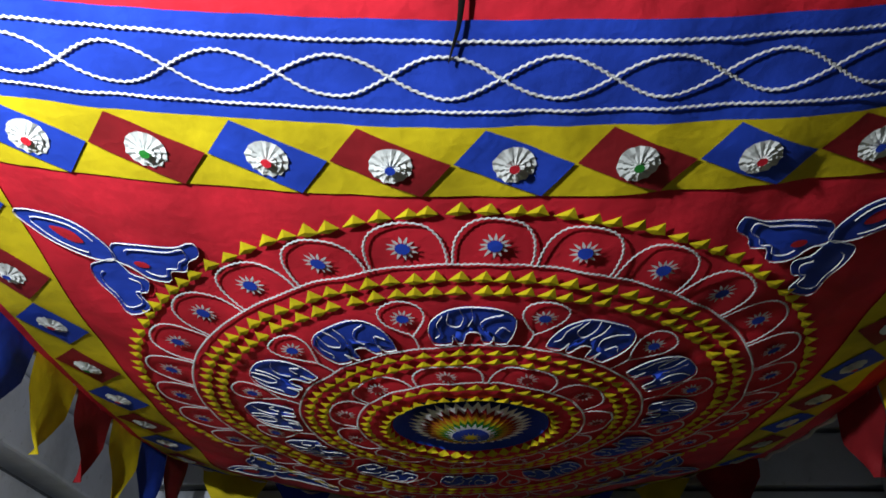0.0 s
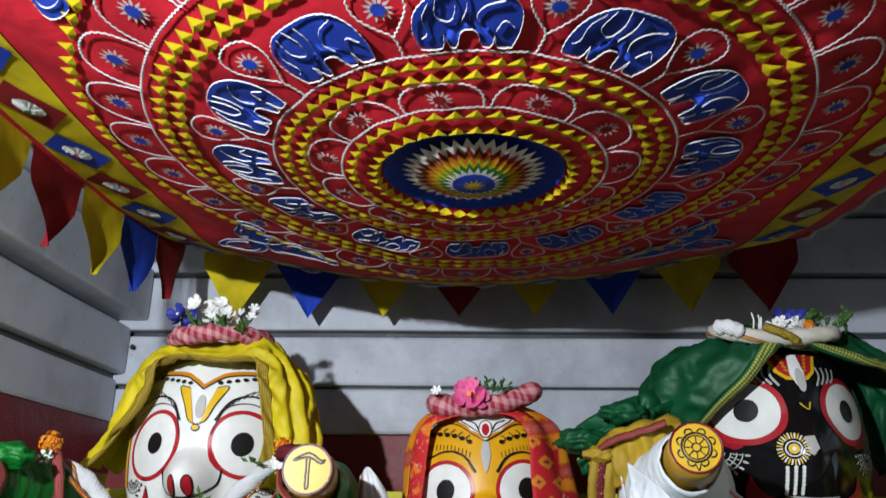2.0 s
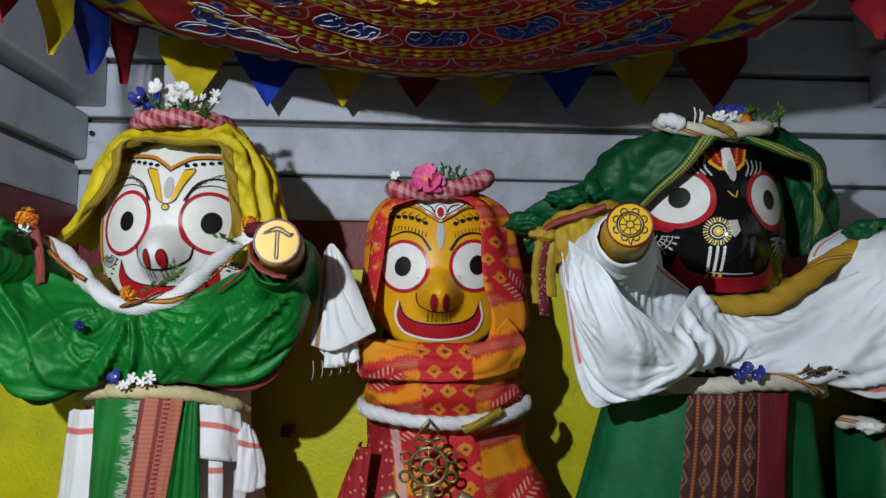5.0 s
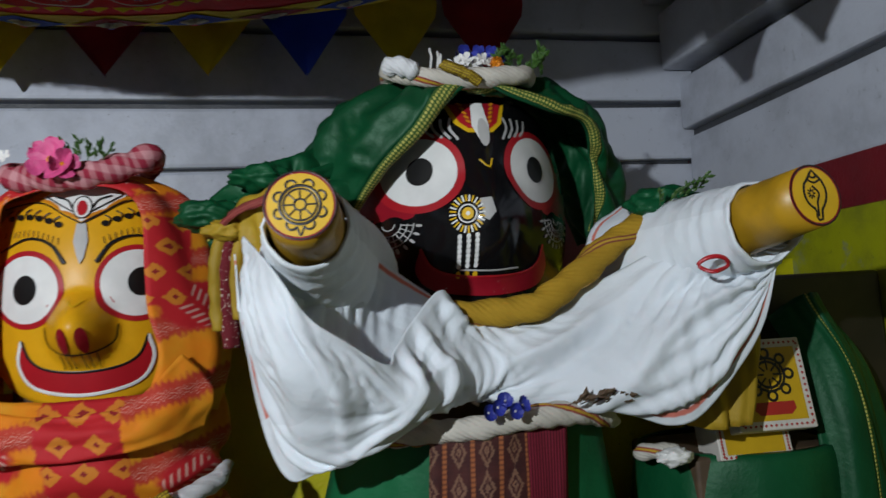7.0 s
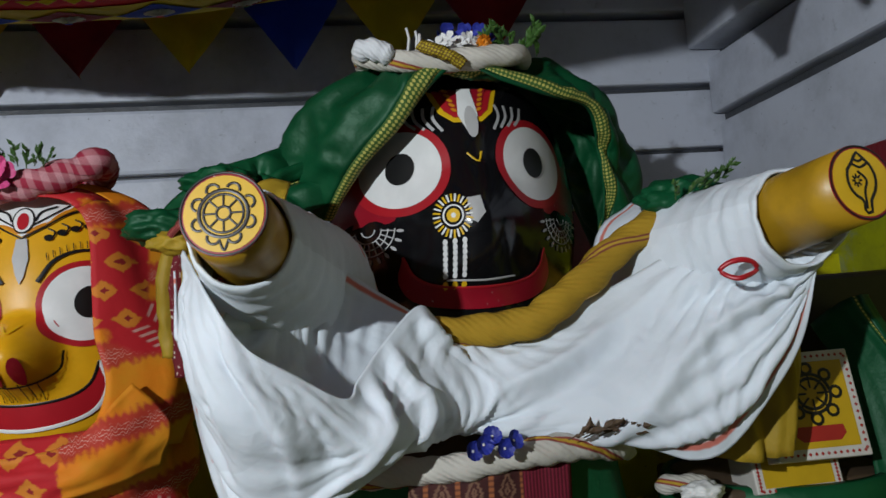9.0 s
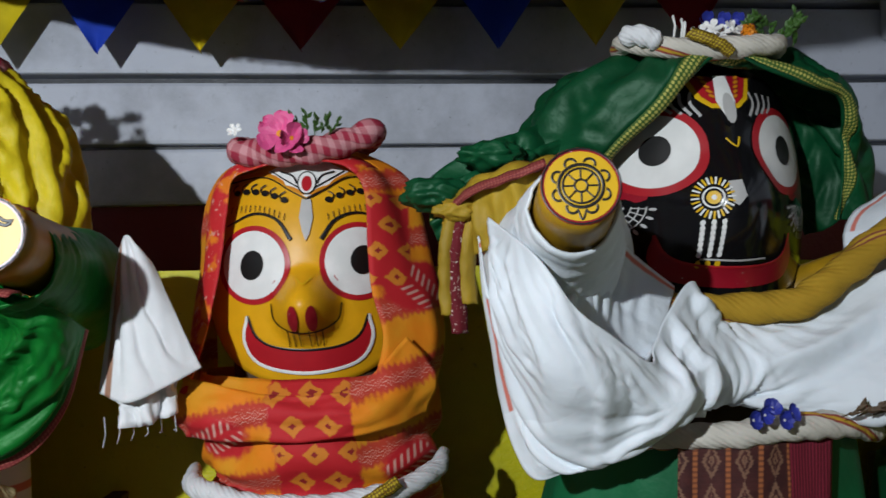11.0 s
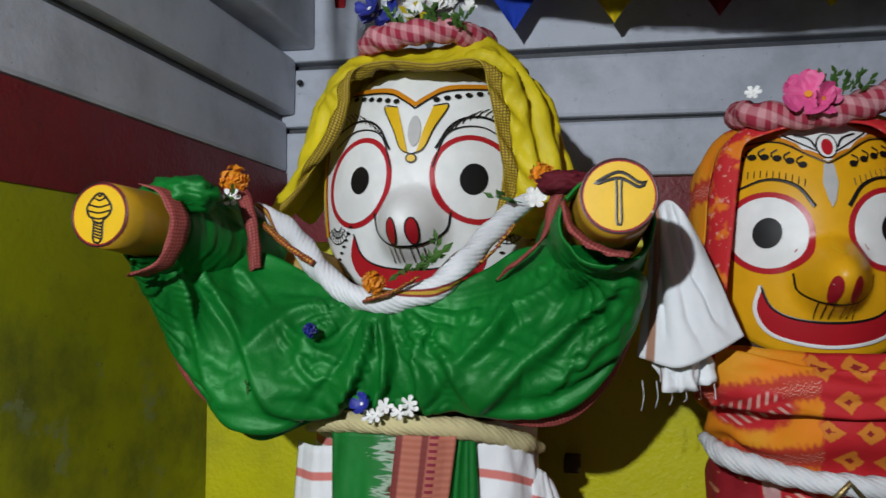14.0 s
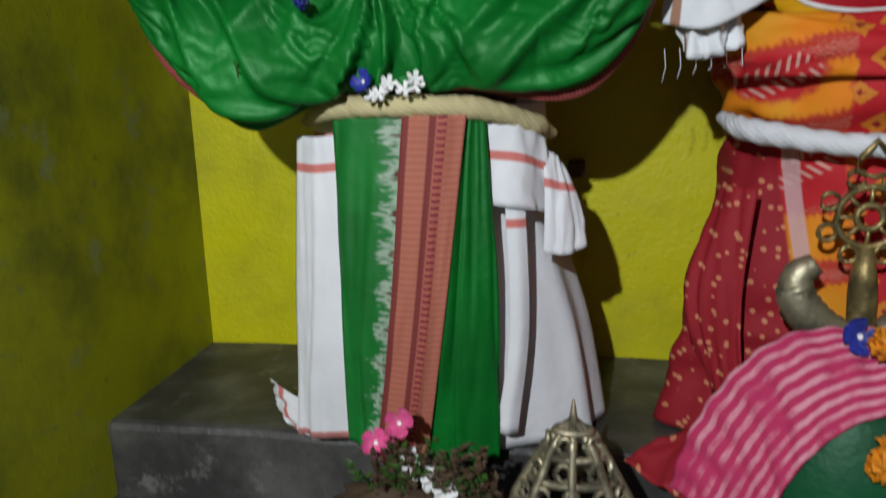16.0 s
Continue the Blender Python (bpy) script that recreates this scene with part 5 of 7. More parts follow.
def creases(lines, aspect, seed, crumple=0.3):
    """Long folds of a hung cloth: (u0, v0, u1, v1, bend, height, width), each round on one side and undercut on the other."""
    r = random.Random(int(seed * 10))
    full = []
    for ua, va, ub, vb, bend, amp, w in lines:
        full.append((ua, va, ub, vb, bend, amp * 1.45, w * 0.8))
        for q in (-1, 1):
            a, b = r.uniform(0.0, 0.3), r.uniform(0.5, 1.0)
            off, turn = q * w * r.uniform(0.5, 1.0), q * w * r.uniform(-0.1, 0.5)
            full.append((ua + (ub - ua) * a, va + (vb - va) * a + off, ua + (ub - ua) * b, va + (vb - va) * b + off + turn, bend * r.uniform(0.2, 1.2), amp * r.uniform(0.35, 0.65), w * r.uniform(0.22, 0.4)))
    lines = full

    def f(u, v):
        h, top = 0.0, 0.0
        x0 = u * aspect + 0.05 * noise.noise((u * 7, v * 3, seed))
        y0 = v + 0.025 * noise.noise((u * 7, v * 3, seed + 4))
        for k, (ua, va, ub, vb, bend, amp, w) in enumerate(lines):
            ax, bx2 = ua * aspect, ub * aspect
            dx, dy = bx2 - ax, vb - va
            L = math.hypot(dx, dy)
            t = ((x0 - ax) * dx + (y0 - va) * dy) / (L * L)
            if t < -0.15 or t > 1.15:
                continue
            d = ((y0 - va) * dx - (x0 - ax) * dy) / L - bend * 4 * t * (1 - t)
            if dx < 0:
                d = -d
            ww = w * (0.55 + 0.75 * min(1, max(0, t)))
            p = 1 / (1 + (d / (0.22 * ww)) ** 2) if d > 0 else math.exp(-(abs(d) / ww) ** 1.25)
            end = min(1, max(0, t + 0.15) * 3.5) * min(1, max(0, 1.15 - t) * 2.2)
            h += max(0.0, amp * p * end * end * (3 - 2 * end) * (0.8 + 0.4 * noise.noise((t * 2.5, k * 1.7, seed)))) ** 3
            top += amp
        h = h ** (1 / 3) * 1.25
        mean = 0.25 * top / max(1, len(lines)) * 2
        fine = ridge(u * aspect * 1.6 + v, v * 1.4 - u * 2, seed + 8) + 0.5 * ridge(u * aspect * 3.4 - v * 2, v * 3.1 + u, seed + 9)
        e = min(1.0, 9 * v + 0.1, 8 * (1 - v) + 0.25)
        return (h - mean + 1.5 * crumple * mean * fine) * e
    return f


def strip(name, pts, across, material, label, category="sash", group="", n=40, parent=None):
    """A flat band of cloth along a line."""
    P, w = spline(pts, n), np.array(across, float)
    rows = np.stack([P + w * t + np.array([[0, -0.012 * math.cos(t * 1.5), 0]]) for t in np.linspace(-1, 1, 7)])
    rows = rows + np.array([[[0.003 * noise.noise((i * 0.2, k * 0.7, q)) for q in (1, 2, 3)] for i in range(n)] for k in range(7)])
    bm = bmesh.new()
    sheet(bm, rows)
    ob = part(name, bm, material, parent)
    m = ob.modifiers.new("thickness", "SOLIDIFY")
    m.thickness = 0.003
    return tagged(ob, label, category, group) if parent is None else ob


def rope(name, pts, r, material, label, category, strands=3, turns=9, n=110, closed=False, lobe=0.22, group=""):
    bm = bmesh.new()
    P = spline(pts, n, closed)
    P = P + np.array([[0.003 * noise.noise((i * 0.13, q, r * 50)) for q in (0, 1, 2)] for i in range(len(P))])
    rr = (lambda q: r * (1 + 0.12 * noise.noise((q * 7, r * 90, 0)))) if closed else (lambda q: r * (0.55 + 0.45 * min(1, 8 * min(q, 1 - q))) * (1 + 0.15 * noise.noise((q * 7, r * 90, 0))))
    tube(bm, P, rr, 14, 0, closed, strands, turns, lobe)
    return tagged(part(name, bm, material), label, category, group)


def blossom(bm, c, r, n, mi, mc, tilt, cup=0.35, wide=0.5):
    """A small flower of n petals facing the direction tilt."""
    m = Vector(tilt).to_track_quat("Z", "Y").to_matrix()
    c = Vector(c)
    for i in range(n):
        w = 2 * math.pi * (i + 0.3 * noise.noise((i, c.x * 90, c.z * 90))) / n
        rows = []
        for t in (0.06, 0.25, 0.45, 0.65, 0.82, 0.94, 1.0):
            b2 = wide * (0.12 + 0.88 * math.sin(min(1.0, t * 0.95 + 0.05) * math.pi * 0.62) ** 1.2) * (1.0 if t < 0.9 else (0.75 if t < 0.97 else 0.4))
            row = []
            for s in (-0.85, -0.45, 0, 0.45, 0.85):
                h = cup * r * t * t + 0.16 * r * t * noise.noise((i * 3.3 + s * 2, t * 3, c.x * 40)) + 0.10 * r * abs(s) * t
                row.append(bm.verts.new(c + m @ Vector((r * (t * math.cos(w) - s * b2 * math.sin(w)), r * (t * math.sin(w) + s * b2 * math.cos(w)), h))))
            rows.append(row)
        for a, b3 in zip(rows, rows[1:]):
            for k in range(4):
                bm.faces.new((a[k], a[k + 1], b3[k + 1], b3[k])).material_index = mi
    fill(bm, ring2(0, 0, r * 0.16, r * 0.16, 8), lambda x, y, e: c + m @ Vector((x, y, r * 0.12)), 0, mc, 1)


def pompom(bm, c, r, mi, seed):
    """A full marigold head of many ruffled petals."""
    c = Vector(c)
    rnd = random.Random(seed)
    for i in range(70):
        u, w = rnd.uniform(-0.35, 1), rnd.uniform(0, 2 * math.pi)
        d = Vector((math.sqrt(1 - u * u) * math.cos(w), -abs(u) if u > 0 else -u, math.sqrt(1 - u * u) * math.sin(w)))
        t = d.orthogonal().normalized()
        b2 = d.cross(t)
        p = c + d * r * rnd.uniform(0.72, 1.0)
        s = r * rnd.uniform(0.22, 0.34)
        v = [bm.verts.new(p + t * s * x + b2 * s * y + d * z * s) for x, y, z in ((-1, -0.5, -0.5), (0.2, -0.7, 0.3), (1, 0.4, -0.2), (-0.1, 0.8, 0.4))]
        bm.faces.new(v).material_index = mi
    core = bmesh.ops.create_icosphere(bm, subdivisions=2, radius=r * 0.72, matrix=Matrix.Translation(c))
    for f in {f for v in core["verts"] for f in v.link_faces}:
        f.material_index = mi


def sprig(bm, c, length, n, mi, seed, lean=(0, 0, 1)):
    """A little stem with pointed leaves."""
    rnd = random.Random(seed)
    c, ax = Vector(c), Vector(lean).normalized()
    for i in range(n):
        p = c + ax * length * (i + 1) / n + Vector([rnd.uniform(-0.1, 0.1) * length for _ in range(3)])
        d = (ax + Vector((rnd.uniform(-1.2, 1.2), rnd.uniform(-1.0, 0.3), rnd.uniform(-0.6, 0.8)))).normalized()
        s = d.cross(Vector((0.2, 1, 0.1))).normalized()
        L = length * rnd.uniform(0.35, 0.6) * min(1.0, 12 / n)
        up = d.cross(s) * L * 0.12
        v = [bm.verts.new(q) for q in (p, p + d * L * 0.45 + s * L * 0.22, p + d * L, p + d * L * 0.45 - s * L * 0.22, p + d * L * 0.5 + up)]
        for q in ((0, 1, 4), (1, 2, 4), (2, 3, 4), (3, 0, 4)):
            bm.faces.new([v[k] for k in q]).material_index = mi
    tube(bm, [c, c + ax * length * 0.5, c + ax * length], 0.0012, 5, mi)


def flower(name, pos, label, build, mats, category="flower", group=""):
    bm = bmesh.new()
    build(bm, Vector(pos))
    return tagged(part(name, bm, mats, smooth=False), label, category, group)


FL = [M["leaf"], M["petal_w"], M["petal_b"], M["petal_p"], M["petal_o"]]

# ---- cloth and offerings on the white-faced figure ----
bx = -0.715
head_shawl = hung_cloth("head_shawl", [
    [(-1.028, 2.60, 1.589), (-0.957, 2.60, 1.661), (-0.885, 2.575, 1.735), (-0.858, 2.565, 1.795), (-0.845, 2.555, 1.872), (-0.769, 2.545, 1.888), (-0.671, 2.545, 1.877), (-0.575, 2.555, 1.882), (-0.552, 2.56, 1.82), (-0.534, 2.565, 1.726), (-0.522, 2.57, 1.643), (-0.534, 2.565, 1.573), (-0.548, 2.555, 1.528)],
    [(-1.05, 2.615, 1.595), (-0.985, 2.61, 1.68), (-0.93, 2.60, 1.78), (-0.89, 2.595, 1.865), (-0.84, 2.59, 1.902), (-0.77, 2.59, 1.915), (-0.68, 2.59, 1.912), (-0.56, 2.595, 1.905), (-0.505, 2.60, 1.835), (-0.475, 2.605, 1.74), (-0.46, 2.61, 1.65), (-0.465, 2.605, 1.585), (-0.475, 2.59, 1.535)],
    [(-1.085, 2.67, 1.610), (-1.005, 2.68, 1.687), (-0.978, 2.69, 1.809), (-0.910, 2.69, 1.905), (-0.816, 2.69, 1.935), (-0.696, 2.69, 1.940), (-0.58, 2.69, 1.937), (-0.505, 2.70, 1.893), (-0.447, 2.70, 1.81), (-0.422, 2.70, 1.708), (-0.416, 2.70, 1.62), (-0.42, 2.69, 1.54)],
    [(-1.05, 2.87, 1.57), (-0.98, 2.88, 1.68), (-0.94, 2.89, 1.79), (-0.87, 2.90, 1.87), (-0.79, 2.90, 1.90), (-0.70, 2.90, 1.90), (-0.58, 2.90, 1.88), (-0.50, 2.89, 1.81), (-0.46, 2.88, 1.71), (-0.44, 2.87, 1.61), (-0.43, 2.86, 1.50)],
], 11, 4, [M["silk_y"], M["gold_trim"]], 1.03, 1.06, lambda u, v: v > 0.95 or 0.32 < u < 0.62 and v > 0.3 or v < 0.01 or abs(v - 0.66) < 0.03, (lambda g: lambda u, v: (1.0 if u > 0.5 else 0.6) * g(u, v))(creases((
    (0.56, 0.20, 0.99, 0.16, 0.02, 0.020, 0.10), (0.55, 0.30, 0.99, 0.34, 0.04, 0.024, 0.12), (0.54, 0.42, 0.99, 0.52, 0.05, 0.024, 0.13), (0.52, 0.55, 0.98, 0.72, 0.04, 0.022, 0.13), (0.60, 0.22, 0.88, 0.50, 0.02, 0.014, 0.06),
    (0.42, 0.25, 0.02, 0.30, 0.04, 0.018, 0.12), (0.44, 0.40, 0.02, 0.55, 0.06, 0.020, 0.14), (0.36, 0.20, 0.60, 0.30, 0.02, 0.012, 0.08), (0.66, 0.60, 0.98, 0.88, 0.02, 0.014, 0.10)), 3.0, 3.0, 0.8)), 0.003, lambda r, c: 1 if r < 0.085 else 0,
    crisp=fans(((0.62, 0.30, 16, 0.008, 0.90), (0.98, 0.45, 10, 0.007, 0.50), (0.34, 0.30, 10, 0.007, 0.60), (0.02, 0.4, 8, 0.006, 0.4)), 3.0, 3.0, 0.008))
tagged(head_shawl, "yellow shawl with gold border draped over the white figure's head", "shawl")


def wreath(c, rx, ry, r, label, tilt=0.0, seed=0, material="check", rise=0.0):
    P = [(c[0] + rx * math.cos(a), c[1] + ry * math.sin(a), c[2] + tilt * math.cos(a) + rise * math.sin(a) + 0.008 * noise.noise((math.cos(a) * 2, math.sin(a) * 2, seed))) for a in np.linspace(0, 2 * math.pi, 20, endpoint=False)]
    return rope("head_wreath", P, r, M[material], label, "wreath", 2, 7, 120, True, 0.28, "head wreaths")


wreath((bx, 2.70, 1.955), 0.135, 0.12, 0.030, "pink checked cloth ring on the yellow-shawled figure's head", 0.004, 3)
rnd = random.Random(5)
for i in range(11):
    p = (bx + rnd.uniform(-0.07, 0.05), 2.66 + rnd.uniform(-0.07, 0.06), 1.985 + rnd.uniform(0, 0.075))
    flower("white_flower", p, "white blossom heaped inside the cloth head ring", lambda bm, q: blossom(bm, q, 0.026, 5, 1, 1, (rnd.uniform(-0.6, 0.6), -1, rnd.uniform(0.0, 0.9))), FL, "flower", "heaped flowers")
for i in range(4):
    p = (bx - 0.07 + rnd.uniform(-0.035, 0.03), 2.60 + rnd.uniform(-0.03, 0.03), 1.985 + rnd.uniform(0, 0.03))
    flower("blue_flower", p, "deep blue blossom heaped inside the cloth head ring", lambda bm, q: blossom(bm, q, 0.030, 4, 2, 1, (rnd.uniform(-0.6, 0.6), -1, 0.4), 0.5, 0.62), FL, "flower", "heaped flowers")
for i in range(6):
    p = (bx + 0.09 + rnd.uniform(-0.05, 0.03), 2.64 + rnd.uniform(-0.05, 0.06), 1.99 + rnd.uniform(0, 0.06))
    flower("white_flower", p, "small starry white blossom on the head ring", lambda bm, q: blossom(bm, q, 0.017, 6, 1, 1, (rnd.uniform(-0.6, 0.9), -1, 0.5), 0.2, 0.3), FL, "flower", "heaped flowers")
for i in range(7):
    flower("leaf_sprig", (bx - 0.02 + 0.022 * i, 2.59 + 0.01 * (i % 3), 1.955 + 0.006 * (i % 2)), "green basil sprig tucked in the head ring", lambda bm, q: sprig(bm, q, 0.055, 9, 0, i + 3, (rnd.uniform(-0.9, 0.7), -0.5, rnd.uniform(0.1, 1))), FL, "leaves", "basil sprigs")

rope("neck_scarf", [(-1.04, 2.50, 1.575), (-0.96, 2.47, 1.53), (-0.88, 2.43, 1.455), (-0.80, 2.395, 1.398), (-0.715, 2.38, 1.380), (-0.63, 2.39, 1.404), (-0.56, 2.42, 1.475), (-0.50, 2.47, 1.545), (-0.44, 2.52, 1.60)],
     0.0245, M["rope_w"], "twisted white scarf with patterned border round the neck", "scarf", 3, 3, 130)

for pts in ([(-1.0, 2.452, 1.535), (-0.935, 2.418, 1.490), (-0.868, 2.398, 1.452)], [(-0.75, 2.352, 1.383), (-0.699, 2.350, 1.398), (-0.652, 2.356, 1.424)], [(-0.545, 2.415, 1.452), (-0.515, 2.438, 1.485), (-0.487, 2.46, 1.527)]):
    strip("woven_band", pts, (0.0035, 0, 0.0065), M["scarf_trim"], "brown and gold woven band on the white neck scarf", "band", "woven bands")

green_top = [(-1.12, 2.18, 1.455), (-1.075, 2.34, 1.474), (-1.00, 2.44, 1.478), (-0.887, 2.425, 1.432), (-0.80, 2.40, 1.397), (-0.715, 2.38, 1.378), (-0.63, 2.39, 1.397), (-0.54, 2.42, 1.440), (-0.478, 2.45, 1.480), (-0.40, 2.36, 1.485), (-0.335, 2.20, 1.475)]
green_mid = [(-1.165, 2.26, 1.42), (-1.11, 2.33, 1.34), (-1.02, 2.34, 1.30), (-0.92, 2.325, 1.275), (-0.80, 2.34, 1.285), (-0.715, 2.355, 1.290), (-0.62, 2.345, 1.29), (-0.52, 2.33, 1.285), (-0.42, 2.335, 1.31), (-0.32, 2.33, 1.345), (-0.255, 2.27, 1.43)]
green_bot = [(-1.175, 2.34, 1.42), (-1.164, 2.37, 1.308), (-1.121, 2.38, 1.218), (-1.031, 2.37, 1.151), (-0.956, 2.36, 1.118), (-0.868, 2.37, 1.150), (-0.804, 2.38, 1.178), (-0.705, 2.38, 1.182), (-0.641, 2.38, 1.178), (-0.568, 2.385, 1.180), (-0.445, 2.38, 1.160), (-0.366, 2.40, 1.178), (-0.297, 2.40, 1.26), (-0.245, 2.36, 1.40)]
green_folds = creases((
    (0.49, 0.02, 0.22, 0.66, 0.10, 0.034, 0.20), (0.47, 0.00, 0.34, 0.55, 0.05, 0.022, 0.12), (0.13, 0.00, 0.40, 0.80, 0.12, 0.030, 0.20), (0.08, 0.10, 0.33, 0.98, 0.14, 0.034, 0.26), (0.20, 0.02, 0.44, 0.46, 0.08, 0.018, 0.10),
    (0.50, 0.05, 0.42, 0.96, 0.04, 0.026, 0.11), (0.515, 0.03, 0.50, 0.98, 0.02, 0.030, 0.11), (0.53, 0.04, 0.585, 0.95, -0.03, 0.024, 0.12), (0.54, 0.03, 0.66, 0.80, -0.04, 0.022, 0.13), (0.92, 0.06, 0.60, 0.34, 0.06, 0.024, 0.12),
    (0.94, 0.14, 0.60, 0.62, 0.12, 0.030, 0.18), (0.93, 0.36, 0.64, 0.88, 0.12, 0.026, 0.18), (0.86, 0.02, 0.70, 0.30, 0.05, 0.016, 0.08), (0.78, 0.30, 0.56, 0.52, 0.03, 0.012, 0.06), (0.30, 0.35, 0.45, 0.62, 0.03, 0.012, 0.06)), 4.0, 2.0, 0.5)
shawl = hung_cloth("arm_shawl", [green_top, green_mid, green_bot], 14, 5, [M["silk_g"], M["rust_trim"]], 1.03, 1.05,
                   lambda u, v: v < 0.01 or v > 0.88 or u < 0.01 or u > 0.99, lambda u, v: -0.8 * green_folds(u, v), 0.003, lambda r, c: 0 if r < 0.945 else 1 if c < 0.27 else 2 if c > 0.60 else 0,
                   crisp=fans(((0.50, -0.02, 13, 0.011, 0.60), (0.06, 0.02, 10, 0.012, 0.55), (0.94, 0.02, 11, 0.012, 0.60), (0.52, 1.02, 9, 0.008, 0.35), (0.74, 0.5, 6, 0.006, 0.3)), 3.2, 2.0, 0.012))
tagged(shawl, "glossy green silk shawl with rust border draped between the arms", "shawl")


def sleeve(root, end, r0, r1, material, label, seed, turn=2.0):
    """Cloth wound round an arm in soft coils."""
    root, end = np.array(root, float), np.array(end, float)
    rows = []
    for v in np.linspace(0, 1, 60):
        p = root + (end - root) * v
        r = r0 + (r1 - r0) * v
        row = []
        for a in np.linspace(0, 2 * math.pi, 40, endpoint=False):
            f = 1 + 0.10 * max(0.0, v - 0.45) * abs(math.sin(math.pi * (v * 13 + a / 6.2832) + 2.5 * noise.noise((math.cos(a), math.sin(a) + v * 2, seed + 5)))) + 0.06 * v * v * abs(math.sin(math.pi * (v * 8.5 + a / 6.2832 * turn) + 3.4 * noise.noise((v * 3, math.cos(a), seed)))) + 0.06 * ridge(math.cos(a) * 2 + v * 4, math.sin(a) * 2 - v * 3, seed) + 0.10 * (1.1 - v) * noise.noise((math.cos(a) * 1.5, math.sin(a) * 1.5 + seed, v * 3))
            row.append((p[0] + r * f * math.cos(a), p[1] + 0.012 * math.sin(2 * a + seed), p[2] + r * f * math.sin(a) * (1.3 - 0.3 * v if math.sin(a) < 0 else 0.97)))
        rows.append(row)
    bm = bmesh.new()
    sheet(bm, np.array(rows), closed=True)
    ob = part("arm_wrap", bm, material)
    s = ob.modifiers.new("thickness", "SOLIDIFY")
    s.thickness = 0.004
    return tagged(ob, label, "arm wrap", "arm wraps")


sleeve((-1.09, 2.55, 1.49), (-1.125, 2.25, 1.51), 0.10, 0.068, M["silk_g"], "green silk wound round the white figure's arm", 1.0)
sleeve((-0.345, 2.55, 1.49), (-0.313, 2.21, 1.515), 0.105, 0.068, M["silk_g"], "green silk wound round the white figure's arm", 2.0)
strip("sash_end", [(-1.075, 2.50, 1.60), (-1.04, 2.43, 1.60), (-1.005, 2.41, 1.53), (-1.0, 2.42, 1.44)], (0.014, 0, 0.006), M["rust_trim"], "rust-red woven sash end round the arm", "sash", "sash ends")
strip("sash_end", [(-1.12, 2.23, 1.59), (-1.075, 2.22, 1.575), (-1.05, 2.22, 1.52), (-1.07, 2.21, 1.45), (-1.12, 2.20, 1.425)], (0.008, 0.02, 0), M["rust_trim"], "rust-red woven sash end round the arm", "sash", "sash ends")
strip("sash_end", [(-0.395, 2.42, 1.605), (-0.40, 2.36, 1.57), (-0.42, 2.37, 1.50), (-0.50, 2.41, 1.435)], (0.016, 0, 0.014), M["rust_trim"], "rust-red woven sash end round the arm", "sash", "sash ends")
strip("sash_end", [(-0.38, 2.20, 1.545), (-0.365, 2.175, 1.50), (-0.325, 2.17, 1.47), (-0.28, 2.17, 1.46)], (0.004, 0.012, 0.006), M["rust_trim"], "rust-red woven sash end round the arm", "sash", "sash ends")


def frill(pos, r, seed, material, label):
    """A crumpled bunch of cloth."""
    bm = bmesh.new()
    bmesh.ops.create_icosphere(bm, subdivisions=4, radius=r)
    for v in bm.verts:
        d = v.co.normalized()
        v.co *= 1 + 0.35 * noise.noise(d * 2.2 + Vector((seed, 0, 0))) + 0.28 * abs(noise.noise(d * 5 + Vector((0, seed, 0))))
        v.co = Vector((v.co.x * 1.3, v.co.y * 0.9, v.co.z * 0.62)) + Vector(pos)
    return tagged(part("crumpled_cloth", bm, material), label, "cloth")


frill((-1.075, 2.27, 1.575), 0.052, 1.0, M["silk_g"], "crumpled green silk bunch on the outstretched arm")
frill((-0.385, 2.36, 1.595), 0.034, 4.0, M["fur"], "dark maroon petals heaped on the arm")
flower("marigold", (-1.05, 2.42, 1.622), "orange marigold head on the white figure's shoulder", lambda bm, q: pompom(bm, q, 0.030, 4, 1), FL, "flower", "marigolds")
flower("marigold", (-0.43, 2.42, 1.618), "orange marigold head on the white figure's shoulder", lambda bm, q: pompom(bm, q, 0.024, 4, 2), FL, "flower", "marigolds")
flower("marigold", (-0.735, 2.352, 1.416), "orange marigold resting on the twisted neck scarf", lambda bm, q: pompom(bm, q, 0.022, 4, 3), FL, "flower", "marigolds")
flower("white_flower", (-1.045, 2.40, 1.585), "small white blossoms below the marigold", lambda bm, q: blossom(bm, q, 0.02, 6, 1, 1, (0.2, -1, 0.2), 0.2, 0.3), FL, "flower", "heaped flowers")
flower("white_flower", (-0.445, 2.44, 1.578), "small white blossoms below the marigold", lambda bm, q: blossom(bm, q, 0.022, 6, 1, 1, (0.2, -1, 0.2), 0.2, 0.4), FL, "flower", "heaped flowers")
for i, (p, l, a) in enumerate((((-0.70, 2.365, 1.43), 0.05, (1, -0.2, 0.3)), ((-0.66, 2.37, 1.44), 0.06, (1, -0.1, 0.5)), ((-0.63, 2.38, 1.45), 0.05, (0.3, -0.3, 1)), ((-0.47, 2.45, 1.57), 0.05, (-1, -0.3, 0.2)), ((-1.06, 2.40, 1.57), 0.05, (0.5, -0.5, 0.5)))):
    flower("leaf_sprig", p, "basil sprig resting on the scarf", lambda bm, q: sprig(bm, q, l, 8, 0, 40 + i, a), FL, "leaves", "basil sprigs")
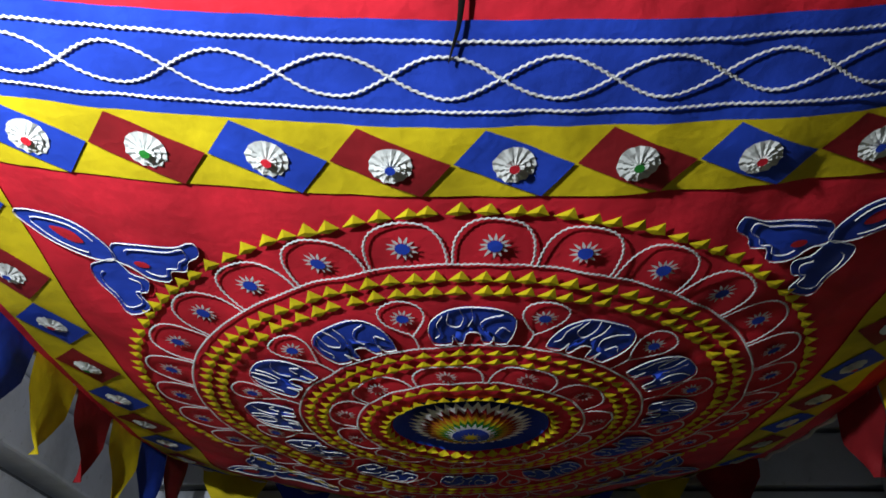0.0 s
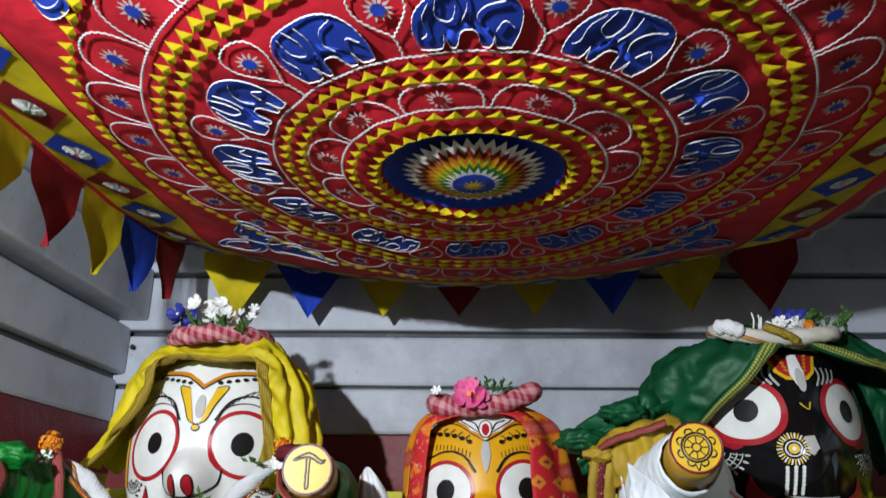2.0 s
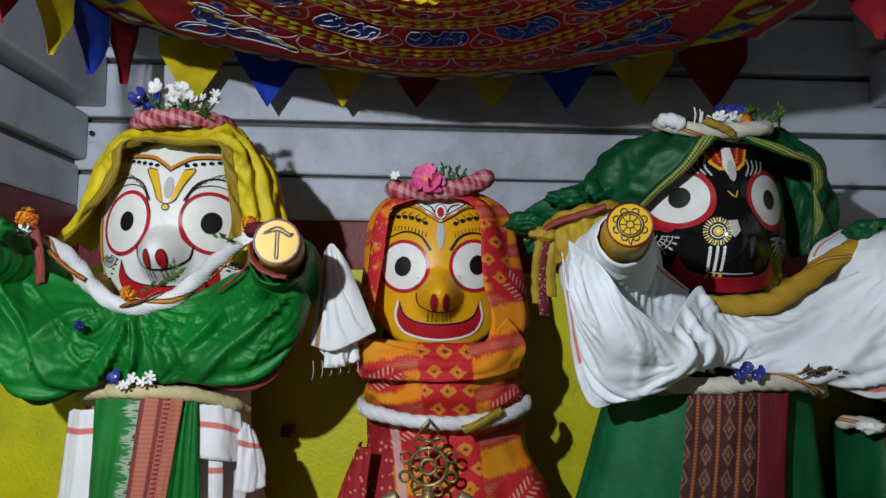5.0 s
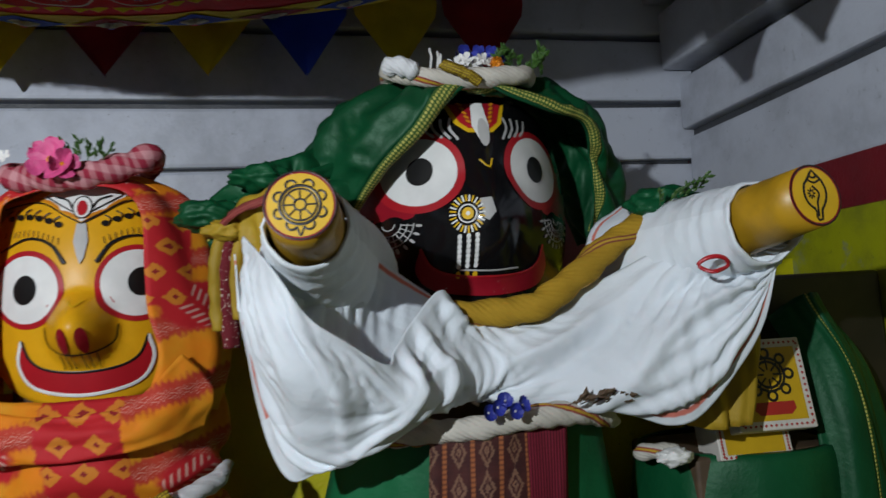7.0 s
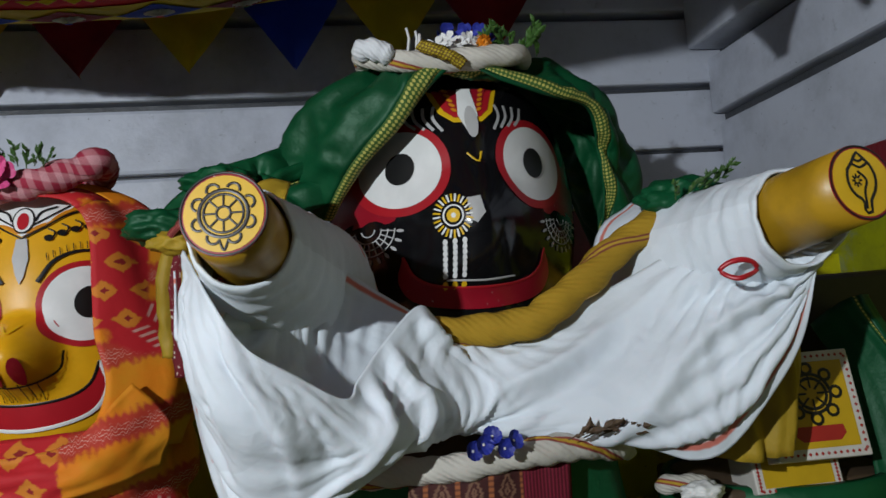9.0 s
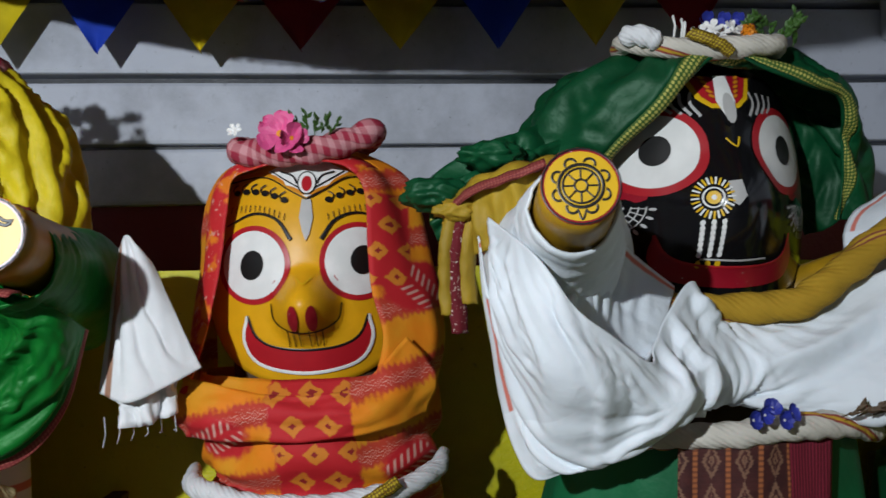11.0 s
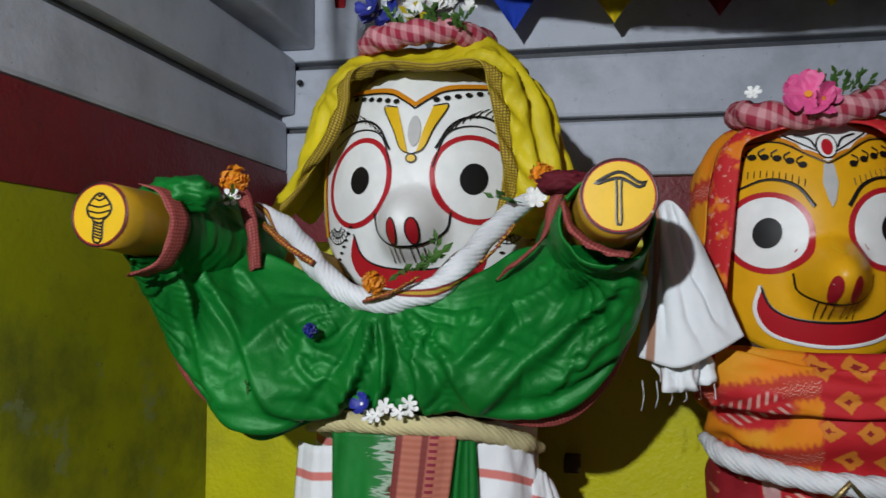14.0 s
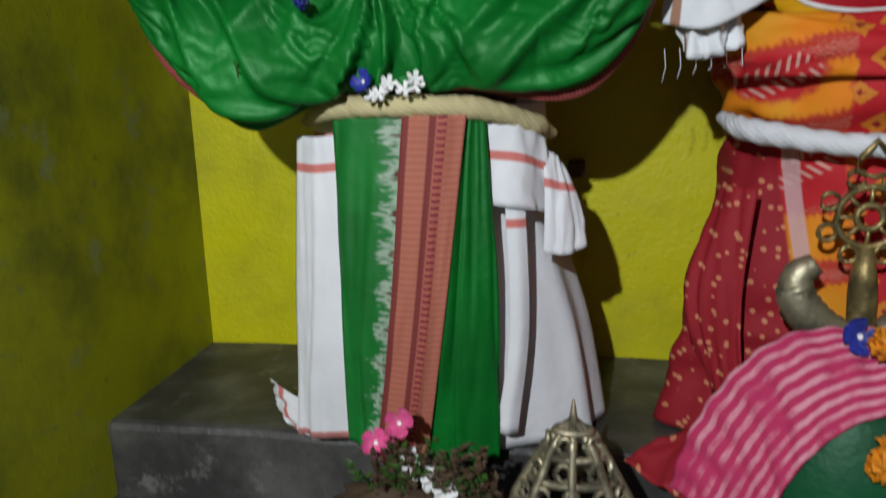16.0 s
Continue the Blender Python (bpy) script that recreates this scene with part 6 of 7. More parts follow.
for i in range(7):
    p = (-0.74 + 0.014 * i + rnd.uniform(-0.01, 0.01), 2.328, 1.185 + rnd.uniform(-0.01, 0.022))
    flower("white_flower", p, "small white blossom lying on the waist rope", lambda bm, q: blossom(bm, q, 0.015, 5, 1, 1, (rnd.uniform(-0.6, 0.6), -1, 0.6), 0.2, 0.35), FL, "flower", "waist flowers")
flower("blue_flower", (-0.745, 2.325, 1.198), "blue blossom lying on the waist rope", lambda bm, q: blossom(bm, q, 0.020, 4, 2, 1, (-0.3, -1, 0.4), 0.5, 0.6), FL, "flower", "waist flowers")
flower("blue_flower", (-0.842, 2.312, 1.33), "blue bud caught on the green shawl", lambda bm, q: pompom(bm, q, 0.014, 2, 9), FL, "flower", "waist flowers")
flower("leaf_sprig", (-0.96, 2.31, 1.21), "yellowed leaf on the green shawl", lambda bm, q: sprig(bm, q, 0.025, 3, 0, 77, (0, -0.3, 1)), FL, "leaves", "basil sprigs")
rope("waist_rope", [(-0.90, 2.47, 1.125), (-0.84, 2.41, 1.148), (-0.75, 2.375, 1.155), (-0.65, 2.37, 1.155), (-0.55, 2.40, 1.145), (-0.48, 2.45, 1.12), (-0.44, 2.52, 1.095)], 0.021, M["rope_c"], "thick cream cotton rope tied at the white figure's waist", "rope", 3, 7, 100, False, 0.14, "waist ropes")
dhoti = cloth("dhoti", [ell(-0.69, 2.60, 0.232, 0.165, 1.15, 40), ell(-0.69, 2.60, 0.245, 0.18, 0.95, 40, 0.015, 9), ell(-0.665, 2.60, 0.29, 0.185, 0.72, 40, 0.025, 9), ell(-0.65, 2.60, 0.315, 0.175, 0.487, 40, 0.035, 9)], 120, 40, M["dhoti"], None, None, "", 0.003, None, True)
tagged(dhoti, "white cotton dhoti with red line wrapped round the figure", "dhoti")
cloth("front_fold", [[(-0.915, 2.45, 1.10), (-0.87, 2.415, 1.10), (-0.82, 2.40, 1.105)], [(-0.93, 2.43, 0.8), (-0.88, 2.395, 0.8), (-0.81, 2.39, 0.8)], [(-0.945, 2.43, 0.495), (-0.88, 2.405, 0.50), (-0.80, 2.39, 0.515)]], 24, 40, M["dhoti_f"], dhoti, smoothfolds(0.004, 1.5, 1), "white front fold with red hem")
cloth("side_fold", [[(-0.57, 2.41, 1.125), (-0.50, 2.42, 1.12), (-0.45, 2.47, 1.09)], [(-0.56, 2.40, 0.98), (-0.49, 2.41, 0.97), (-0.435, 2.48, 0.95)]], 24, 14, M["dhoti"], dhoti, smoothfolds(0.004, 1.5, 5), "white overfold with red hem")
cloth("tail", [[(-0.52, 2.415, 1.0), (-0.50, 2.42, 1.0), (-0.485, 2.43, 1.0)], [(-0.51, 2.395, 0.75), (-0.49, 2.395, 0.75), (-0.475, 2.41, 0.75)], [(-0.535, 2.39, 0.545), (-0.515, 2.385, 0.542), (-0.495, 2.40, 0.54)]], 14, 30, M["dhoti"], dhoti, None, "narrow white hanging end")
cloth("tail", [[(-0.455, 2.47, 1.07), (-0.435, 2.48, 1.06), (-0.42, 2.50, 1.04)], [(-0.45, 2.45, 0.97), (-0.415, 2.46, 0.965), (-0.385, 2.49, 0.96)], [(-0.45, 2.43, 0.885), (-0.41, 2.44, 0.88), (-0.375, 2.47, 0.89)]], 18, 22, M["dhoti"], dhoti, smoothfolds(0.005, 1.5, 8), "short white hanging end")
cloth("floor_corner", [[(-0.945, 2.47, 0.55), (-0.93, 2.44, 0.51), (-0.92, 2.42, 0.497)], [(-1.00, 2.49, 0.565), (-0.98, 2.46, 0.53), (-0.96, 2.44, 0.50)], [(-1.05, 2.55, 0.56), (-1.03, 2.52, 0.53), (-0.985, 2.46, 0.515)]], 16, 14, M["dhoti"], dhoti, smoothfolds(0.006, 1.2, 4), "white cloth corner spread on the platform")
saree = cloth("front_panel", [[(-0.825, 2.395, 1.135), (-0.76, 2.375, 1.14), (-0.655, 2.37, 1.14)], [(-0.825, 2.382, 0.8), (-0.77, 2.362, 0.8), (-0.69, 2.352, 0.8)], [(-0.825, 2.385, 0.51), (-0.78, 2.37, 0.495), (-0.745, 2.37, 0.49)]], 30, 60, M["teeth"], None, smoothfolds(0.005, 1.3, 3), "")
tagged(saree, "green ikat saree panel with rust border hanging from the waist", "saree panel")
cloth("border_strip", [[(-0.69, 2.36, 1.14), (-0.64, 2.355, 1.14), (-0.580, 2.37, 1.14)], [(-0.72, 2.345, 0.8), (-0.67, 2.34, 0.8), (-0.62, 2.35, 0.8)], [(-0.765, 2.36, 0.49), (-0.71, 2.355, 0.488), (-0.665, 2.365, 0.49)]], 24, 60, M["rust"], saree, smoothfolds(0.003, 1.0, 6), "rust and maroon striped border")
cloth("side_strip", [[(-0.59, 2.375, 1.14), (-0.57, 2.39, 1.14), (-0.55, 2.40, 1.135)], [(-0.635, 2.36, 0.8), (-0.58, 2.37, 0.8), (-0.53, 2.39, 0.8)], [(-0.67, 2.375, 0.492), (-0.60, 2.37, 0.487), (-0.53, 2.39, 0.495)]], 24, 60, M["silk_g"], saree, smoothfolds(0.006, 1.4, 9), "plain green side of the panel")
towel = cloth("hanging_towel", [[(-0.228, 2.46, 1.545), (-0.207, 2.43, 1.568), (-0.185, 2.41, 1.552), (-0.160, 2.43, 1.515)], [(-0.240, 2.45, 1.42), (-0.20, 2.41, 1.42), (-0.15, 2.41, 1.425), (-0.113, 2.43, 1.41)], [(-0.258, 2.45, 1.283), (-0.193, 2.40, 1.270), (-0.13, 2.41, 1.295), (-0.075, 2.44, 1.325)]], 60, 50, M["hang_w"], None, (lambda g: lambda u, v: 0.35 * g(u, v))(creases(((0.15, 0.05, 0.30, 0.98, 0.02, 0.016, 0.10), (0.30, 0.02, 0.62, 0.98, 0.02, 0.018, 0.12), (0.45, 0.02, 0.90, 0.95, 0.03, 0.018, 0.10), (0.10, 0.45, 0.80, 0.40, 0.02, 0.008, 0.05)), 0.7, 3.0, 0.6)), "", 0.003)
tagged(towel, "white towel with brown woven edge hanging from the arm", "towel")
cloth("fringe_fold", [[(-0.235, 2.46, 1.33), (-0.19, 2.43, 1.33), (-0.12, 2.45, 1.33)], [(-0.225, 2.46, 1.235), (-0.185, 2.43, 1.222), (-0.125, 2.46, 1.245)]], 30, 10, M["hang_w"], towel, smoothfolds(0.012, 3, 5), "frayed lower fold")
for i in range(6):
    bm = bmesh.new()
    x = -0.25 + 0.025 * i
    tube(bm, [(x, 2.45, 1.24), (x + 0.003, 2.45, 1.21), (x - 0.002, 2.45, 1.185 + 0.006 * i)], 0.0008, 4)
    part("loose_thread", bm, M["white_c"], towel)
bm = box(bmesh.new(), (-0.415, 2.90, 0.955), (-0.375, 2.97, 0.99), 0, 0.004)
tagged(part("wall_peg", bm, M["wood"]), "small wooden peg set in the yellow wall", "peg")
bm = bmesh.new()
bmesh.ops.create_uvsphere(bm, u_segments=12, v_segments=8, radius=0.011, matrix=Matrix.Translation((-1.338, 3.455, 2.10)))
tagged(part("wall_nail", bm, M["p_ink"]), "dark nail head in the grey stone course", "nail")

# ---- cloth and offerings on the yellow-faced figure ----
open_edge = [(-0.118, 2.50, 1.27), (-0.088, 2.55, 1.40), (-0.066, 2.58, 1.52), (-0.060, 2.58, 1.62), (-0.052, 2.575, 1.692), (0.0, 2.565, 1.716), (0.06, 2.555, 1.722), (0.12, 2.555, 1.722), (0.185, 2.56, 1.712), (0.222, 2.555, 1.66), (0.227, 2.545, 1.55), (0.230, 2.53, 1.46), (0.252, 2.51, 1.37), (0.235, 2.465, 1.285)]
outer = [(-0.150, 2.60, 1.26), (-0.142, 2.64, 1.40), (-0.132, 2.68, 1.52), (-0.125, 2.69, 1.61), (-0.110, 2.69, 1.675), (-0.06, 2.69, 1.732), (0.03, 2.69, 1.752), (0.12, 2.69, 1.757), (0.22, 2.69, 1.748), (0.315, 2.69, 1.69), (0.345, 2.67, 1.57), (0.365, 2.64, 1.46), (0.375, 2.60, 1.36), (0.345, 2.56, 1.25)]
back = [(p[0] * 0.96, 2.86, p[2] - 0.01) for p in outer]
veil = cloth("veil", [open_edge, [tuple(np.array(a) * 0.4 + np.array(c) * 0.6 + np.array((0, -0.022, 0.006))) for a, c in zip(open_edge, outer)], outer, back], 130, 34, [M["tie"], M["tie_r"]], None, lambda u, v: 0.006 * math.sin(v * 17 + 5 * noise.noise((u * 4, v * 2, 3))) * (0.4 + u) + 0.007 * wob(u, v, 6, 9), "", 0.003, lambda r, c: 1 if r < 0.22 and c < 0.62 else 0)
tagged(veil, "red and orange tie-dyed veil over the yellow figure's head", "veil")
dress = cloth("wrapped_saree", [ell(0.11, 2.66, 0.235, 0.17, 1.30, 40), ell(0.115, 2.66, 0.245, 0.215, 1.24, 40, 0.01, 6), ell(0.12, 2.66, 0.243, 0.215, 1.17, 40, 0.014, 7), ell(0.13, 2.66, 0.228, 0.192, 1.095, 40, 0.008, 12), ell(0.135, 2.66, 0.25, 0.20, 0.98, 40, 0.012, 9),
                              ell(0.15, 2.66, 0.30, 0.205, 0.82, 40, 0.02, 8), ell(0.14, 2.65, 0.32, 0.19, 0.64, 40, 0.025, 8), ell(0.13, 2.65, 0.35, 0.19, 0.487, 40, 0.03, 8)], 150, 90, M["tie"], None, lambda u, v: 0.011 * math.sin(v * 26 + 9 * noise.noise((math.sin(u * 6.28) * 1.5, v * 4, 2))) * (1 if v < 0.3 else 0.5) + 0.008 * noise.noise((math.cos(u * 6.28) * 3, math.sin(u * 6.28) * 3, v * 6)), "", 0.003, None, True)
tagged(dress, "red and orange tie-dyed saree wrapped round the yellow figure", "saree")
collar = cloth("saree_fold", [[(-0.125, 2.52, 1.30), (-0.06, 2.47, 1.292), (0.03, 2.445, 1.274), (0.12, 2.44, 1.27), (0.21, 2.45, 1.285), (0.30, 2.50, 1.37)], [(-0.15, 2.52, 1.235), (-0.07, 2.445, 1.235), (0.03, 2.42, 1.235), (0.13, 2.42, 1.235), (0.24, 2.43, 1.245), (0.355, 2.52, 1.30)], [(-0.12, 2.52, 1.19), (-0.05, 2.45, 1.19), (0.03, 2.43, 1.19), (0.13, 2.425, 1.19), (0.24, 2.44, 1.20), (0.34, 2.52, 1.22)]], 80, 20, M["tie"], dress, lambda u, v: 0.008 * wob(u, v, 6, 12), "saree end folded under the chin")
wing = cloth("side_corner", [[(-0.115, 2.56, 1.0), (-0.12, 2.50, 1.0), (-0.08, 2.46, 1.0)], [(-0.19, 2.52, 0.80), (-0.15, 2.47, 0.79), (-0.10, 2.445, 0.80)], [(-0.13, 2.50, 0.61), (-0.11, 2.46, 0.60), (-0.08, 2.45, 0.61)]], 20, 30, M["tie"], dress, smoothfolds(0.008, 1.5, 7), "loose side corner of the saree")
cloth("floor_hem", [[(-0.15, 2.48, 0.53), (-0.05, 2.44, 0.535), (0.05, 2.43, 0.54)], [(-0.24, 2.44, 0.518), (-0.12, 2.38, 0.515), (0.0, 2.36, 0.52)], [(-0.30, 2.40, 0.50), (-0.20, 2.32, 0.47), (-0.05, 2.30, 0.46)]], 40, 16, M["tie"], dress, smoothfolds(0.007, 3, 2), "hem spread over the platform edge")
rope("waist_rope", [(-0.125, 2.60, 1.115), (-0.10, 2.50, 1.10), (-0.02, 2.435, 1.088), (0.08, 2.415, 1.078), (0.18, 2.42, 1.078), (0.28, 2.455, 1.09), (0.355, 2.53, 1.112), (0.375, 2.60, 1.13)], 0.0215, M["rope_p"], "twisted white cloth belt round the tie-dyed saree", "rope", 3, 6, 110, False, 0.2, "waist ropes")
rope("head_wreath", [(0.238, 2.60, 1.792), (0.19, 2.57, 1.768), (0.10, 2.555, 1.742), (0.01, 2.57, 1.745), (-0.035, 2.60, 1.755), (-0.03, 2.72, 1.775), (0.06, 2.77, 1.775), (0.19, 2.75, 1.785)], 0.030, M["check"], "pink checked cloth ring above the yellow figure's forehead", "wreath", 2, 7, 120, True, 0.28, "head wreaths")
flower("hibiscus", (0.058, 2.525, 1.772), "bright pink hibiscus tucked in the cloth ring", lambda bm, q: blossom(bm, q, 0.046, 5, 3, 4, (-0.15, -1, 0.25), 0.22, 0.55), FL)
flower("hibiscus", (0.08, 2.515, 1.762), "bright pink hibiscus petals tucked in the cloth ring", lambda bm, q: blossom(bm, q, 0.030, 4, 3, 4, (0.6, -1, -0.1), 0.5, 0.6), FL)
for i in range(5):
    flower("leaf_sprig", (0.095 + 0.014 * i, 2.545, 1.775 + 0.004 * (i % 2)), "green basil sprig beside the hibiscus", lambda bm, q: sprig(bm, q, 0.036, 10, 0, 90 + i, (0.3 * i - 0.4, -0.5, 1)), FL, "leaves", "basil sprigs")
flower("white_flower", (-0.035, 2.545, 1.785), "tiny white blossom on the cloth ring", lambda bm, q: blossom(bm, q, 0.016, 6, 1, 1, (-0.3, -1, 0.4), 0.2, 0.35), FL, "flower", "heaped flowers")

# brass wheel emblem with two scrolled side pieces, leaning on the saree
emblem = thing("brass_emblem", "tarnished brass wheel emblem with scrolled base, before the saree", "emblem")


def in_plane(x, z, e):
    return Vector((0.078 + x, 2.385 - e + 0.06 * max(0, -z), 0.965 + z))


def hoop(r, t, name="rim"):
    bm = bmesh.new()
    tube(bm, [in_plane(r * math.cos(a), r * math.sin(a), 0) for a in np.linspace(0, 2 * math.pi, 36, endpoint=False)], t, 8, 0, True)
    return part(name, bm, M["brass"], emblem)


hoop(0.050, 0.006), hoop(0.020, 0.006, "hub")
for k in range(8):
    w = math.pi * k / 4
    bm = bmesh.new()
    tube(bm, [in_plane(r * math.cos(w), r * math.sin(w), 0.001) for r in (0.018, 0.034, 0.05)], 0.004, 6)
    part("spoke", bm, M["brass"], emblem)
    bm = bmesh.new()
    c = (0.068 * math.cos(w + 0.39), 0.068 * math.sin(w + 0.39))
    tube(bm, [in_plane(c[0] + 0.014 * math.cos(a), c[1] + 0.014 * math.sin(a), 0.001) for a in np.linspace(0, 2 * math.pi, 12, endpoint=False)], 0.0042, 6, 0, True)
    part("lobe", bm, M["brass"], emblem)
bm = bmesh.new()
fill(bm, ring2(0, 0.0, 0.012, 0.012, 12), in_plane, 0.008, 0, 1)
part("red_stone", bm, M["p_red"], emblem)
bm = bmesh.new()
tube(bm, [in_plane(x, z, 0.002) for x, z in ((0.03, 0.075), (0.022, 0.10), (0.0, 0.125), (-0.022, 0.10), (-0.03, 0.075), (0.0, 0.066))], 0.005, 6, 0, True)
part("top_leaf", bm, M["brass"], emblem)
for q in (-1, 1):
    bm = bmesh.new()
    P = spline([(q * 0.035, -0.20), (q * 0.075, -0.175), (q * 0.105, -0.135), (q * 0.105, -0.095), (q * 0.08, -0.075)], 40)
    tube(bm, [in_plane(*p, 0.02) for p in P], lambda t: 0.030 + 0.010 * math.sin(t * 3.1) - 0.012 * t, 14, 0, strands=8, turns=1, lobe=0.10)
    part("scroll", bm, M["pewter"], emblem, "dull scrolled side piece")
bm = bmesh.new()
tube(bm, [in_plane(0, -0.05, 0), in_plane(0, -0.10, 0.005), in_plane(0, -0.13, 0.01), in_plane(0, -0.30, 0.03), in_plane(0, -0.478, 0.05)], lambda t: 0.012 + 0.012 * abs(math.sin(9 * t)) + 0.02 * max(0, t - 0.8), 12)
part("stem", bm, M["brass"], emblem)

# ---- cloth and offerings on the black-faced figure ----
hood = hung_cloth("head_shawl", [
    [(0.672, 2.585, 1.665), (0.738, 2.50, 1.742), (0.805, 2.45, 1.800), (0.866, 2.42, 1.868), (0.928, 2.415, 1.905), (0.991, 2.42, 1.875), (1.084, 2.435, 1.846), (1.185, 2.485, 1.830), (1.222, 2.545, 1.750), (1.24, 2.58, 1.660), (1.226, 2.57, 1.590)],
    [(0.60, 2.58, 1.72), (0.66, 2.52, 1.825), (0.745, 2.47, 1.885), (0.84, 2.45, 1.915), (0.93, 2.445, 1.925), (1.02, 2.45, 1.915), (1.12, 2.47, 1.90), (1.22, 2.53, 1.88), (1.26, 2.58, 1.80), (1.29, 2.61, 1.70), (1.30, 2.60, 1.62)],
    [(0.551, 2.64, 1.755), (0.593, 2.64, 1.849), (0.655, 2.63, 1.922), (0.737, 2.62, 1.950), (0.854, 2.60, 1.958), (0.975, 2.60, 1.960), (1.11, 2.60, 1.948), (1.235, 2.62, 1.922), (1.285, 2.66, 1.86), (1.335, 2.68, 1.754), (1.36, 2.68, 1.64)],
    [(0.60, 2.85, 1.66), (0.63, 2.86, 1.76), (0.70, 2.87, 1.84), (0.80, 2.88, 1.89), (0.90, 2.88, 1.90), (1.00, 2.88, 1.90), (1.10, 2.87, 1.88), (1.20, 2.86, 1.82), (1.25, 2.85, 1.73), (1.28, 2.85, 1.65), (1.30, 2.84, 1.58)],
], 11, 4, [M["silk_dg"], M["gold_green"]], 1.03, 1.06, lambda u, v: 0.36 < u < 0.62 and v > 0.3 or v > 0.95 or v < 0.01 or abs(v - 0.66) < 0.03, (lambda g: lambda u, v: 0.6 * g(u, v))(creases((
    (0.42, 0.30, 0.04, 0.18, 0.05, 0.026, 0.16), (0.44, 0.45, 0.02, 0.42, 0.08, 0.032, 0.20), (0.40, 0.60, 0.03, 0.70, 0.05, 0.028, 0.18), (0.46, 0.18, 0.14, 0.06, 0.03, 0.018, 0.08), (0.34, 0.10, 0.20, 0.55, 0.02, 0.020, 0.10),
    (0.60, 0.15, 0.84, 0.30, 0.04, 0.020, 0.14), (0.58, 0.35, 0.90, 0.50, 0.04, 0.024, 0.16), (0.72, 0.10, 0.99, 0.16, 0.03, 0.020, 0.10), (0.74, 0.28, 0.99, 0.40, 0.03, 0.026, 0.14), (0.72, 0.50, 0.99, 0.70, 0.03, 0.026, 0.14)), 3.0, 6.0, 1.2)), 0.003, lambda r, c: 1 if 0.012 < r < 0.075 else 0,
    crisp=fans(((0.43, 0.30, 12, 0.007, 0.60), (0.04, 0.50, 8, 0.006, 0.50), (0.66, 0.30, 9, 0.006, 0.50)), 3.0, 6.0, 0.004))
tagged(hood, "bottle-green silk shawl with gold edge over the black figure's head", "shawl")
rope("turban_ring", [(0.75, 2.50, 1.95), (0.80, 2.45, 1.925), (0.90, 2.42, 1.912), (0.99, 2.425, 1.922), (1.055, 2.47, 1.935), (1.06, 2.60, 1.95), (0.95, 2.68, 1.955), (0.80, 2.63, 1.955)], 0.0225, M["rope_r"], "twisted white cloth ring on the green-shawled head", "wreath", 3, 5, 130, True, 0.18, "head wreaths")
rope("cloth_end", [(0.735, 2.47, 1.95), (0.765, 2.44, 1.945), (0.80, 2.43, 1.925)], 0.022, M["rope_p"], "knotted end of the white head ring", "wreath", 3, 1, 20, False, 0.2)
for i in range(9):
    flower("leaf_sprig", (0.985 + 0.013 * i, 2.46 + 0.006 * (i % 3), 1.935 + 0.006 * (i % 4)), "basil sprig on the white head ring", lambda bm, q: sprig(bm, q, 0.042, 11, 0, 120 + i, (rnd.uniform(-0.8, 0.8), -0.5, 0.9)), FL, "leaves", "basil sprigs")
for i in range(5):
    flower("white_flower", (0.885 + 0.022 * i, 2.44, 1.95 + 0.008 * (i % 2)), "white blossom on the white head ring", lambda bm, q: blossom(bm, q, 0.021, 5, 1, 1, (rnd.uniform(-0.6, 0.6), -1, 0.6), 0.2, 0.4), FL, "flower", "heaped flowers")
for i in range(3):
    flower("blue_flower", (0.915 + 0.03 * i, 2.47, 1.972), "blue blossom on the white head ring", lambda bm, q: blossom(bm, q, 0.028, 4, 2, 1, (0.2, -1, 0.5), 0.5, 0.6), FL, "flower", "heaped flowers")
flower("marigold", (0.972, 2.425, 1.948), "small orange marigold on the white head ring", lambda bm, q: pompom(bm, q, 0.016, 4, 8), FL, "flower", "marigolds")
for i, x in enumerate((0.83, 0.845, 0.85)):
    bm = bmesh.new()
    tube(bm, [(x, 2.44, 1.94), (x + 0.004, 2.44, 1.965), (x + 0.002 * i, 2.44, 1.985 - 0.006 * i)], 0.0025, 6)
    tagged(part("flower_stalk", bm, M["petal_w"]), "pale bare flower stalk standing in the head ring", "stalk", "stalks")

drape_top = [(0.435, 2.27, 1.575), (0.486, 2.12, 1.50), (0.532, 2.09, 1.425), (0.590, 2.11, 1.382), (0.660, 2.15, 1.338), (0.684, 2.20, 1.362), (0.732, 2.26, 1.412), (0.795, 2.32, 1.462), (0.838, 2.36, 1.430), (0.9, 2.37, 1.408), (0.996, 2.36, 1.414), (1.098, 2.34, 1.449), (1.183, 2.30, 1.49), (1.246, 2.24, 1.529), (1.30, 2.18, 1.546), (1.361, 2.12, 1.516), (1.402, 2.08, 1.50)]
drape_mid = [(0.424, 2.23, 1.44), (0.50, 2.13, 1.37), (0.572, 2.12, 1.33), (0.643, 2.16, 1.30), (0.713, 2.17, 1.30), (0.785, 2.23, 1.34), (0.885, 2.31, 1.326), (0.984, 2.29, 1.307), (1.079, 2.25, 1.309), (1.161, 2.20, 1.311), (1.244, 2.16, 1.349), (1.312, 2.13, 1.396), (1.375, 2.11, 1.463)]
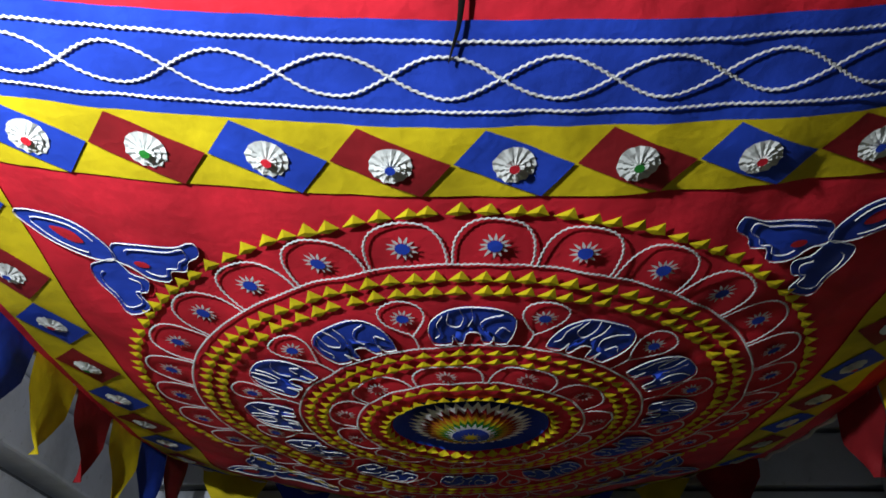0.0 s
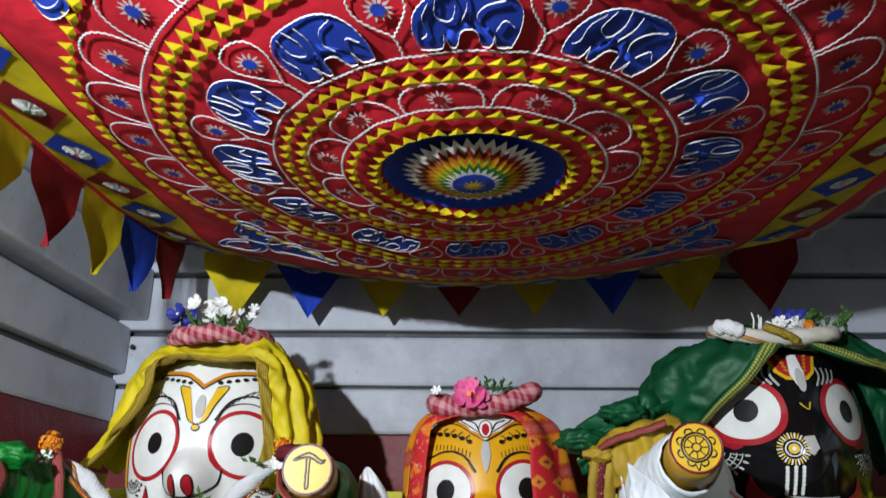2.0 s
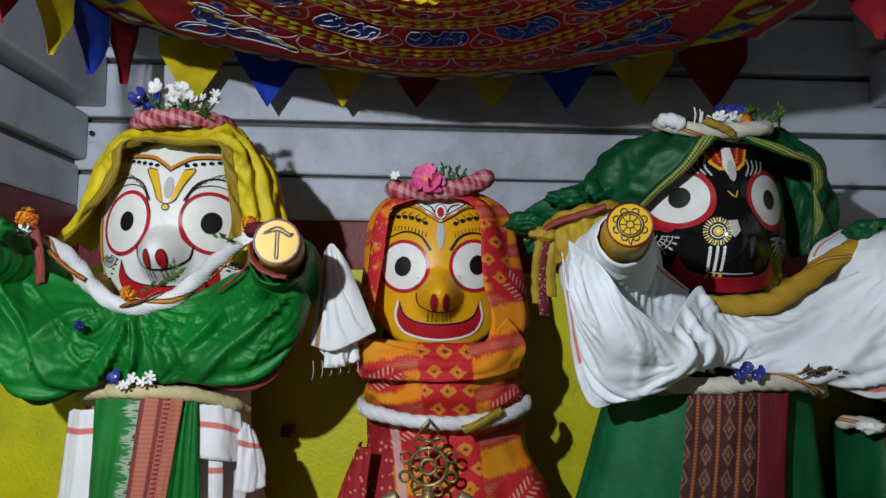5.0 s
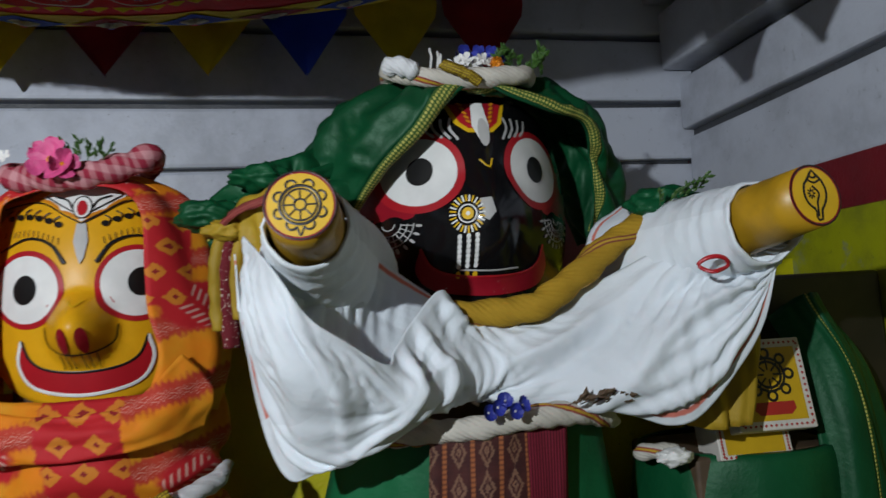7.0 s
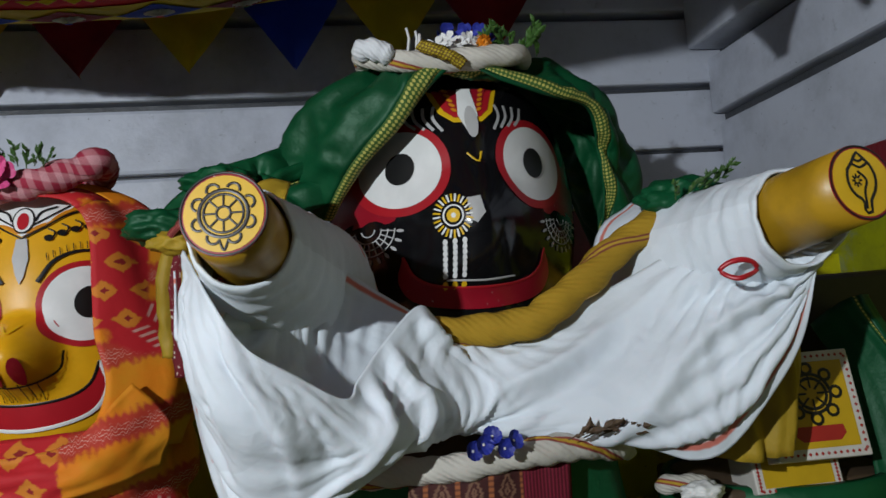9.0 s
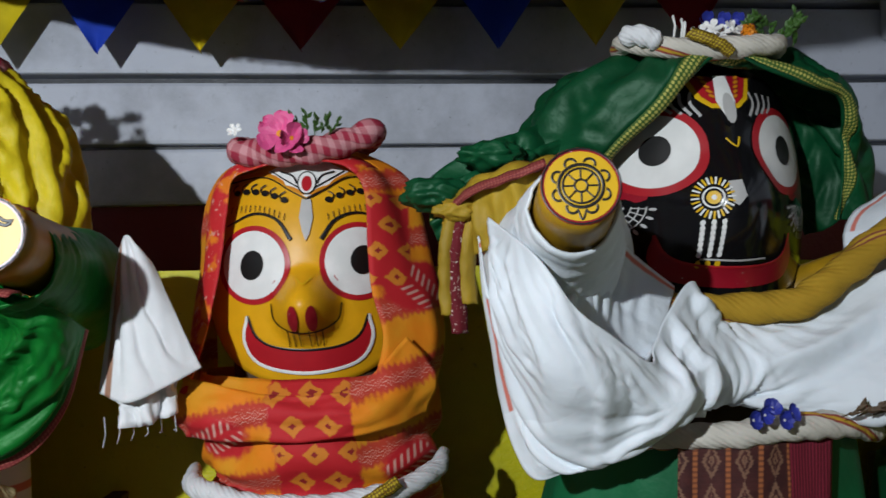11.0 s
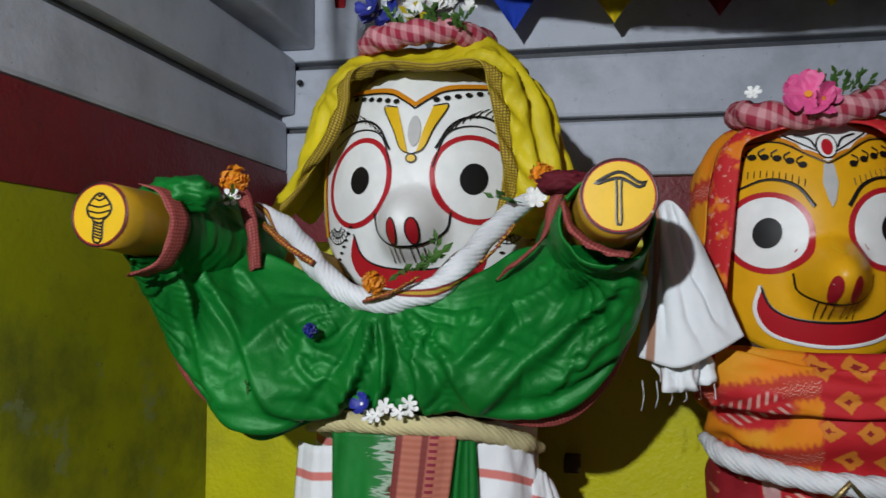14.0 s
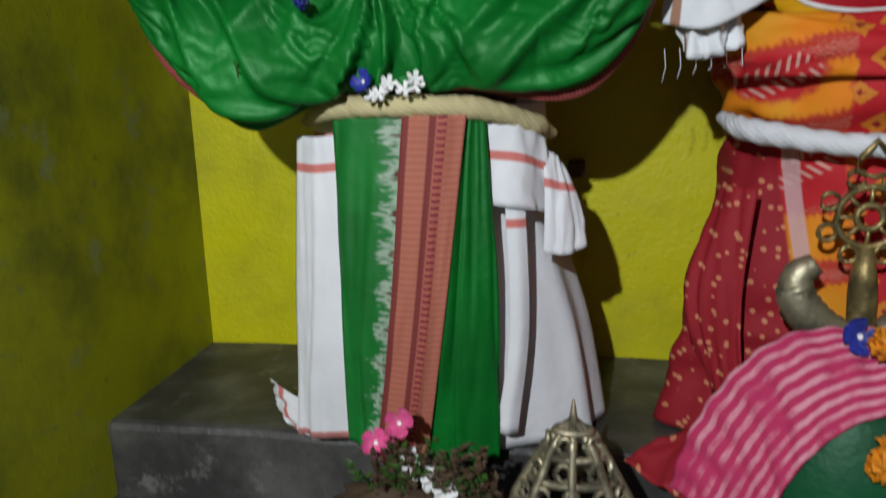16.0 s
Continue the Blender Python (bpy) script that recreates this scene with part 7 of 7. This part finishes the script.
drape_bot = [(0.418, 2.28, 1.545), (0.422, 2.27, 1.447), (0.434, 2.27, 1.363), (0.447, 2.28, 1.277), (0.466, 2.28, 1.20), (0.497, 2.27, 1.145), (0.54, 2.25, 1.155), (0.606, 2.22, 1.195), (0.707, 2.22, 1.23), (0.764, 2.28, 1.243), (0.843, 2.32, 1.25), (0.938, 2.32, 1.229), (1.036, 2.32, 1.222), (1.111, 2.29, 1.212), (1.153, 2.26, 1.198), (1.208, 2.23, 1.18), (1.261, 2.21, 1.197), (1.319, 2.17, 1.278), (1.357, 2.13, 1.365), (1.379, 2.10, 1.486)]
white_folds = creases((
    (0.06, 0.02, 0.26, 0.92, 0.08, 0.050, 0.34), (0.13, 0.02, 0.34, 0.74, 0.06, 0.036, 0.20), (0.20, 0.04, 0.42, 0.60, 0.05, 0.030, 0.16), (0.35, 0.10, 0.27, 0.90, 0.05, 0.040, 0.22), (0.40, 0.02, 0.41, 0.70, 0.02, 0.026, 0.12),
    (0.46, 0.04, 0.55, 0.66, -0.03, 0.022, 0.14), (0.90, 0.04, 0.50, 0.40, 0.14, 0.036, 0.24), (0.93, 0.18, 0.48, 0.72, 0.22, 0.040, 0.32), (0.95, 0.42, 0.64, 0.92, 0.16, 0.030, 0.28), (0.78, 0.00, 0.68, 0.34, 0.02, 0.020, 0.08),
    (0.82, 0.00, 0.74, 0.38, 0.02, 0.020, 0.08), (0.72, 0.00, 0.60, 0.26, 0.02, 0.016, 0.08), (0.02, 0.20, 0.14, 0.95, 0.04, 0.024, 0.20), (0.45, 0.86, 0.60, 0.66, 0.03, 0.014, 0.08)), 4.0, 5.0, 0.35)
drape = hung_cloth("white_drape", [drape_bot, drape_mid, drape_top], 13, 5, [M["drape_w"], M["drape_w"]], 1.012, 1.025,
                   lambda u, v: v > 0.99 or v < 0.12 or u < 0.01 or u > 0.99, lambda u, v: (0.35 + 0.4 * min(1, max(0, (u - 0.3) * 5))) * white_folds(u, 1 - v), 0.003, lambda r, c: 1 if r < 0.12 else 0,
                   crisp=fans(((0.08, 1.02, 5, 0.008, 0.55), (0.48, 0.15, 13, 0.012, 0.42), (0.92, 0.98, 12, 0.017, 0.55), (0.55, 1.02, 9, 0.009, 0.40), (0.78, 0.10, 8, 0.010, 0.35), (0.30, 0.75, 5, 0.010, 0.40)), 3.2, 5.0, 0.008))
hung_cloth("inner_fold", [[(0.602, 2.20, 1.60), (0.64, 2.28, 1.56), (0.70, 2.34, 1.515), (0.79, 2.385, 1.455)], [(0.52, 2.19, 1.52), (0.60, 2.26, 1.47), (0.67, 2.33, 1.44), (0.77, 2.37, 1.43)], [(0.47, 2.17, 1.46), (0.59, 2.19, 1.36), (0.66, 2.23, 1.32), (0.735, 2.31, 1.37)]],
           5, 4, M["fold_w"], 1.05, 1.02, lambda u, v: v < 0.03 or v > 0.97, None, 0.003, None, drape, "shaded pleats behind the raised arm", crisp=fans(((0.15, 0.05, 11, 0.012, 0.80),), 1.3, 8.0, 0.006))
tagged(drape, "white cotton cloth with orange edge swagged between the arms", "drape")
sleeve((0.60, 2.48, 1.50), (0.538, 2.10, 1.568), 0.145, 0.063, M["drape_w"], "white cotton wound round the black figure's arm", 3.0)
sleeve((1.28, 2.45, 1.51), (1.337, 2.07, 1.545), 0.125, 0.070, M["drape_w"], "white cotton wound round the black figure's arm", 4.0)
rope("neck_scarf", [(0.77, 2.42, 1.43), (0.82, 2.385, 1.415), (0.90, 2.345, 1.412), (0.99, 2.31, 1.425), (1.08, 2.315, 1.48), (1.18, 2.32, 1.55), (1.28, 2.34, 1.605)], 0.030, M["rope_y"], "twisted mustard scarf running up to the raised arm", "scarf", 3, 3, 100, False, 0.2)
side_g = cloth("side_shawl", [[(0.335, 2.60, 1.67), (0.37, 2.56, 1.70), (0.45, 2.52, 1.745), (0.56, 2.56, 1.79), (0.66, 2.62, 1.84)], [(0.345, 2.55, 1.63), (0.39, 2.50, 1.65), (0.47, 2.47, 1.69), (0.57, 2.50, 1.73), (0.67, 2.55, 1.77)], [(0.37, 2.58, 1.56), (0.42, 2.54, 1.58), (0.50, 2.50, 1.62), (0.59, 2.52, 1.65), (0.68, 2.55, 1.68)]], 60, 26, [M["silk_dg"], M["gold_green"]], None, creases((
    (0.02, 0.10, 0.98, 0.30, 0.10, 0.040, 0.22), (0.02, 0.50, 0.70, 0.42, 0.08, 0.036, 0.20), (0.10, 0.85, 0.98, 0.62, 0.06, 0.036, 0.20), (0.30, 0.05, 0.55, 0.95, 0.02, 0.030, 0.14), (0.60, 0.05, 0.80, 0.90, 0.02, 0.026, 0.14)), 2.0, 3.0, 1.2), "", 0.004, lambda r, c: 1 if 0.60 < r < 0.68 else 0)
tagged(side_g, "bottle-green silk bunched beside the raised arm", "shawl")
must = cloth("mustard_cloth", [[(0.375, 2.50, 1.62), (0.42, 2.44, 1.66), (0.50, 2.38, 1.685), (0.60, 2.40, 1.70)], [(0.37, 2.47, 1.59), (0.42, 2.40, 1.62), (0.50, 2.34, 1.645), (0.59, 2.35, 1.66)], [(0.375, 2.465, 1.53), (0.42, 2.42, 1.52), (0.50, 2.37, 1.55), (0.58, 2.37, 1.58)]], 44, 20, M["must"], None, lambda u, v: 0.014 * abs(math.sin(19 * u + 2 * noise.noise((u * 4, v * 2, 5)))) * min(1, v * 2) + 0.012 * ridge(u * 4, v * 3, 6), "", 0.004)
tagged(must, "mustard cloth bunched on the raised arm", "cloth")
for k, (x, zb, m, lab) in enumerate(((0.376, 1.41, "must", "mustard hanging cloth end"), (0.395, 1.375, "speck", "maroon hanging end with pale flecks"), (0.415, 1.43, "must", "mustard hanging cloth end"))):
    strip("hanging_end", [(x + 0.02, 2.44, 1.61), (x + 0.004, 2.435, 1.55), (x, 2.445, 1.48), (x + 0.004, 2.45, zb)], (0.017, 0.006, 0.0), M[m], lab, parent=must)
strip("woven_band", [(0.845, 2.405, 1.94), (0.87, 2.392, 1.925), (0.90, 2.388, 1.91), (0.925, 2.395, 1.895)], (0.008, 0, 0.010), M["gold_trim"], "brown and gold woven band on the white head ring", "band", "woven bands")
strip("woven_band", [(0.17, 2.388, 1.062), (0.21, 2.392, 1.078), (0.25, 2.41, 1.098), (0.28, 2.43, 1.112)], (0.006, 0, -0.008), M["gold_trim"], "brown and gold woven band on the white belt", "band", "woven bands")
strip("sash_end", [(0.37, 2.44, 1.60), (0.42, 2.38, 1.635), (0.49, 2.33, 1.655), (0.54, 2.31, 1.672)], (0, 0.006, 0.010), M["rust_trim"], "maroon woven sash laid over the raised arm", "sash", "sash ends")
for i in range(5):
    flower("leaf_sprig", (1.24 + 0.022 * i, 2.26, 1.605 + 0.008 * i), "basil sprigs on the raised arm", lambda bm, q: sprig(bm, q, 0.032, 12, 0, 150 + i, (rnd.uniform(-0.8, 0.8), -0.5, 0.6)), FL, "leaves", "basil sprigs")
frill((0.40, 2.43, 1.605), 0.032, 11.0, M["must"], "crumpled mustard cloth bunch beside the raised arm")
frill((0.365, 2.50, 1.645), 0.05, 13.0, M["silk_dg"], "bunched bottle-green silk beside the raised arm")
frill((0.47, 2.47, 1.715), 0.045, 17.0, M["silk_dg"], "bunched bottle-green silk beside the raised arm")
frill((1.29, 2.33, 1.615), 0.060, 7.0, M["silk_dg"], "bunched green silk behind the raised arm")
back_m = cloth("mustard_cloth", [[(1.30, 2.33, 1.50), (1.37, 2.30, 1.52), (1.43, 2.30, 1.50), (1.46, 2.34, 1.47)], [(1.28, 2.32, 1.33), (1.36, 2.27, 1.33), (1.43, 2.27, 1.33), (1.47, 2.31, 1.33)], [(1.26, 2.33, 1.17), (1.33, 2.28, 1.155), (1.39, 2.28, 1.16), (1.44, 2.32, 1.18)]], 40, 24, M["must"], None, smoothfolds(0.010, 2.5, 3), "", 0.004)
tagged(back_m, "mustard cloth hanging from the arm behind the white drape", "cloth")
rope("cloth_knot", [(1.215, 2.10, 1.475), (1.24, 2.085, 1.46), (1.27, 2.09, 1.475), (1.245, 2.085, 1.487)], 0.004, M["p_red"], "red-edged twist in the white cloth", "cloth", 2, 1, 40, True)

rope("waist_rope", [(0.62, 2.42, 1.185), (0.72, 2.33, 1.195), (0.84, 2.27, 1.205), (0.96, 2.265, 1.215), (1.08, 2.30, 1.205), (1.16, 2.38, 1.175)], 0.024, M["rope_r"], "white and maroon twisted cloth belt under the white drape", "rope", 3, 5, 100, False, 0.2, "waist ropes")
for i in range(5):
    flower("blue_flower", (0.845 + 0.016 * i, 2.212 - 0.006 * (i % 2), 1.236 + 0.009 * (i % 3)), "deep blue blossom lying on the twisted belt", lambda bm, q: blossom(bm, q, 0.015, 6, 2, 1, (rnd.uniform(-0.9, 0.9), -1, rnd.uniform(-0.2, 0.9)), 0.45, 0.6), FL, "flower", "waist flowers")
for i in range(4):
    flower("dry_sprig", (1.0 + 0.025 * i, 2.225, 1.235), "dried basil twig lying on the twisted belt", lambda bm, q: sprig(bm, q, 0.05, 6, 0, 170 + i, (1, -0.3, 0.4)), [M["wood"]], "leaves", "basil sprigs")
skirt = cloth("green_skirt", [ell(0.89, 2.52, 0.28, 0.22, 1.20, 40), ell(0.88, 2.53, 0.32, 0.21, 1.0, 40, 0.02, 9, 1), ell(0.87, 2.55, 0.37, 0.19, 0.75, 40, 0.03, 9, 1), ell(0.86, 2.56, 0.40, 0.19, 0.487, 40, 0.035, 9, 1)], 130, 40, M["silk_sk"], None, None, "", 0.003, None, True)
tagged(skirt, "bottle-green silk skirt wrapped round the black figure", "skirt")
cloth("ikat_panel", [[(0.755, 2.30, 1.19), (0.88, 2.262, 1.195), (1.02, 2.29, 1.19)], [(0.735, 2.30, 0.95), (0.87, 2.27, 0.95), (1.015, 2.305, 0.95)], [(0.69, 2.36, 0.50), (0.85, 2.335, 0.495), (1.01, 2.37, 0.50)]], 40, 50, M["ikat"], skirt, smoothfolds(0.006, 2, 2), "brown and maroon ikat front panel")

# ---- beside the black figure: boxes and draped cloth ----


def card_box(centre, w, h, d, turn, label, wheel=True):
    ob = thing("printed_box", label, "box", "printed boxes")
    ob.matrix_world = Matrix.Translation(centre) @ Euler((radians(-14), 0, radians(turn))).to_matrix().to_4x4()
    part("carton", box(bmesh.new(), (-w / 2, 0, -h / 2), (w / 2, d, h / 2), 0, 0.003), M["card_w"], ob, smooth=False)

    def on(x, z, e):
        return Vector((x, -e, z))
    bm = bmesh.new()
    fill(bm, [(-w * 0.40, -h * 0.40), (w * 0.40, -h * 0.40), (w * 0.40, h * 0.40), (-w * 0.40, h * 0.40)], on, 0.0012, 0, 1)
    part("yellow_field", bm, M["card_y"], ob)
    bm = bmesh.new()
    for s in (-1, 1):
        for k in range(14):
            t = (k + 0.5) / 14 - 0.5
            for c in ((s * w * 0.45, t * h * 0.92), (t * w * 0.92, s * h * 0.45)):
                fill(bm, [(c[0] + a * 0.0035, c[1] + b2 * 0.0035) for a, b2 in ((-1, 0), (0, -1), (1, 0), (0, 1))], on, 0.0012, 0, 1)
    tagged(part("border_marks", bm, M["card_r"], ob), kind="stuff")
    if wheel:
        bm = bmesh.new()
        for r in (0.028, 0.036):
            stroke(bm, ring2(0, h * 0.1, r, r, 24), 0.006, on, 0.002, 0, True)
        for k in range(8):
            w2 = math.pi * k / 4
            stroke(bm, np.array([(0.01 * math.cos(w2), h * 0.1 + 0.01 * math.sin(w2)), (0.034 * math.cos(w2), h * 0.1 + 0.034 * math.sin(w2))]), 0.004, on, 0.0022)
            stroke(bm, ring2(0.046 * math.cos(w2), h * 0.1 + 0.046 * math.sin(w2), 0.010, 0.010, 10), 0.006, on, 0.0022, 0, True)
        part("printed_wheel", bm, M["p_ink"], ob)
        bm = bmesh.new()
        fill(bm, [(-0.045, -h * 0.2), (0.045, -h * 0.2), (0.048, -h * 0.28), (0.035, -h * 0.34), (-0.035, -h * 0.34), (-0.048, -h * 0.28)], on, 0.0016, 0, 1)
        part("red_base", bm, M["card_r"], ob)
    return ob


shelf_z = 1.085
card_box((1.515, 2.36, 1.225), 0.175, 0.195, 0.05, -6, "white-edged printed box with dark wheel on yellow, leaning upright")
card_box((1.49, 2.40, 1.115), 0.17, 0.10, 0.10, -4, "second printed box lying under the upright one", False)
side_cover = cloth("side_cover", [ell(1.56, 2.58, 0.22, 0.20, 1.075, 30), ell(1.56, 2.58, 0.24, 0.22, 1.06, 30), ell(1.56, 2.58, 0.26, 0.23, 0.9, 30, 0.03, 7), ell(1.56, 2.60, 0.28, 0.24, 0.487, 30, 0.05, 7)], 110, 36, M["silk_dg"], None, None, "", 0.003, None, True)
tagged(side_cover, "dark green cloth covering a low side pedestal", "cloth cover")
bm = box(bmesh.new(), (1.36, 2.42, 0.47), (1.76, 2.74, 1.072), 0, 0.01)
tagged(part("side_pedestal", bm, M["wood"]), "low wooden pedestal hidden under green cloth", "pedestal")
big_g = cloth("green_hanging", [[(1.66, 2.55, 1.36), (1.69, 2.50, 1.40), (1.735, 2.48, 1.415), (1.78, 2.52, 1.40), (1.84, 2.57, 1.36)], [(1.66, 2.42, 1.15), (1.71, 2.38, 1.15), (1.76, 2.38, 1.15), (1.82, 2.42, 1.15), (1.90, 2.48, 1.15)], [(1.66, 2.40, 0.50), (1.71, 2.36, 0.49), (1.78, 2.36, 0.49), (1.86, 2.40, 0.49), (1.95, 2.44, 0.50)]], 60, 50, [M["silk_dg"], M["gold_green"]], None, smoothfolds(0.010, 2.2, 4), "", 0.004, lambda r, c: 1 if 0.36 < c < 0.40 else 0)
tagged(big_g, "dark green cloth with gold line hung over a side stand", "cloth")
# made-up block: its near-black colour gives the deep shade behind the green cloth
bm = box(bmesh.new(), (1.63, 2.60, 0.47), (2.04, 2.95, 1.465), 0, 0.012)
tagged(part("shade_block", bm, M["shade_black"], smooth=False), "made-up near-black block standing in for shade behind the green cloth", "cabinet")
frill((1.30, 2.40, 1.085), 0.028, 3.0, M["petal_w"], "crumpled white petals beside the boxes")
rope("hung_cloth", [(1.26, 2.50, 1.08), (1.28, 2.46, 1.09), (1.34, 2.44, 1.085)], 0.02, M["rope_r"], "pale crumpled cloth beside the boxes", "cloth", 2, 1, 20)

# ---- on the low step in front of the platform ----
step = slab("front_step", (XL - 0.01, 1.85, -0.01), (XR + 0.01, YP + 0.01, 0.30), M["stone"], "dark stone step below the platform", "step")
crown = thing("metal_crown", "dull cast-metal openwork crown with pointed top, on the step", "crown")
for k in range(9):
    z = 0.30 + 0.042 * k
    r = 0.155 * (1 - (k / 9.3) ** 1.4)
    bm = bmesh.new()
    tube(bm, [(-0.392 + r * math.cos(a), 2.23 + 0.5 * r * math.sin(a), z) for a in np.linspace(0, 2 * math.pi, 30, endpoint=False)], 0.007, 6, 0, True)
    part("hoop", bm, M["pewter"], crown)
bm = bmesh.new()
for k in range(8):
    z = 0.32 + 0.042 * k
    r = 0.155 * (1 - ((k + 0.5) / 9.3) ** 1.4)
    n = max(5, int(20 * r / 0.155))
    for i in range(n):
        a = 2 * math.pi * (i + 0.5 * (k % 2)) / n
        c = Vector((-0.392 + r * math.cos(a), 2.23 + 0.5 * r * math.sin(a), z))
        t = Vector((-math.sin(a), 0.5 * math.cos(a), 0)).normalized()
        tube(bm, [c + t * 0.012 * math.cos(w) + Vector((0, 0, 0.016 * math.sin(w))) for w in np.linspace(0, 2 * math.pi, 9, endpoint=False)], 0.0058, 5, 0, True)
tagged(part("openwork", bm, M["pewter"], crown), kind="stuff")
bm = bmesh.new()
tube(bm, [(-0.392, 2.23, 0.63), (-0.392, 2.23, 0.65), (-0.392, 2.23, 0.665), (-0.392, 2.23, 0.69)], lambda t: 0.012 * (1 - t) + 0.002, 8)
part("finial", bm, M["pewter"], crown)
for i in range(8):
    bm = bmesh.new()
    w = 2 * math.pi * i / 8
    tube(bm, [(-0.392 + 0.13 * math.cos(w) * q, 2.23 + 0.065 * math.sin(w) * q, z) for q, z in ((1, 0.30), (0.93, 0.40), (0.72, 0.52), (0.35, 0.61), (0.05, 0.65))], 0.008, 6)
    part("rib", bm, M["pewter"], crown)
for i in range(3):
    flower("pink_flower", (-0.735 + 0.022 * (i % 3), 2.26 - 0.02 * (i // 3), 0.575 + 0.02 * i - 0.03 * (i % 2)), "limp pink blossom heaped on the step", lambda bm, q: blossom(bm, q, 0.026, 5, 3, 1, (rnd.uniform(-0.6, 0.6), -1, 0.6), 0.4, 0.5), FL, "flower", "step flowers")
for i in range(22):
    flower("leaf_sprig", (-0.74 + 0.009 * i, 2.28 - 0.012 * (i % 5), 0.44 + 0.02 * (i % 5)), "dark withered leaves heaped on the step", lambda bm, q: sprig(bm, q, 0.10, 22, 0, 200 + i, (rnd.uniform(-0.5, 0.5), -0.4, 1)), [M["wood"]] if i % 3 else [M["leaf"]], "leaves", "withered leaves")
frill((-0.66, 2.29, 0.42), 0.11, 11.0, M["wood"], "heap of withered garlands on the step")
for i in range(4):
    flower("white_flower", (-0.67 + 0.02 * i, 2.24, 0.56 - 0.02 * i), "faded white blossom heaped on the step", lambda bm, q: blossom(bm, q, 0.022, 5, 1, 0, (0.3, -1, 0.4), 0.4, 0.5), FL, "flower", "step flowers")
pink = cloth("pink_striped_cloth", [[(-0.235, 2.24, 0.54), (-0.20, 2.26, 0.64), (-0.13, 2.28, 0.74), (-0.05, 2.28, 0.80), (0.06, 2.28, 0.81), (0.16, 2.28, 0.80)], [(-0.20, 2.20, 0.53), (-0.15, 2.21, 0.62), (-0.09, 2.22, 0.70), (-0.02, 2.22, 0.755), (0.07, 2.22, 0.77), (0.16, 2.22, 0.765)], [(-0.15, 2.17, 0.42), (-0.10, 2.17, 0.53), (-0.06, 2.17, 0.62), (0.0, 2.17, 0.69), (0.07, 2.17, 0.72), (0.15, 2.17, 0.72)]], 60, 30, M["pink_s"], None, lambda u, v: 0.004 * math.sin(u * 60), "", 0.004)
tagged(pink, "pink and white striped cloth over a cushion on the step", "cloth")
bm = bmesh.new()
bmesh.ops.create_uvsphere(bm, u_segments=40, v_segments=24, radius=1)
for v in bm.verts:
    v.co = Vector((0.07 + 0.17 * v.co.x, 2.22 + 0.09 * v.co.y, 0.52 + 0.21 * v.co.z * (1 + 0.06 * noise.noise(v.co * 3)))) + Vector((0, 0, 0))
tagged(part("green_cushion", bm, M["silk_dg"]), "round dark green cushion on the step before the saree", "cushion")
bm = box(bmesh.new(), (-0.10, 2.12, 0.29), (0.26, 2.34, 0.36), 0, 0.01)
tagged(part("cushion_base", bm, M["wood"]), "low wooden seat under the green cushion", "seat")
for k, (p, r) in enumerate((((0.045, 2.12, 0.67), 0.034), ((0.055, 2.20, 0.815), 0.026), ((0.10, 2.13, 0.56), 0.028))):
    flower("marigold", p, "orange marigold head resting on the green cushion", lambda bm, q: pompom(bm, q, r, 4, 20 + k), FL, "flower", "marigolds")
flower("blue_flower", (0.03, 2.24, 0.81), "blue blossom beside the marigold", lambda bm, q: blossom(bm, q, 0.028, 4, 2, 1, (0, -1, 0.4), 0.5, 0.6), FL, "flower", "step flowers")
